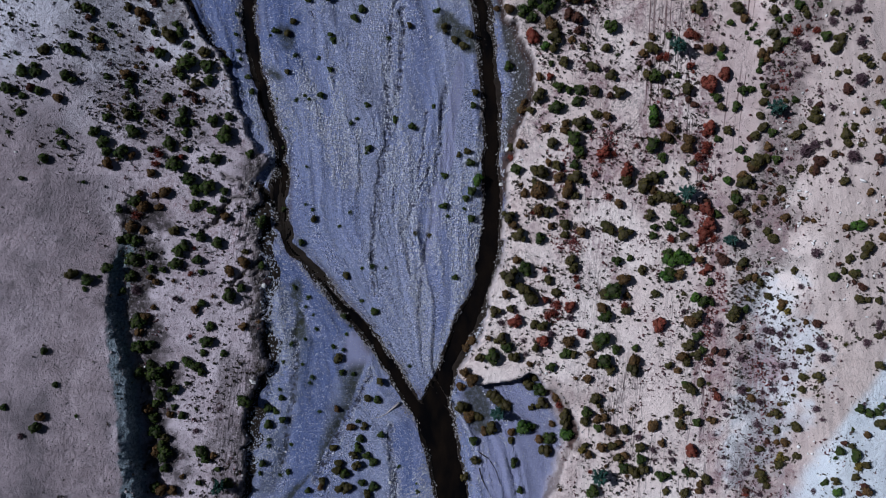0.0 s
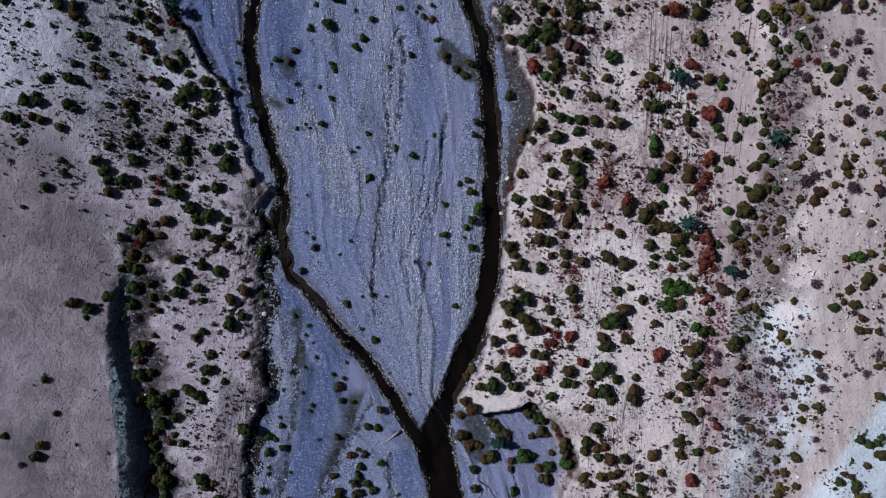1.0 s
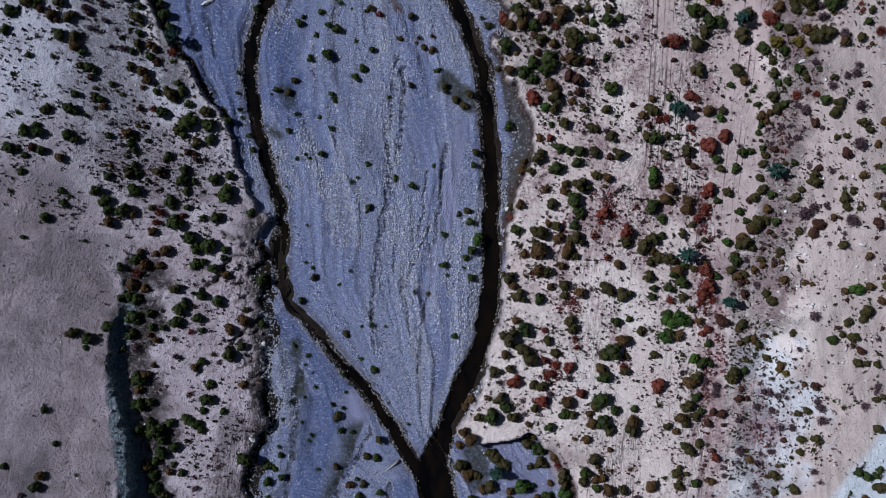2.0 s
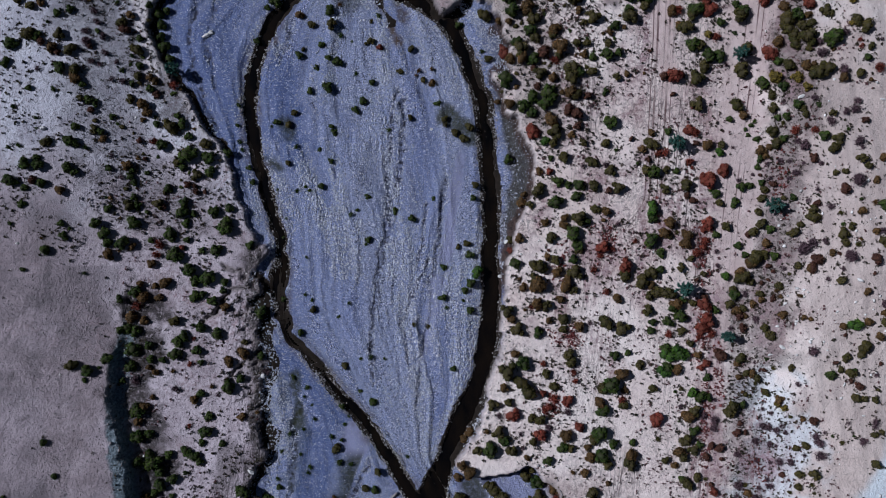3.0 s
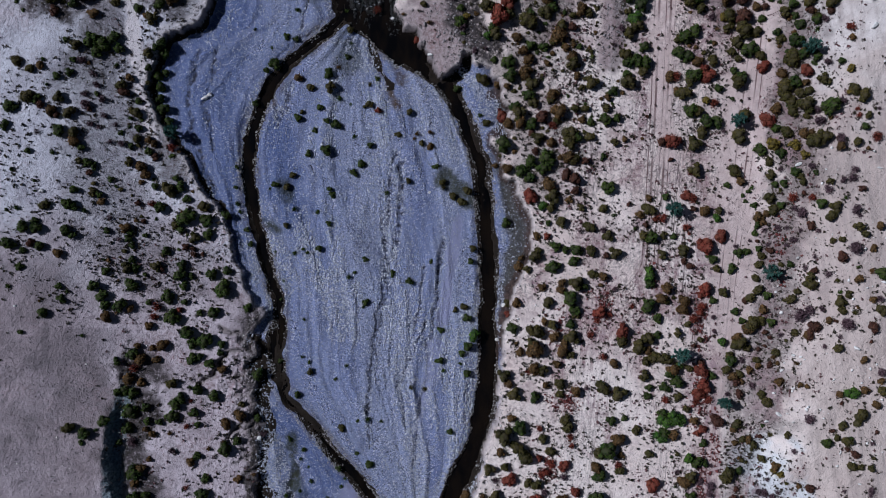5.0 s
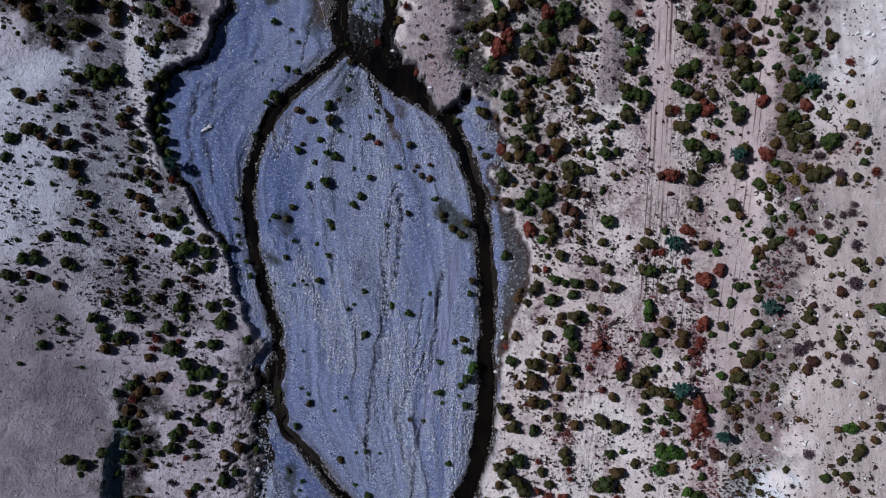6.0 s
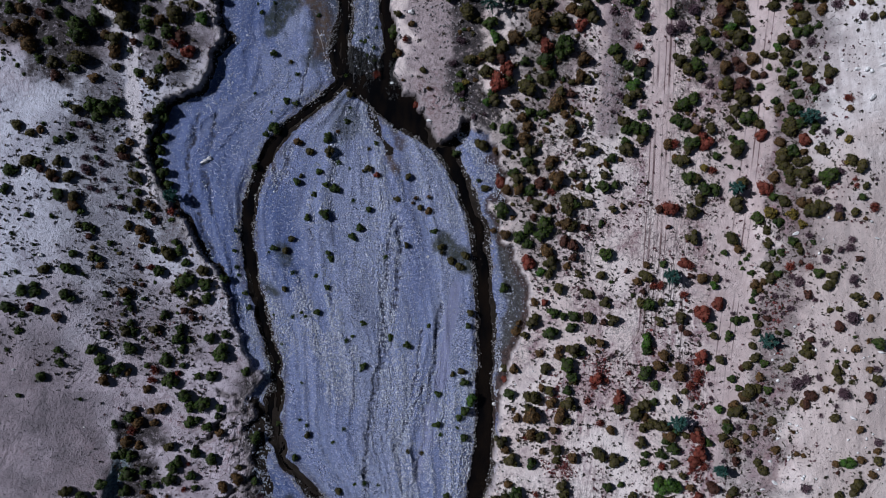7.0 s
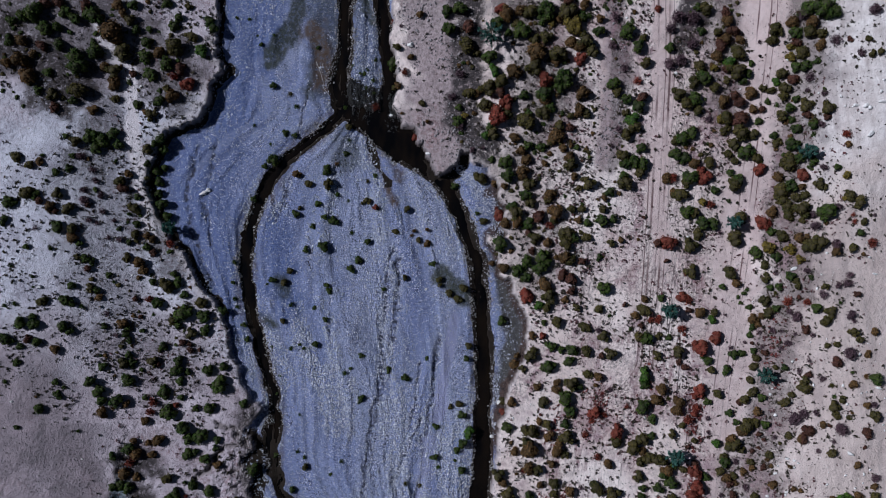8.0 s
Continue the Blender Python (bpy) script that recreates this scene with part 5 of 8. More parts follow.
shrub("maroon", 23.49, 28.56, 0.65)
shrub("green", 6.57, 27.55, 0.65)
shrub("brown", 5.79, 26.01, 0.45)
shrub("brown", 6.92, 25.44, 0.72)
shrub("olive", 6.36, 26.94, 0.35)
shrub("green", 8.43, 25.18, 0.85)
shrub("green", 9.36, 24.47, 0.72)
shrub("green", 9.43, 26.23, 0.78)
shrub("green", 11.09, 26.75, 1.03)
shrub("green", 10.82, 25.54, 0.90)
shrub("green", 11.74, 26.16, 0.65)
shrub("maroon", 9.91, 27.33, 0.52)
shrub("brown", 13.51, 26.81, 0.90)
shrub("olive", 14.14, 26.52, 0.72)
shrub("maroon", 13.26, 24.99, 0.78)
shrub("maroon", 14.17, 24.41, 0.85)
shrub("brown", 11.47, 23.74, 1.03)
shrub("olive", 11.79, 22.54, 0.97)
shrub("bright", 10.94, 21.61, 0.65)
shrub("olive", 11.73, 21.33, 0.65)
shrub("rust", 9.51, 22.61, 0.97)
shrub("brown", 13.65, 22.27, 0.52)
shrub("maroon", 14.22, 23.20, 0.58)
shrub("olive", 15.00, 21.40, 0.52)
shrub("maroon", 15.36, 26.43, 0.58)
shrub("purple", 15.72, 25.34, 0.31)
shrub("green", 17.18, 26.83, 0.45)
shrub("green", 17.69, 23.59, 0.97)
shrub("olive", 17.28, 21.34, 0.72)
shrub("green", 18.42, 20.57, 0.35)
shrub("olive", 12.79, 19.84, 0.72)
shrub("green", 11.48, 19.68, 0.45)
shrub("olive", 15.81, 19.31, 0.78)
shrub("purple", 17.35, 19.04, 0.41)
shrub("purple", 14.95, 18.97, 0.36)
shrub("olive", 17.82, 18.34, 0.78)
shrub("brown", 21.23, 20.77, 0.58)
shrub("maroon", 20.02, 21.82, 0.35)
shrub("brown", 22.11, 22.47, 0.52)
shrub("olive", 22.08, 21.28, 0.90)
shrub("rust", 22.87, 20.38, 0.58)
shrub("rust", 23.64, 20.40, 0.65)
shrub("maroon", 21.87, 19.63, 0.45)
shrub("green", 20.68, 19.23, 0.29)
shrub("olive", 21.57, 18.54, 0.72)
shrub("green", 22.34, 18.27, 0.90)
shrub("olive", 23.71, 18.59, 0.52)
shrub("brown", 10.24, 18.26, 0.58)
shrub("rust", 11.32, 18.29, 0.58)
shrub("green", 12.24, 17.29, 0.72)
shrub("green", 13.35, 16.83, 0.58)
shrub("green", 14.47, 16.87, 0.85)
shrub("green", 14.20, 15.66, 0.78)
shrub("olive", 16.05, 16.78, 0.72)
shrub("olive", 18.58, 16.67, 0.85)
shrub("maroon", 17.72, 16.32, 0.45)
shrub("olive", 10.14, 16.17, 0.85)
shrub("olive", 10.45, 16.76, 0.58)
shrub("green", 11.97, 15.02, 1.03)
shrub("green", 22.26, 14.94, 0.58)
shrub("olive", 23.72, 16.49, 0.65)
shrub("brown", 8.49, 15.03, 0.72)
shrub("brown", 8.80, 15.92, 0.45)
shrub("olive", 9.28, 14.80, 0.52)
shrub("green", 6.98, 19.71, 0.65)
shrub("green", 23.92, 22.64, 0.52)
shrub("green", 23.82, -0.54, 0.78)
shrub("bright", 24.19, -1.13, 1.03)
shrub("bright", 25.11, -0.84, 0.90)
shrub("bright", 25.72, -1.13, 0.78)
shrub("green", 23.93, -2.63, 0.90)
shrub("bright", 23.65, -2.93, 0.78)
shrub("brown", 25.02, -2.75, 0.72)
shrub("olive", 26.36, 0.06, 0.52)
shrub("brown", 27.26, -1.14, 0.58)
shrub("rust", 28.13, -2.03, 0.72)
shrub("rust", 27.57, -2.45, 0.52)
shrub("maroon", 29.63, -1.14, 0.85)
shrub("maroon", 29.38, -0.84, 0.58)
shrub("olive", 31.73, -1.43, 0.65)
shrub("brown", 31.48, -2.03, 0.52)
shrub("purple", 32.74, -1.43, 0.26)
shrub("purple", 33.19, -1.85, 0.26)
shrub("brown", 32.90, -3.05, 0.58)
shrub("olive", 32.35, -3.05, 0.45)
shrub("brown", 31.60, -3.41, 0.45)
shrub("green", 28.17, -3.53, 0.52)
shrub("olive", 33.47, -3.52, 0.52)
shrub("olive", 33.35, -4.12, 0.35)
shrub("maroon", 34.19, -2.62, 0.35)
shrub("olive", 35.01, -2.31, 0.35)
shrub("green", 34.34, -1.43, 0.29)
shrub("olive", 36.52, -2.18, 0.47)
shrub("purple", 38.54, -0.41, 0.61)
shrub("purple", 37.28, -3.88, 0.36)
shrub("green", 40.33, -2.85, 0.71)
shrub("olive", 41.40, -2.27, 0.53)
shrub("maroon", 40.88, -1.57, 0.35)
shrub("olive", 41.83, -0.93, 0.59)
shrub("olive", 42.29, -2.56, 0.65)
shrub("green", 42.60, -2.38, 0.53)
shrub("maroon", 43.15, -3.83, 0.59)
shrub("maroon", 42.36, -3.43, 0.35)
shrub("olive", 42.86, -5.17, 0.59)
shrub("olive", 43.76, -5.29, 0.47)
shrub("olive", 44.77, -5.28, 0.53)
shrub("olive", 45.15, -4.31, 0.29)
shrub("purple", 44.98, -2.73, 0.36)
shrub("maroon", 45.49, -1.57, 0.29)
shrub("olive", 43.39, -0.64, 0.53)
shrub("bright", 26.52, -5.14, 0.72)
shrub("green", 27.52, -5.49, 0.78)
shrub("green", 28.36, -5.63, 0.52)
shrub("olive", 25.49, -4.73, 0.35)
shrub("green", 24.90, -5.03, 0.29)
shrub("purple", 29.10, -5.93, 0.31)
shrub("olive", 30.80, -6.51, 0.85)
shrub("olive", 30.54, -7.23, 0.72)
shrub("green", 32.06, -6.40, 0.52)
shrub("olive", 32.40, -5.33, 0.35)
shrub("olive", 32.88, -5.45, 0.29)
shrub("olive", 34.33, -5.01, 0.53)
shrub("brown", 31.99, -5.03, 0.29)
shrub("brown", 35.63, -5.69, 0.65)
shrub("yellow", 35.60, -6.18, 0.47)
shrub("yellow", 36.24, -6.58, 0.47)
shrub("purple", 34.16, -6.82, 0.31)
shrub("purple", 34.98, -7.22, 0.31)
shrub("brown", 38.00, -7.62, 0.41)
shrub("maroon", 39.02, -7.71, 0.59)
shrub("olive", 36.85, -7.48, 0.29)
shrub("brown", 26.31, -7.69, 0.90)
shrub("olive", 26.94, -7.11, 0.78)
shrub("purple", 25.49, -6.64, 0.36)
shrub("purple", 27.88, -7.60, 0.46)
shrub("purple", 29.07, -8.02, 0.51)
shrub("purple", 28.98, -8.92, 0.46)
shrub("green", 25.33, -8.20, 0.24)
shrub("green", 26.94, -9.20, 0.65)
shrub("olive", 25.88, -10.20, 0.88)
shrub("olive", 26.81, -11.17, 0.77)
shrub("green", 27.45, -10.71, 0.53)
shrub("brown", 25.30, -11.39, 0.82)
shrub("olive", 25.73, -11.88, 0.71)
shrub("maroon", 28.78, -10.71, 0.53)
shrub("maroon", 29.54, -11.00, 0.65)
shrub("maroon", 28.17, -12.02, 0.59)
shrub("maroon", 29.89, -12.22, 0.35)
shrub("olive", 23.84, -12.37, 0.59)
shrub("brown", 24.87, -12.91, 0.53)
shrub("maroon", 31.79, -8.32, 0.41)
shrub("maroon", 31.43, -9.32, 0.65)
shrub("maroon", 32.39, -9.34, 0.35)
shrub("purple", 31.47, -11.61, 0.41)
shrub("purple", 34.68, -8.72, 0.51)
shrub("purple", 34.15, -8.61, 0.41)
shrub("purple", 35.50, -9.00, 0.46)
shrub("purple", 36.33, -9.16, 0.36)
shrub("purple", 36.07, -8.57, 0.36)
shrub("purple", 33.38, -10.23, 0.46)
shrub("purple", 34.83, -10.50, 0.41)
shrub("purple", 35.51, -10.66, 0.26)
shrub("purple", 33.53, -12.37, 0.36)
shrub("purple", 35.67, -12.29, 0.46)
shrub("purple", 34.91, -12.45, 0.31)
shrub("purple", 36.69, -12.17, 0.46)
shrub("purple", 38.07, -11.43, 0.31)
shrub("olive", 37.30, -10.70, 0.47)
shrub("olive", 38.21, -10.38, 0.53)
shrub("purple", 39.40, -10.04, 0.61)
shrub("purple", 39.59, -11.36, 0.61)
shrub("purple", 39.23, -9.37, 0.41)
shrub("purple", 40.16, -8.94, 0.26)
shrub("green", 40.83, -9.21, 0.24)
shrub("olive", 41.69, -9.88, 0.35)
shrub("purple", 42.21, -7.82, 0.31)
shrub("green", 42.83, -9.16, 0.24)
shrub("purple", 43.70, -9.66, 0.46)
shrub("olive", 44.84, -8.96, 0.47)
shrub("olive", 45.63, -8.67, 0.41)
shrub("purple", 44.96, -7.62, 0.41)
shrub("purple", 44.88, -8.09, 0.36)
shrub("olive", 44.93, -11.97, 0.59)
shrub("olive", 25.77, -14.47, 0.53)
shrub("olive", 26.15, -14.86, 0.77)
shrub("green", 25.59, -14.29, 0.47)
shrub("olive", 27.25, -14.16, 0.59)
shrub("olive", 28.20, -14.31, 0.35)
shrub("rust", 29.04, -15.66, 0.65)
shrub("maroon", 28.81, -14.91, 0.35)
shrub("purple", 31.65, -14.90, 0.56)
shrub("olive", 32.37, -14.90, 0.41)
shrub("purple", 33.77, -15.15, 0.36)
shrub("brown", 32.60, -15.88, 0.65)
shrub("purple", 33.47, -16.17, 0.46)
shrub("purple", 34.81, -14.79, 0.46)
shrub("purple", 34.60, -14.23, 0.31)
shrub("maroon", 35.89, -13.56, 0.47)
shrub("olive", 37.36, -14.63, 0.59)
shrub("olive", 37.50, -13.34, 0.59)
shrub("olive", 38.94, -13.21, 0.71)
shrub("olive", 38.71, -14.29, 0.35)
shrub("olive", 38.85, -15.15, 0.29)
shrub("olive", 36.62, -15.27, 0.35)
shrub("purple", 38.63, -16.60, 0.41)
shrub("purple", 39.17, -17.63, 0.31)
shrub("purple", 43.43, -15.95, 0.26)
shrub("green", 42.93, -16.50, 0.59)
shrub("green", 43.91, -16.90, 0.65)
shrub("green", 44.82, -16.80, 0.47)
shrub("green", 45.20, -16.21, 0.47)
shrub("olive", 45.19, -18.04, 0.82)
shrub("green", 42.29, -18.58, 0.24)
shrub("brown", 43.70, -19.14, 0.47)
shrub("olive", 25.18, -16.69, 0.41)
shrub("olive", 24.85, -17.26, 0.65)
shrub("brown", 25.16, -17.57, 0.47)
shrub("olive", 25.96, -17.40, 0.41)
shrub("olive", 23.70, -17.89, 0.35)
shrub("olive", 25.03, -18.58, 0.59)
shrub("brown", 25.33, -18.87, 0.53)
shrub("green", 26.83, -18.35, 0.59)
shrub("brown", 28.59, -18.18, 0.53)
shrub("brown", 28.19, -18.02, 0.41)
shrub("maroon", 27.93, -16.54, 0.29)
shrub("purple", 29.89, -16.71, 0.36)
shrub("purple", 30.01, -17.61, 0.36)
shrub("brown", 35.34, -16.25, 0.41)
shrub("olive", 35.85, -16.21, 0.35)
shrub("olive", 35.01, -17.24, 0.71)
shrub("brown", 34.30, -17.51, 0.41)
shrub("purple", 33.20, -18.57, 0.46)
shrub("purple", 33.50, -19.35, 0.36)
shrub("olive", 35.06, -19.04, 0.59)
shrub("olive", 36.83, -18.59, 0.65)
shrub("olive", 36.62, -18.34, 0.47)
shrub("brown", 35.83, -20.34, 0.65)
shrub("brown", 35.08, -20.42, 0.47)
shrub("maroon", 34.12, -20.30, 0.41)
shrub("olive", 33.43, -21.10, 0.53)
shrub("purple", 33.21, -21.62, 0.36)
shrub("purple", 34.55, -21.17, 0.36)
shrub("yellow", 35.28, -21.84, 0.65)
shrub("olive", 35.15, -22.55, 0.59)
shrub("olive", 35.97, -21.95, 0.41)
shrub("olive", 36.90, -21.63, 0.53)
shrub("olive", 33.40, -23.76, 0.65)
shrub("olive", 33.68, -24.34, 0.59)
shrub("olive", 34.09, -24.92, 0.47)
shrub("purple", 32.05, -23.74, 0.41)
shrub("brown", 33.18, -23.10, 0.41)
shrub("rust", 26.30, -21.29, 0.88)
shrub("green", 25.74, -23.65, 0.59)
shrub("olive", 26.35, -23.84, 0.53)
shrub("green", 23.66, -23.96, 0.53)
shrub("green", 24.40, -23.74, 0.41)
shrub("olive", 27.83, -24.42, 0.65)
shrub("brown", 27.24, -24.91, 0.53)
shrub("brown", 27.14, -25.64, 0.53)
shrub("purple", 28.48, -25.67, 0.36)
shrub("purple", 29.98, -25.19, 0.31)
shrub("olive", 25.56, -25.80, 0.65)
shrub("olive", 23.57, -25.66, 0.47)
shrub("maroon", 41.35, -20.01, 0.41)
shrub("olive", 42.04, -20.29, 0.47)
shrub("green", 40.87, -20.84, 0.65)
shrub("green", 40.52, -21.60, 0.35)
shrub("green", 42.43, -21.30, 0.77)
shrub("yellow", 42.80, -22.45, 0.53)
shrub("olive", 43.66, -22.33, 0.53)
shrub("olive", 42.50, -23.49, 0.59)
shrub("green", 39.42, -24.14, 0.47)
shrub("olive", 40.46, -23.89, 0.53)
shrub("bright", 40.72, -25.09, 0.65)
shrub("purple", 38.36, -25.09, 0.36)
shrub("brown", 43.62, -24.92, 0.71)
shrub("maroon", 43.42, -24.39, 0.47)
shrub("maroon", 42.83, -25.26, 0.41)
shrub("purple", 24.29, -22.38, 0.41)
shrub("purple", 23.99, -21.48, 0.36)
shrub("purple", 29.68, -22.08, 0.36)
shrub("maroon", 32.04, -25.53, 0.47)
shrub("rust", 32.05, -25.95, 0.47)
shrub("purple", 33.48, -25.90, 0.36)
shrub("purple", 28.83, -19.72, 0.26)
shrub("purple", 31.53, -16.12, 0.31)
shrub("purple", 32.11, -17.31, 0.31)
shrub("purple", 32.66, -20.28, 0.36)
shrub("green", -40.05, 38.43, 0.47)
shrub("olive", -38.94, 37.94, 0.77)
shrub("green", -37.35, 38.39, 1.06)
shrub("green", -36.24, 38.16, 1.06)
shrub("green", -36.85, 37.28, 0.82)
shrub("green", -35.16, 38.85, 0.82)
shrub("green", -34.60, 37.70, 0.71)
shrub("purple", -38.34, 36.36, 0.51)
shrub("olive", -45.05, 36.01, 0.71)
shrub("olive", -43.59, 35.24, 0.71)
shrub("brown", -42.55, 35.57, 0.59)
shrub("green", -42.32, 36.32, 0.35)
shrub("green", -40.93, 34.54, 0.59)
shrub("green", -41.89, 33.59, 0.29)
shrub("green", -39.60, 34.97, 0.53)
shrub("green", -39.19, 36.32, 0.47)
shrub("purple", -37.18, 34.91, 0.46)
shrub("green", -34.84, 35.94, 0.35)
shrub("olive", -43.61, 32.24, 1.00)
shrub("green", -42.96, 32.10, 0.77)
shrub("maroon", -42.50, 31.40, 0.59)
shrub("olive", -40.56, 32.20, 0.77)
shrub("green", -45.74, 31.24, 0.77)
shrub("green", -45.23, 31.10, 0.53)
shrub("brown", -41.40, 30.81, 0.77)
shrub("olive", -39.43, 30.74, 0.88)
shrub("maroon", -40.76, 30.38, 0.53)
shrub("purple", -37.94, 31.67, 0.67)
shrub("maroon", -37.57, 31.16, 0.47)
shrub("green", -46.10, 29.48, 0.47)
shrub("green", -46.38, 28.99, 0.53)
shrub("green", -40.47, 28.73, 0.82)
shrub("purple", -42.79, 28.56, 0.36)
shrub("olive", -38.95, 28.61, 0.71)
shrub("brown", -38.91, 27.58, 0.77)
shrub("green", -38.11, 27.04, 0.53)
shrub("green", -43.69, 26.49, 0.47)
shrub("green", -41.14, 26.48, 0.41)
shrub("olive", -31.58, 37.34, 0.77)
shrub("brown", -33.45, 34.64, 0.59)
shrub("olive", -34.39, 33.80, 0.71)
shrub("maroon", -34.13, 33.02, 0.77)
shrub("green", -32.50, 32.15, 0.53)
shrub("olive", -32.76, 30.95, 0.82)
shrub("green", -33.32, 30.27, 0.41)
shrub("green", -32.48, 29.26, 0.53)
shrub("olive", -32.61, 28.15, 0.59)
shrub("brown", -31.48, 28.02, 0.53)
shrub("brown", -30.88, 27.61, 0.53)
shrub("green", -31.32, 26.80, 0.59)
shrub("green", -31.56, 35.75, 0.53)
shrub("green", -30.84, 37.86, 0.53)
shrub("rust", -28.96, 27.22, 0.65)
shrub("green", -33.45, 29.37, 0.29)
shrub("purple", -34.22, 27.50, 0.41)
shrub("green", -33.26, 27.24, 0.41)
shrub("purple", -38.01, 32.78, 0.46)
shrub("purple", -36.89, 33.73, 0.46)
shrub("purple", -36.30, 32.25, 0.46)
shrub("purple", -35.99, 30.46, 0.41)
shrub("purple", -37.38, 29.49, 0.41)
shrub("purple", -36.55, 29.23, 0.36)
shrub("purple", -34.87, 29.61, 0.36)
shrub("green", -34.27, 28.72, 0.35)
shrub("purple", -35.38, 27.77, 0.36)
shrub("green", -30.29, 38.41, 0.82)
shrub("green", -30.18, 37.47, 0.77)
shrub("green", -30.84, 35.08, 0.71)
shrub("green", -30.56, 33.89, 0.71)
shrub("green", -30.09, 35.43, 0.59)
shrub("green", -30.17, 31.54, 0.77)
shrub("green", -30.54, 32.67, 0.59)
shrub("green", -29.58, 30.23, 0.65)
shrub("green", -45.28, 24.50, 0.35)
shrub("green", -42.85, 23.36, 0.24)
shrub("green", -42.83, 22.29, 0.24)
shrub("olive", -38.36, 25.53, 0.53)
shrub("green", -37.52, 25.44, 0.59)
shrub("green", -36.97, 25.10, 0.53)
shrub("maroon", -37.24, 24.38, 0.47)
shrub("olive", -33.30, 25.59, 0.65)
shrub("brown", -32.12, 25.13, 0.82)
shrub("brown", -31.72, 24.24, 0.71)
shrub("maroon", -30.74, 26.28, 0.53)
shrub("green", -35.18, 23.67, 0.47)
shrub("green", -34.75, 22.98, 0.29)
shrub("green", -38.84, 22.52, 0.59)
shrub("olive", -36.89, 22.28, 0.65)
shrub("green", -36.34, 22.12, 0.53)
shrub("green", -30.70, 23.08, 0.53)
shrub("olive", -29.11, 22.76, 1.00)
shrub("green", -27.98, 23.10, 0.71)
shrub("green", -28.51, 23.90, 0.53)
shrub("green", -27.19, 21.79, 0.65)
shrub("brown", -36.06, 21.24, 0.53)
shrub("green", -39.44, 21.01, 0.77)
shrub("green", -38.71, 20.74, 0.53)
shrub("olive", -41.73, 20.79, 0.71)
shrub("green", -41.25, 21.00, 0.35)
shrub("green", -44.59, 20.46, 0.41)
shrub("green", -45.68, 20.22, 0.29)
shrub("green", -37.73, 20.30, 0.41)
shrub("rust", -30.94, 21.19, 0.59)
shrub("green", -30.01, 20.83, 0.77)
shrub("maroon", -32.40, 21.22, 0.47)
shrub("purple", -35.24, 19.65, 0.36)
shrub("green", -42.64, 19.18, 0.53)
shrub("green", -42.35, 18.45, 0.77)
shrub("green", -43.86, 18.56, 0.82)
shrub("green", -27.24, 19.77, 1.18)
shrub("olive", -28.40, 18.87, 0.71)
shrub("green", -27.94, 18.45, 0.59)
shrub("green", -25.18, 19.50, 0.94)
shrub("olive", -25.52, 21.01, 0.82)
shrub("olive", -26.39, 17.68, 0.77)
shrub("green", -24.90, 18.00, 0.77)
shrub("green", -39.55, 18.21, 0.77)
shrub("green", -38.76, 17.76, 0.59)
shrub("green", -35.48, 18.20, 0.47)
shrub("brown", -33.66, 18.48, 0.71)
shrub("green", -33.15, 18.08, 0.47)
shrub("green", -33.35, 17.41, 0.53)
shrub("purple", -34.28, 17.27, 0.36)
shrub("green", -32.95, 16.69, 0.47)
shrub("green", -31.66, 17.81, 0.41)
shrub("maroon", -31.85, 19.25, 0.35)
shrub("green", -45.48, 16.77, 0.82)
shrub("green", -44.80, 16.61, 0.53)
shrub("maroon", -42.98, 16.80, 0.65)
shrub("green", -42.09, 16.51, 0.65)
shrub("green", -43.89, 16.02, 0.53)
shrub("brown", -40.19, 15.83, 0.65)
shrub("maroon", -27.30, 16.65, 0.59)
shrub("maroon", -26.56, 16.48, 0.41)
shrub("green", -29.36, 16.14, 0.65)
shrub("olive", -29.77, 15.72, 0.41)
shrub("maroon", -26.42, 15.88, 0.47)
shrub("maroon", -25.54, 15.83, 0.35)
shrub("green", -44.16, 14.24, 0.59)
shrub("green", -35.80, 15.14, 0.24)
shrub("green", -32.93, 15.19, 0.53)
shrub("olive", -33.42, 14.27, 0.82)
shrub("green", -32.64, 14.29, 0.59)
shrub("green", -35.54, 13.94, 0.59)
shrub("olive", -30.40, 14.44, 0.77)
shrub("maroon", -29.88, 14.20, 0.47)
shrub("green", -27.70, 14.65, 0.71)
shrub("green", -31.64, 13.58, 0.35)
shrub("green", -27.85, 13.62, 0.82)
shrub("green", -26.72, 13.45, 0.47)
shrub("green", -24.56, 13.78, 0.77)
shrub("olive", 27.03, 25.59, 0.90)
shrub("rust", 26.60, 25.37, 0.52)
shrub("maroon", 24.49, 26.68, 0.35)
shrub("olive", 31.22, 25.39, 0.90)
shrub("brown", 31.97, 24.50, 0.65)
shrub("green", 30.46, 24.02, 0.45)
shrub("green", 32.73, 23.38, 0.35)
shrub("green", 33.07, 23.80, 0.35)
shrub("green", 32.17, 22.96, 0.29)
shrub("green", 32.47, 22.30, 0.29)
shrub("green", 33.31, 21.93, 0.45)
shrub("rust", 26.26, 22.75, 0.78)
shrub("rust", 26.88, 22.46, 0.65)
shrub("maroon", 26.93, 21.45, 0.52)
shrub("brown", 28.07, 21.15, 0.78)
shrub("olive", 29.62, 21.29, 0.52)
shrub("bright", 29.43, 20.39, 0.58)
shrub("purple", 30.88, 21.02, 0.26)
shrub("rust", 26.20, 19.45, 0.65)
shrub("rust", 26.49, 18.86, 0.35)
shrub("rust", 29.90, 18.58, 0.85)
shrub("rust", 28.36, 17.36, 1.10)
shrub("rust", 27.82, 17.66, 0.78)
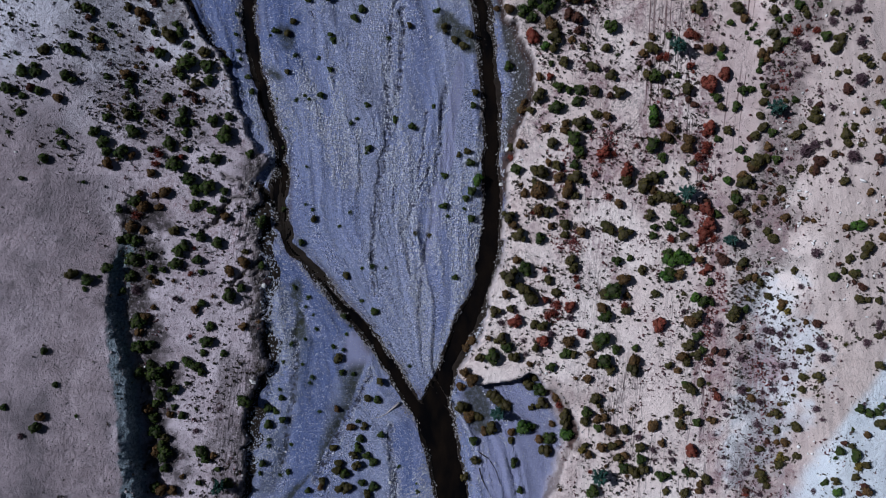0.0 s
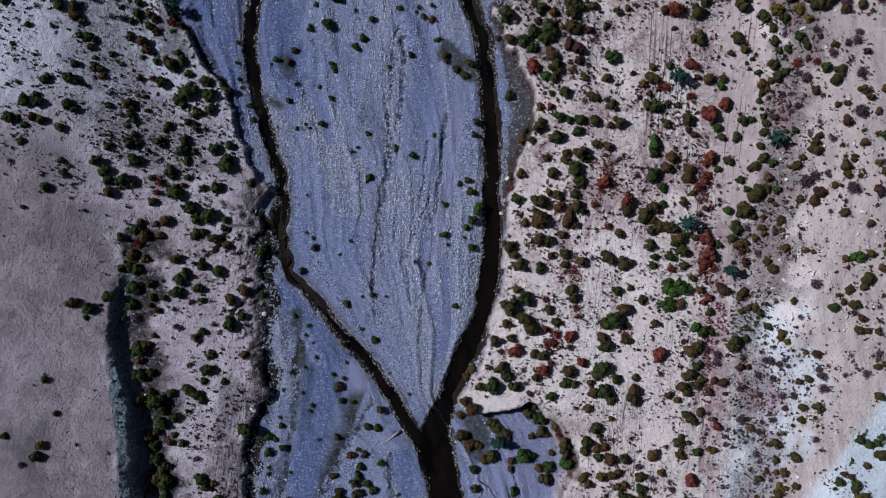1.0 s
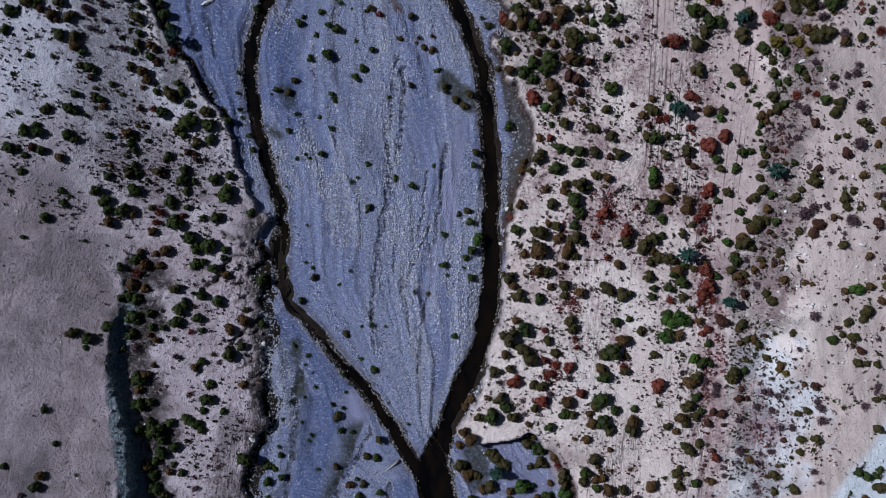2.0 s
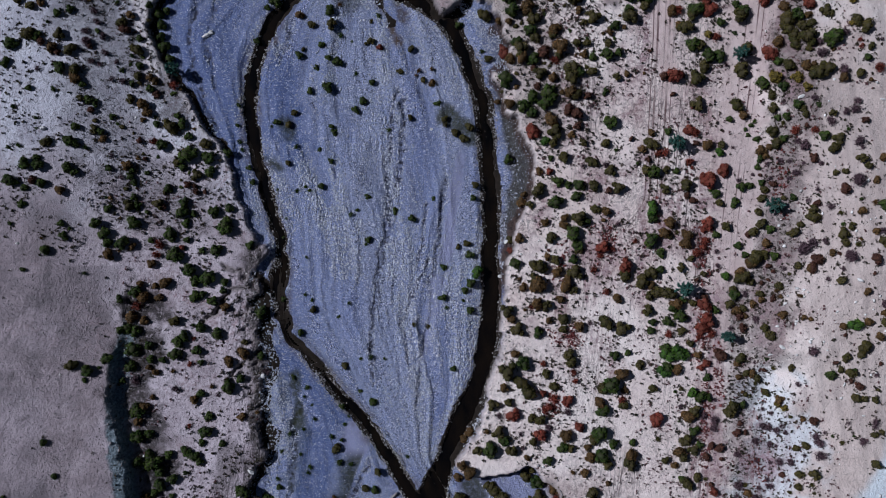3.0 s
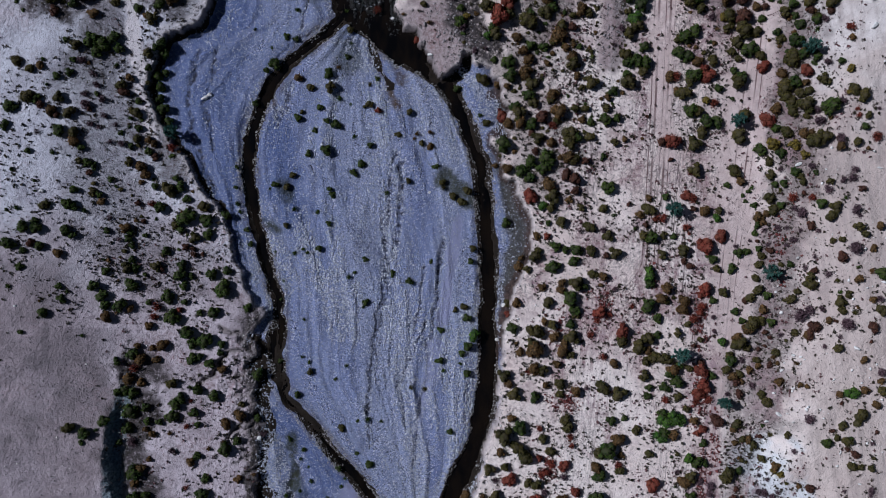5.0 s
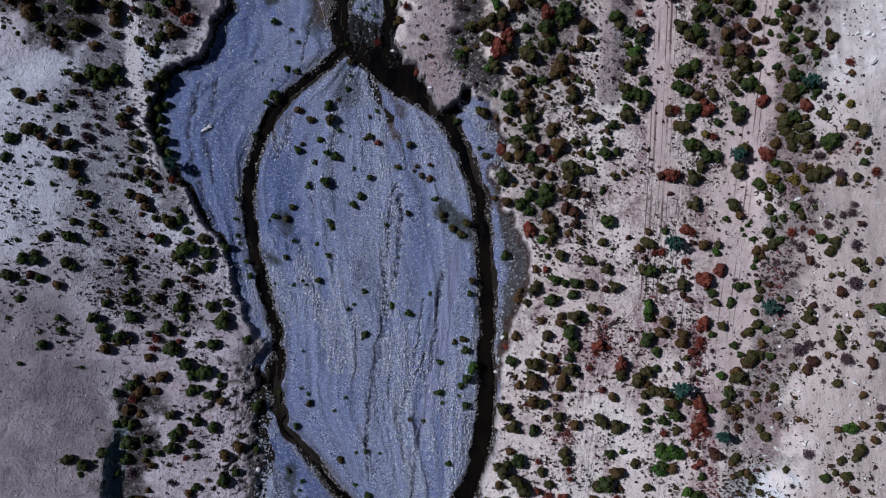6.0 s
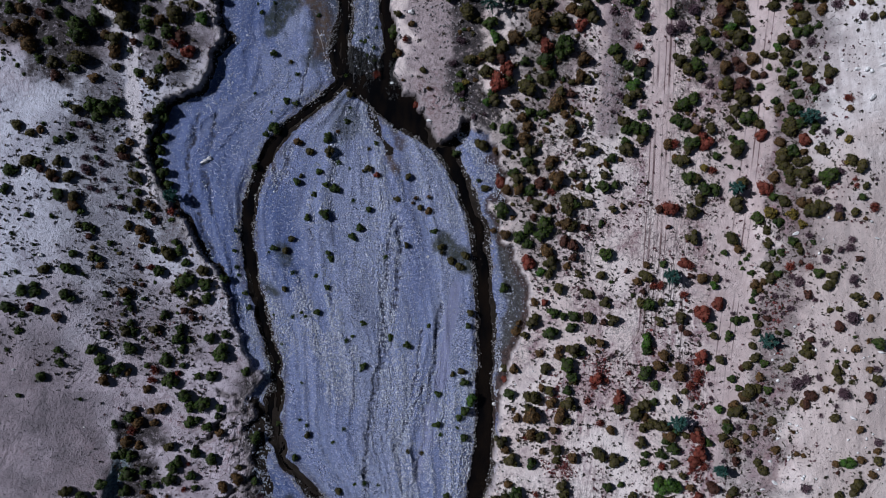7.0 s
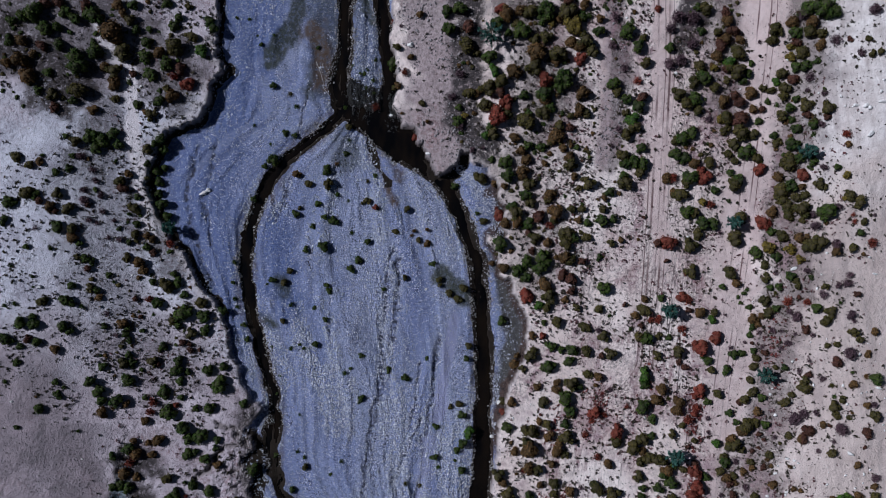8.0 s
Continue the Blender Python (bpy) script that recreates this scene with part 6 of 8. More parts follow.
shrub("olive", 25.89, 17.04, 0.85)
shrub("green", 24.86, 18.42, 0.45)
shrub("green", 29.06, 16.05, 0.65)
shrub("olive", 29.39, 15.10, 0.58)
shrub("green", 28.50, 16.47, 0.35)
shrub("maroon", 25.91, 15.84, 0.45)
shrub("maroon", 26.68, 15.25, 0.52)
shrub("green", 31.02, 15.11, 0.65)
shrub("green", 31.76, 16.81, 0.65)
shrub("green", 32.68, 16.94, 0.52)
shrub("purple", 31.50, 17.53, 0.36)
shrub("purple", 33.01, 18.15, 0.26)
shrub("green", 33.44, 18.93, 0.45)
shrub("maroon", 33.76, 18.03, 0.29)
shrub("olive", 34.64, 26.46, 0.59)
shrub("olive", 34.83, 25.03, 0.65)
shrub("green", 35.25, 24.08, 0.47)
shrub("green", 36.01, 24.22, 0.53)
shrub("olive", 35.83, 23.48, 0.35)
shrub("green", 36.94, 25.34, 0.65)
shrub("olive", 37.52, 24.87, 0.47)
shrub("olive", 37.78, 24.27, 0.53)
shrub("purple", 35.72, 25.71, 0.36)
shrub("olive", 34.78, 22.60, 0.82)
shrub("olive", 35.29, 21.46, 0.82)
shrub("brown", 34.59, 21.02, 0.53)
shrub("green", 35.86, 21.88, 0.53)
shrub("brown", 33.73, 20.72, 0.72)
shrub("brown", 34.24, 20.13, 0.47)
shrub("green", 33.69, 19.83, 0.52)
shrub("rust", 36.82, 22.73, 0.71)
shrub("maroon", 37.91, 23.13, 0.35)
shrub("rust", 38.76, 22.69, 0.59)
shrub("green", 39.60, 22.08, 0.71)
shrub("olive", 40.93, 21.78, 0.82)
shrub("olive", 40.56, 20.80, 0.77)
shrub("green", 38.95, 25.31, 0.35)
shrub("olive", 40.37, 24.41, 0.47)
shrub("purple", 40.22, 23.54, 0.51)
shrub("purple", 42.91, 25.61, 0.46)
shrub("purple", 42.62, 24.73, 0.51)
shrub("purple", 41.63, 24.54, 0.41)
shrub("maroon", 43.67, 23.68, 0.53)
shrub("purple", 42.97, 21.51, 0.61)
shrub("purple", 43.44, 20.82, 0.31)
shrub("olive", 43.35, 19.75, 0.65)
shrub("olive", 43.98, 18.89, 0.53)
shrub("brown", 45.44, 19.78, 0.53)
shrub("green", 41.99, 22.68, 0.29)
shrub("purple", 38.54, 26.01, 0.41)
shrub("purple", 37.94, 21.06, 0.67)
shrub("purple", 37.20, 21.56, 0.41)
shrub("maroon", 38.76, 19.76, 0.71)
shrub("purple", 39.41, 19.19, 0.36)
shrub("purple", 37.18, 18.31, 0.46)
shrub("purple", 37.83, 19.20, 0.31)
shrub("purple", 39.19, 16.53, 0.31)
shrub("olive", 40.83, 18.18, 0.47)
shrub("olive", 41.79, 18.29, 0.47)
shrub("purple", 42.97, 17.41, 0.77)
shrub("maroon", 41.73, 16.53, 0.77)
shrub("brown", 44.86, 17.44, 0.53)
shrub("green", 43.37, 15.50, 0.24)
shrub("green", 45.70, 14.81, 0.82)
shrub("brown", 44.76, 15.10, 0.41)
shrub("brown", 43.45, 14.21, 0.59)
shrub("olive", 41.47, 14.01, 0.41)
shrub("olive", 38.80, 14.34, 0.65)
shrub("maroon", 39.09, 15.05, 0.47)
shrub("purple", 38.33, 15.35, 0.36)
shrub("green", 36.91, 15.64, 0.47)
shrub("olive", 33.94, 15.62, 0.58)
shrub("olive", 33.57, 14.12, 0.52)
shrub("olive", 36.02, 15.63, 0.41)
shrub("purple", 36.54, 17.72, 0.36)
shrub("maroon", 34.92, 17.13, 0.53)
shrub("purple", 34.68, 17.73, 0.31)
shrub("olive", 34.10, 16.52, 0.53)
shrub("purple", 34.39, 19.23, 0.36)
shrub("purple", 35.71, 19.52, 0.41)
shrub("purple", 36.52, 19.51, 0.31)
shrub("green", 33.82, 17.25, 0.45)
shrub("purple", 40.55, 14.65, 0.41)
shrub("brown", 24.12, 12.81, 0.85)
shrub("olive", 23.99, 11.61, 0.52)
shrub("brown", 26.05, 11.63, 0.85)
shrub("brown", 25.88, 10.73, 0.78)
shrub("olive", 24.90, 11.92, 0.35)
shrub("rust", 28.14, 12.86, 0.90)
shrub("rust", 27.78, 12.25, 0.58)
shrub("rust", 27.90, 11.05, 0.65)
shrub("green", 29.11, 11.66, 0.52)
shrub("rust", 26.98, 9.84, 0.72)
shrub("rust", 27.76, 10.33, 0.52)
shrub("olive", 26.43, 9.11, 0.45)
shrub("olive", 25.38, 8.14, 0.58)
shrub("olive", 30.13, 12.58, 0.58)
shrub("olive", 27.79, 7.44, 0.45)
shrub("maroon", 27.07, 6.83, 0.35)
shrub("bright", 30.16, 7.35, 0.65)
shrub("olive", 31.95, 7.21, 1.03)
shrub("brown", 31.66, 7.79, 0.65)
shrub("olive", 32.75, 6.60, 0.52)
shrub("green", 31.42, 10.61, 0.58)
shrub("olive", 33.23, 9.32, 1.10)
shrub("brown", 32.70, 8.71, 0.78)
shrub("olive", 34.17, 9.62, 0.59)
shrub("green", 32.16, 9.59, 0.52)
shrub("green", 35.10, 9.47, 0.65)
shrub("brown", 34.42, 10.83, 0.65)
shrub("olive", 32.98, 12.01, 0.65)
shrub("maroon", 32.45, 11.70, 0.45)
shrub("green", 34.66, 12.33, 0.65)
shrub("olive", 33.83, 12.92, 0.65)
shrub("olive", 37.11, 12.07, 0.59)
shrub("olive", 37.67, 12.79, 0.47)
shrub("olive", 36.73, 11.88, 0.47)
shrub("olive", 38.88, 13.57, 0.88)
shrub("olive", 41.65, 11.85, 0.77)
shrub("olive", 41.88, 10.97, 0.59)
shrub("olive", 42.39, 12.62, 0.53)
shrub("green", 41.65, 12.90, 0.35)
shrub("olive", 43.10, 10.81, 0.41)
shrub("brown", 43.41, 11.28, 0.24)
shrub("purple", 39.99, 11.05, 0.41)
shrub("purple", 37.89, 10.30, 0.82)
shrub("purple", 38.84, 10.91, 0.61)
shrub("maroon", 39.21, 9.15, 0.88)
shrub("maroon", 38.80, 8.26, 0.77)
shrub("brown", 38.49, 8.24, 0.53)
shrub("olive", 37.46, 8.50, 0.47)
shrub("brown", 40.58, 9.88, 0.53)
shrub("maroon", 41.32, 9.78, 0.29)
shrub("purple", 42.36, 9.52, 0.77)
shrub("maroon", 44.85, 9.27, 0.77)
shrub("olive", 45.69, 11.03, 0.77)
shrub("purple", 45.49, 12.19, 0.46)
shrub("brown", 44.91, 12.18, 0.47)
shrub("purple", 41.67, 8.20, 0.36)
shrub("maroon", 44.74, 7.79, 0.24)
shrub("purple", 40.22, 7.11, 0.36)
shrub("olive", 41.48, 7.04, 0.59)
shrub("brown", 43.95, 5.92, 0.53)
shrub("purple", 45.90, 4.59, 0.51)
shrub("brown", 45.81, 3.71, 0.47)
shrub("bright", 42.81, 2.42, 0.82)
shrub("brown", 44.13, 2.71, 0.59)
shrub("olive", 45.83, 2.75, 0.71)
shrub("brown", 41.64, 2.19, 0.47)
shrub("brown", 45.31, 1.27, 0.59)
shrub("maroon", 41.86, 1.30, 0.29)
shrub("olive", 35.61, 6.27, 0.59)
shrub("brown", 35.37, 5.77, 0.41)
shrub("maroon", 34.96, 4.99, 0.47)
shrub("brown", 35.76, 5.20, 0.35)
shrub("brown", 37.40, 5.34, 0.41)
shrub("brown", 35.80, 3.34, 0.65)
shrub("brown", 37.75, 3.07, 0.41)
shrub("brown", 38.48, 2.92, 0.35)
shrub("maroon", 34.67, 8.43, 0.41)
shrub("maroon", 35.09, 7.84, 0.29)
shrub("purple", 36.16, 8.17, 0.36)
shrub("olive", 36.69, 7.59, 0.29)
shrub("maroon", 34.67, 6.93, 0.29)
shrub("maroon", 33.93, 6.62, 0.35)
shrub("olive", 33.78, 5.42, 0.52)
shrub("brown", 33.89, 4.83, 0.45)
shrub("brown", 33.04, 4.33, 0.52)
shrub("purple", 33.28, 2.74, 0.46)
shrub("olive", 34.04, 1.90, 0.53)
shrub("olive", 34.59, 1.07, 0.71)
shrub("olive", 30.88, 5.97, 0.52)
shrub("green", 31.06, 5.38, 0.78)
shrub("olive", 30.56, 4.35, 0.58)
shrub("brown", 31.28, 3.58, 0.65)
shrub("maroon", 31.58, 3.16, 0.65)
shrub("olive", 32.00, 3.89, 0.52)
shrub("brown", 32.30, 3.11, 0.45)
shrub("maroon", 31.88, 1.79, 0.58)
shrub("purple", 30.77, 1.75, 0.36)
shrub("purple", 32.19, 5.39, 0.41)
shrub("rust", 27.90, 4.16, 0.90)
shrub("rust", 28.22, 2.67, 0.97)
shrub("rust", 27.65, 1.76, 0.85)
shrub("rust", 28.59, 1.15, 0.65)
shrub("rust", 27.39, 0.84, 0.58)
shrub("maroon", 27.97, 5.04, 0.52)
shrub("green", 29.08, 3.73, 0.52)
shrub("olive", 26.60, 4.43, 0.52)
shrub("olive", 24.32, 5.32, 0.72)
shrub("brown", 24.90, 4.31, 0.90)
shrub("green", 25.55, 4.72, 0.52)
shrub("green", 24.52, 3.82, 0.65)
shrub("green", 25.35, 2.93, 0.85)
shrub("green", 24.04, 2.32, 0.72)
shrub("rust", 24.08, 1.11, 0.58)
shrub("olive", 25.46, 1.42, 0.58)
shrub("purple", 29.17, 9.86, 0.36)
shrub("purple", 29.37, 8.35, 0.31)
shrub("green", 0.22, 52.86, 0.82)
shrub("green", 1.73, 53.17, 0.94)
shrub("green", 0.57, 51.03, 0.94)
shrub("maroon", 2.68, 51.37, 0.97)
shrub("olive", 2.43, 49.23, 1.10)
shrub("olive", 3.55, 48.41, 0.52)
shrub("green", 4.94, 48.09, 0.97)
shrub("rust", 5.97, 53.31, 0.78)
shrub("brown", 6.70, 52.67, 1.10)
shrub("green", 5.70, 51.76, 0.90)
shrub("brown", 8.22, 53.16, 0.90)
shrub("olive", 9.31, 53.06, 0.97)
shrub("green", 10.98, 53.03, 1.30)
shrub("green", 10.54, 52.19, 0.78)
shrub("green", 6.95, 50.75, 0.52)
shrub("green", 8.43, 50.88, 1.17)
shrub("olive", 7.84, 51.74, 0.58)
shrub("olive", 9.81, 50.07, 0.78)
shrub("olive", 10.95, 50.31, 0.85)
shrub("yellow", 11.65, 51.95, 0.52)
shrub("brown", 12.25, 52.26, 0.52)
shrub("olive", 13.10, 53.10, 1.17)
shrub("maroon", 13.40, 54.39, 0.78)
shrub("brown", 15.05, 53.94, 0.78)
shrub("yellow", 13.86, 51.61, 1.17)
shrub("green", 14.78, 52.73, 0.78)
shrub("green", 15.53, 52.78, 0.45)
shrub("brown", 13.75, 49.83, 0.78)
shrub("olive", 15.10, 50.11, 1.10)
shrub("brown", 14.54, 49.42, 0.78)
shrub("olive", 15.93, 48.95, 0.85)
shrub("rust", 14.69, 48.15, 0.85)
shrub("brown", 9.87, 48.65, 1.30)
shrub("olive", 9.67, 47.09, 1.10)
shrub("olive", 12.42, 48.55, 1.17)
shrub("brown", 12.17, 47.69, 0.65)
shrub("bright", 5.52, 46.59, 0.85)
shrub("brown", 7.51, 46.62, 1.03)
shrub("brown", 8.14, 46.38, 0.65)
shrub("rust", 10.91, 45.67, 0.97)
shrub("green", 13.07, 45.82, 1.30)
shrub("green", 12.52, 44.95, 0.78)
shrub("green", 10.93, 44.26, 1.17)
shrub("brown", 11.10, 43.51, 0.78)
shrub("brown", 14.95, 44.39, 0.97)
shrub("olive", 6.38, 45.50, 0.97)
shrub("olive", 4.76, 44.72, 1.17)
shrub("maroon", 6.18, 44.31, 0.78)
shrub("rust", 6.98, 43.15, 1.03)
shrub("olive", 4.51, 42.91, 1.03)
shrub("rust", 5.80, 41.71, 1.30)
shrub("olive", 6.83, 42.07, 0.90)
shrub("green", 8.79, 44.07, 0.65)
shrub("olive", 8.95, 41.19, 1.17)
shrub("olive", 10.93, 42.15, 1.03)
shrub("green", 11.66, 42.81, 0.65)
shrub("brown", 14.68, 42.56, 0.90)
shrub("olive", 15.43, 42.29, 0.65)
shrub("green", 9.27, 42.16, 0.52)
shrub("green", 12.91, 42.26, 0.35)
shrub("olive", 13.82, 41.96, 0.52)
shrub("green", 16.63, 51.12, 0.72)
shrub("brown", 16.74, 52.55, 0.58)
shrub("green", 19.64, 51.17, 1.03)
shrub("green", 20.92, 49.60, 0.78)
shrub("green", 18.26, 45.50, 0.90)
shrub("olive", 18.73, 44.69, 0.65)
shrub("olive", 21.68, 47.79, 0.72)
shrub("rust", 20.88, 45.90, 0.65)
shrub("olive", 21.48, 50.56, 0.52)
shrub("maroon", 21.50, 44.13, 0.78)
shrub("green", 19.70, 43.92, 0.72)
shrub("green", 21.02, 43.14, 0.90)
shrub("bright", 20.46, 41.68, 0.90)
shrub("olive", 19.76, 42.42, 0.52)
shrub("rust", 22.98, 53.76, 0.52)
shrub("olive", 2.85, 44.10, 0.78)
shrub("green", 1.71, 41.03, 0.82)
shrub("brown", 3.76, 44.13, 0.65)
shrub("purple", 1.90, 46.23, 0.59)
shrub("purple", 1.04, 43.77, 0.53)
shrub("green", 1.80, 42.58, 0.53)
shrub("yellow", 2.43, 41.70, 0.45)
shrub("purple", 18.43, 52.71, 0.53)
shrub("purple", 18.19, 49.66, 0.53)
shrub("purple", 19.48, 47.28, 0.53)
shrub("green", 24.26, 49.50, 0.65)
shrub("purple", 25.05, 52.81, 0.88)
shrub("purple", 26.57, 52.55, 0.82)
shrub("purple", 24.49, 51.61, 0.71)
shrub("green", 27.20, 54.02, 0.52)
shrub("purple", 26.64, 49.83, 0.71)
shrub("green", 27.68, 51.41, 0.58)
shrub("purple", 25.45, 48.28, 0.82)
shrub("purple", 24.26, 47.83, 0.71)
shrub("olive", 27.47, 47.72, 0.78)
shrub("olive", 28.06, 53.80, 0.85)
shrub("maroon", 30.22, 53.58, 0.65)
shrub("brown", 30.33, 52.52, 0.78)
shrub("olive", 29.36, 51.31, 0.65)
shrub("maroon", 31.13, 51.44, 0.85)
shrub("brown", 30.25, 50.51, 0.78)
shrub("maroon", 29.64, 49.75, 0.85)
shrub("brown", 31.78, 50.56, 0.65)
shrub("olive", 31.57, 49.00, 1.03)
shrub("bright", 30.60, 48.10, 0.78)
shrub("brown", 29.38, 48.68, 0.72)
shrub("maroon", 30.33, 47.37, 0.65)
shrub("olive", 31.28, 47.16, 1.17)
shrub("green", 32.75, 46.93, 0.65)
shrub("yellow", 29.08, 47.48, 0.52)
shrub("green", 33.03, 47.98, 0.45)
shrub("green", 27.88, 46.37, 1.03)
shrub("olive", 26.90, 45.76, 0.85)
shrub("olive", 29.16, 45.34, 0.65)
shrub("green", 32.19, 46.15, 0.58)
shrub("olive", 30.51, 46.12, 0.52)
shrub("brown", 33.06, 44.93, 0.90)
shrub("maroon", 31.31, 44.49, 0.65)
shrub("brown", 30.07, 43.83, 0.85)
shrub("olive", 25.21, 44.62, 0.90)
shrub("olive", 26.15, 43.43, 0.85)
shrub("green", 27.03, 44.05, 0.90)
shrub("olive", 27.40, 42.88, 0.65)
shrub("maroon", 31.89, 43.76, 0.78)
shrub("brown", 33.43, 43.13, 0.65)
shrub("maroon", 34.30, 43.13, 0.53)
shrub("olive", 30.42, 42.02, 0.90)
shrub("yellow", 29.86, 41.91, 0.58)
shrub("maroon", 31.86, 42.03, 1.17)
shrub("green", 33.91, 41.80, 0.58)
shrub("purple", 28.66, 42.01, 0.47)
shrub("olive", 35.00, 51.50, 0.82)
shrub("olive", 34.89, 50.36, 0.77)
shrub("olive", 35.51, 51.17, 0.53)
shrub("purple", 33.79, 50.23, 0.29)
shrub("brown", 36.74, 52.11, 0.77)
shrub("green", 37.95, 53.34, 1.06)
shrub("green", 39.29, 53.26, 1.41)
shrub("green", 40.45, 52.81, 0.82)
shrub("purple", 37.53, 52.84, 0.71)
shrub("brown", 38.54, 52.03, 0.82)
shrub("green", 37.06, 50.99, 0.82)
shrub("olive", 38.34, 50.89, 0.88)
shrub("olive", 39.35, 50.75, 0.65)
shrub("brown", 39.26, 49.61, 0.71)
shrub("maroon", 37.16, 49.97, 0.71)
shrub("yellow", 36.69, 49.61, 0.53)
shrub("olive", 37.65, 48.89, 0.94)
shrub("yellow", 36.73, 48.54, 0.59)
shrub("green", 39.19, 47.96, 0.47)
shrub("green", 38.18, 47.55, 0.71)
shrub("green", 37.28, 47.45, 0.71)
shrub("olive", 36.02, 46.82, 0.71)
shrub("bright", 35.57, 46.10, 0.59)
shrub("maroon", 37.11, 46.18, 0.77)
shrub("purple", 38.62, 46.38, 0.59)
shrub("olive", 36.35, 45.33, 0.82)
shrub("olive", 34.25, 45.31, 0.53)
shrub("olive", 35.09, 45.11, 0.53)
shrub("olive", 36.31, 44.45, 0.71)
shrub("green", 37.49, 44.11, 0.53)
shrub("green", 34.86, 43.92, 0.47)
shrub("green", 35.70, 43.61, 0.35)
shrub("olive", 38.36, 43.39, 0.94)
shrub("green", 36.93, 43.21, 0.71)
shrub("maroon", 38.44, 42.41, 0.65)
shrub("olive", 36.13, 42.33, 0.71)
shrub("olive", 40.13, 42.95, 0.88)
shrub("green", 37.08, 41.90, 0.47)
shrub("purple", 39.88, 44.51, 0.41)
shrub("olive", 38.95, 41.61, 0.59)
shrub("maroon", 40.12, 42.00, 0.53)
shrub("purple", 38.50, 44.96, 0.35)
shrub("olive", 43.41, 49.83, 0.47)
shrub("purple", 42.82, 48.49, 0.47)
shrub("olive", 43.77, 48.24, 0.53)
shrub("olive", 44.52, 48.50, 0.47)
shrub("purple", 43.89, 52.81, 0.71)
shrub("purple", 40.59, 49.94, 0.59)
shrub("maroon", 41.83, 49.96, 0.41)
shrub("maroon", -42.28, 52.42, 0.82)
shrub("maroon", -40.92, 52.46, 0.82)
shrub("green", -43.31, 51.41, 1.30)
shrub("green", -44.75, 50.98, 0.82)
shrub("green", -45.96, 50.55, 0.71)
shrub("green", -40.32, 51.48, 0.82)
shrub("green", -39.31, 50.92, 0.82)
shrub("maroon", -38.20, 52.42, 0.88)
shrub("green", -37.34, 51.20, 1.30)
shrub("brown", -34.91, 52.64, 0.82)
shrub("brown", -34.54, 51.86, 0.59)
shrub("olive", -33.62, 51.10, 0.77)
shrub("green", -33.49, 52.75, 0.71)
shrub("green", -33.03, 50.00, 0.65)
shrub("green", -31.73, 50.22, 0.53)
shrub("green", -31.93, 48.76, 0.82)
shrub("brown", -35.35, 49.65, 1.53)
shrub("maroon", -35.88, 50.16, 0.82)
shrub("olive", -34.27, 47.64, 1.30)
shrub("green", -37.17, 47.51, 1.06)
shrub("green", -38.97, 46.70, 1.18)
shrub("green", -38.65, 45.74, 1.18)
shrub("green", -40.82, 48.10, 0.82)
shrub("green", -41.08, 49.91, 0.71)
shrub("green", -42.30, 49.71, 1.00)
shrub("maroon", -42.57, 47.80, 0.77)
shrub("brown", -44.65, 48.33, 0.82)
shrub("brown", -43.51, 47.03, 0.59)
shrub("brown", -44.81, 46.31, 1.18)
shrub("brown", -43.88, 44.55, 1.18)
shrub("green", -41.96, 45.14, 0.71)
shrub("olive", -41.46, 42.75, 0.82)
shrub("green", -42.95, 43.15, 0.59)
shrub("maroon", -41.28, 41.39, 0.71)
shrub("olive", -38.59, 43.23, 1.18)
shrub("green", -39.30, 42.19, 0.59)
shrub("olive", -35.25, 45.57, 1.06)
shrub("brown", -35.13, 44.33, 1.06)
shrub("brown", -36.21, 45.94, 0.71)
shrub("green", -31.96, 47.09, 1.00)
shrub("green", -31.33, 45.30, 0.94)
shrub("maroon", -33.17, 45.27, 0.53)
shrub("brown", -30.43, 47.62, 0.82)
shrub("green", -29.59, 46.40, 0.94)
shrub("olive", -28.74, 48.39, 1.30)
shrub("olive", -27.06, 49.56, 0.71)
shrub("bright", -25.93, 47.94, 0.82)
shrub("maroon", -28.15, 46.04, 0.88)
shrub("rust", -28.77, 45.07, 0.65)
shrub("rust", -27.32, 44.35, 0.88)
shrub("brown", -28.95, 42.96, 0.94)
shrub("green", -30.29, 42.45, 0.77)
shrub("olive", -29.48, 43.72, 0.53)
shrub("green", -32.69, 42.08, 0.71)
shrub("olive", -31.16, 40.91, 0.82)
shrub("brown", -31.84, 41.35, 0.47)
shrub("olive", -35.05, 42.59, 0.59)
shrub("brown", -37.27, 41.26, 0.71)
shrub("green", -28.58, 51.54, 0.59)
shrub("green", -29.02, 50.71, 0.82)
shrub("olive", -27.60, 52.80, 0.53)
shrub("green", -29.82, 53.13, 0.71)
shrub("green", -24.78, 50.53, 0.71)
shrub("green", -25.27, 51.24, 0.71)
shrub("green", -46.08, 48.44, 0.71)
shrub("brown", -46.20, 46.04, 0.71)
shrub("green", -21.26, 51.92, 0.27)
shrub("green", -19.87, 49.21, 0.33)
shrub("green", -20.33, 50.19, 0.27)
shrub("green", -18.46, 50.20, 0.27)
shrub("green", -13.65, 48.99, 0.33)
shrub("green", -18.35, 44.70, 0.54)
shrub("olive", -16.62, 43.83, 0.40)
shrub("green", -15.82, 42.52, 0.40)
shrub("green", -17.01, 39.57, 0.47)
shrub("green", -16.03, 39.36, 0.40)
shrub("green", -20.40, 40.34, 0.27)
shrub("green", -22.62, 52.07, 0.27)
shrub("green", -18.64, 38.36, 0.27)
shrub("green", -18.18, 36.53, 0.87)
shrub("green", -19.11, 35.90, 0.47)
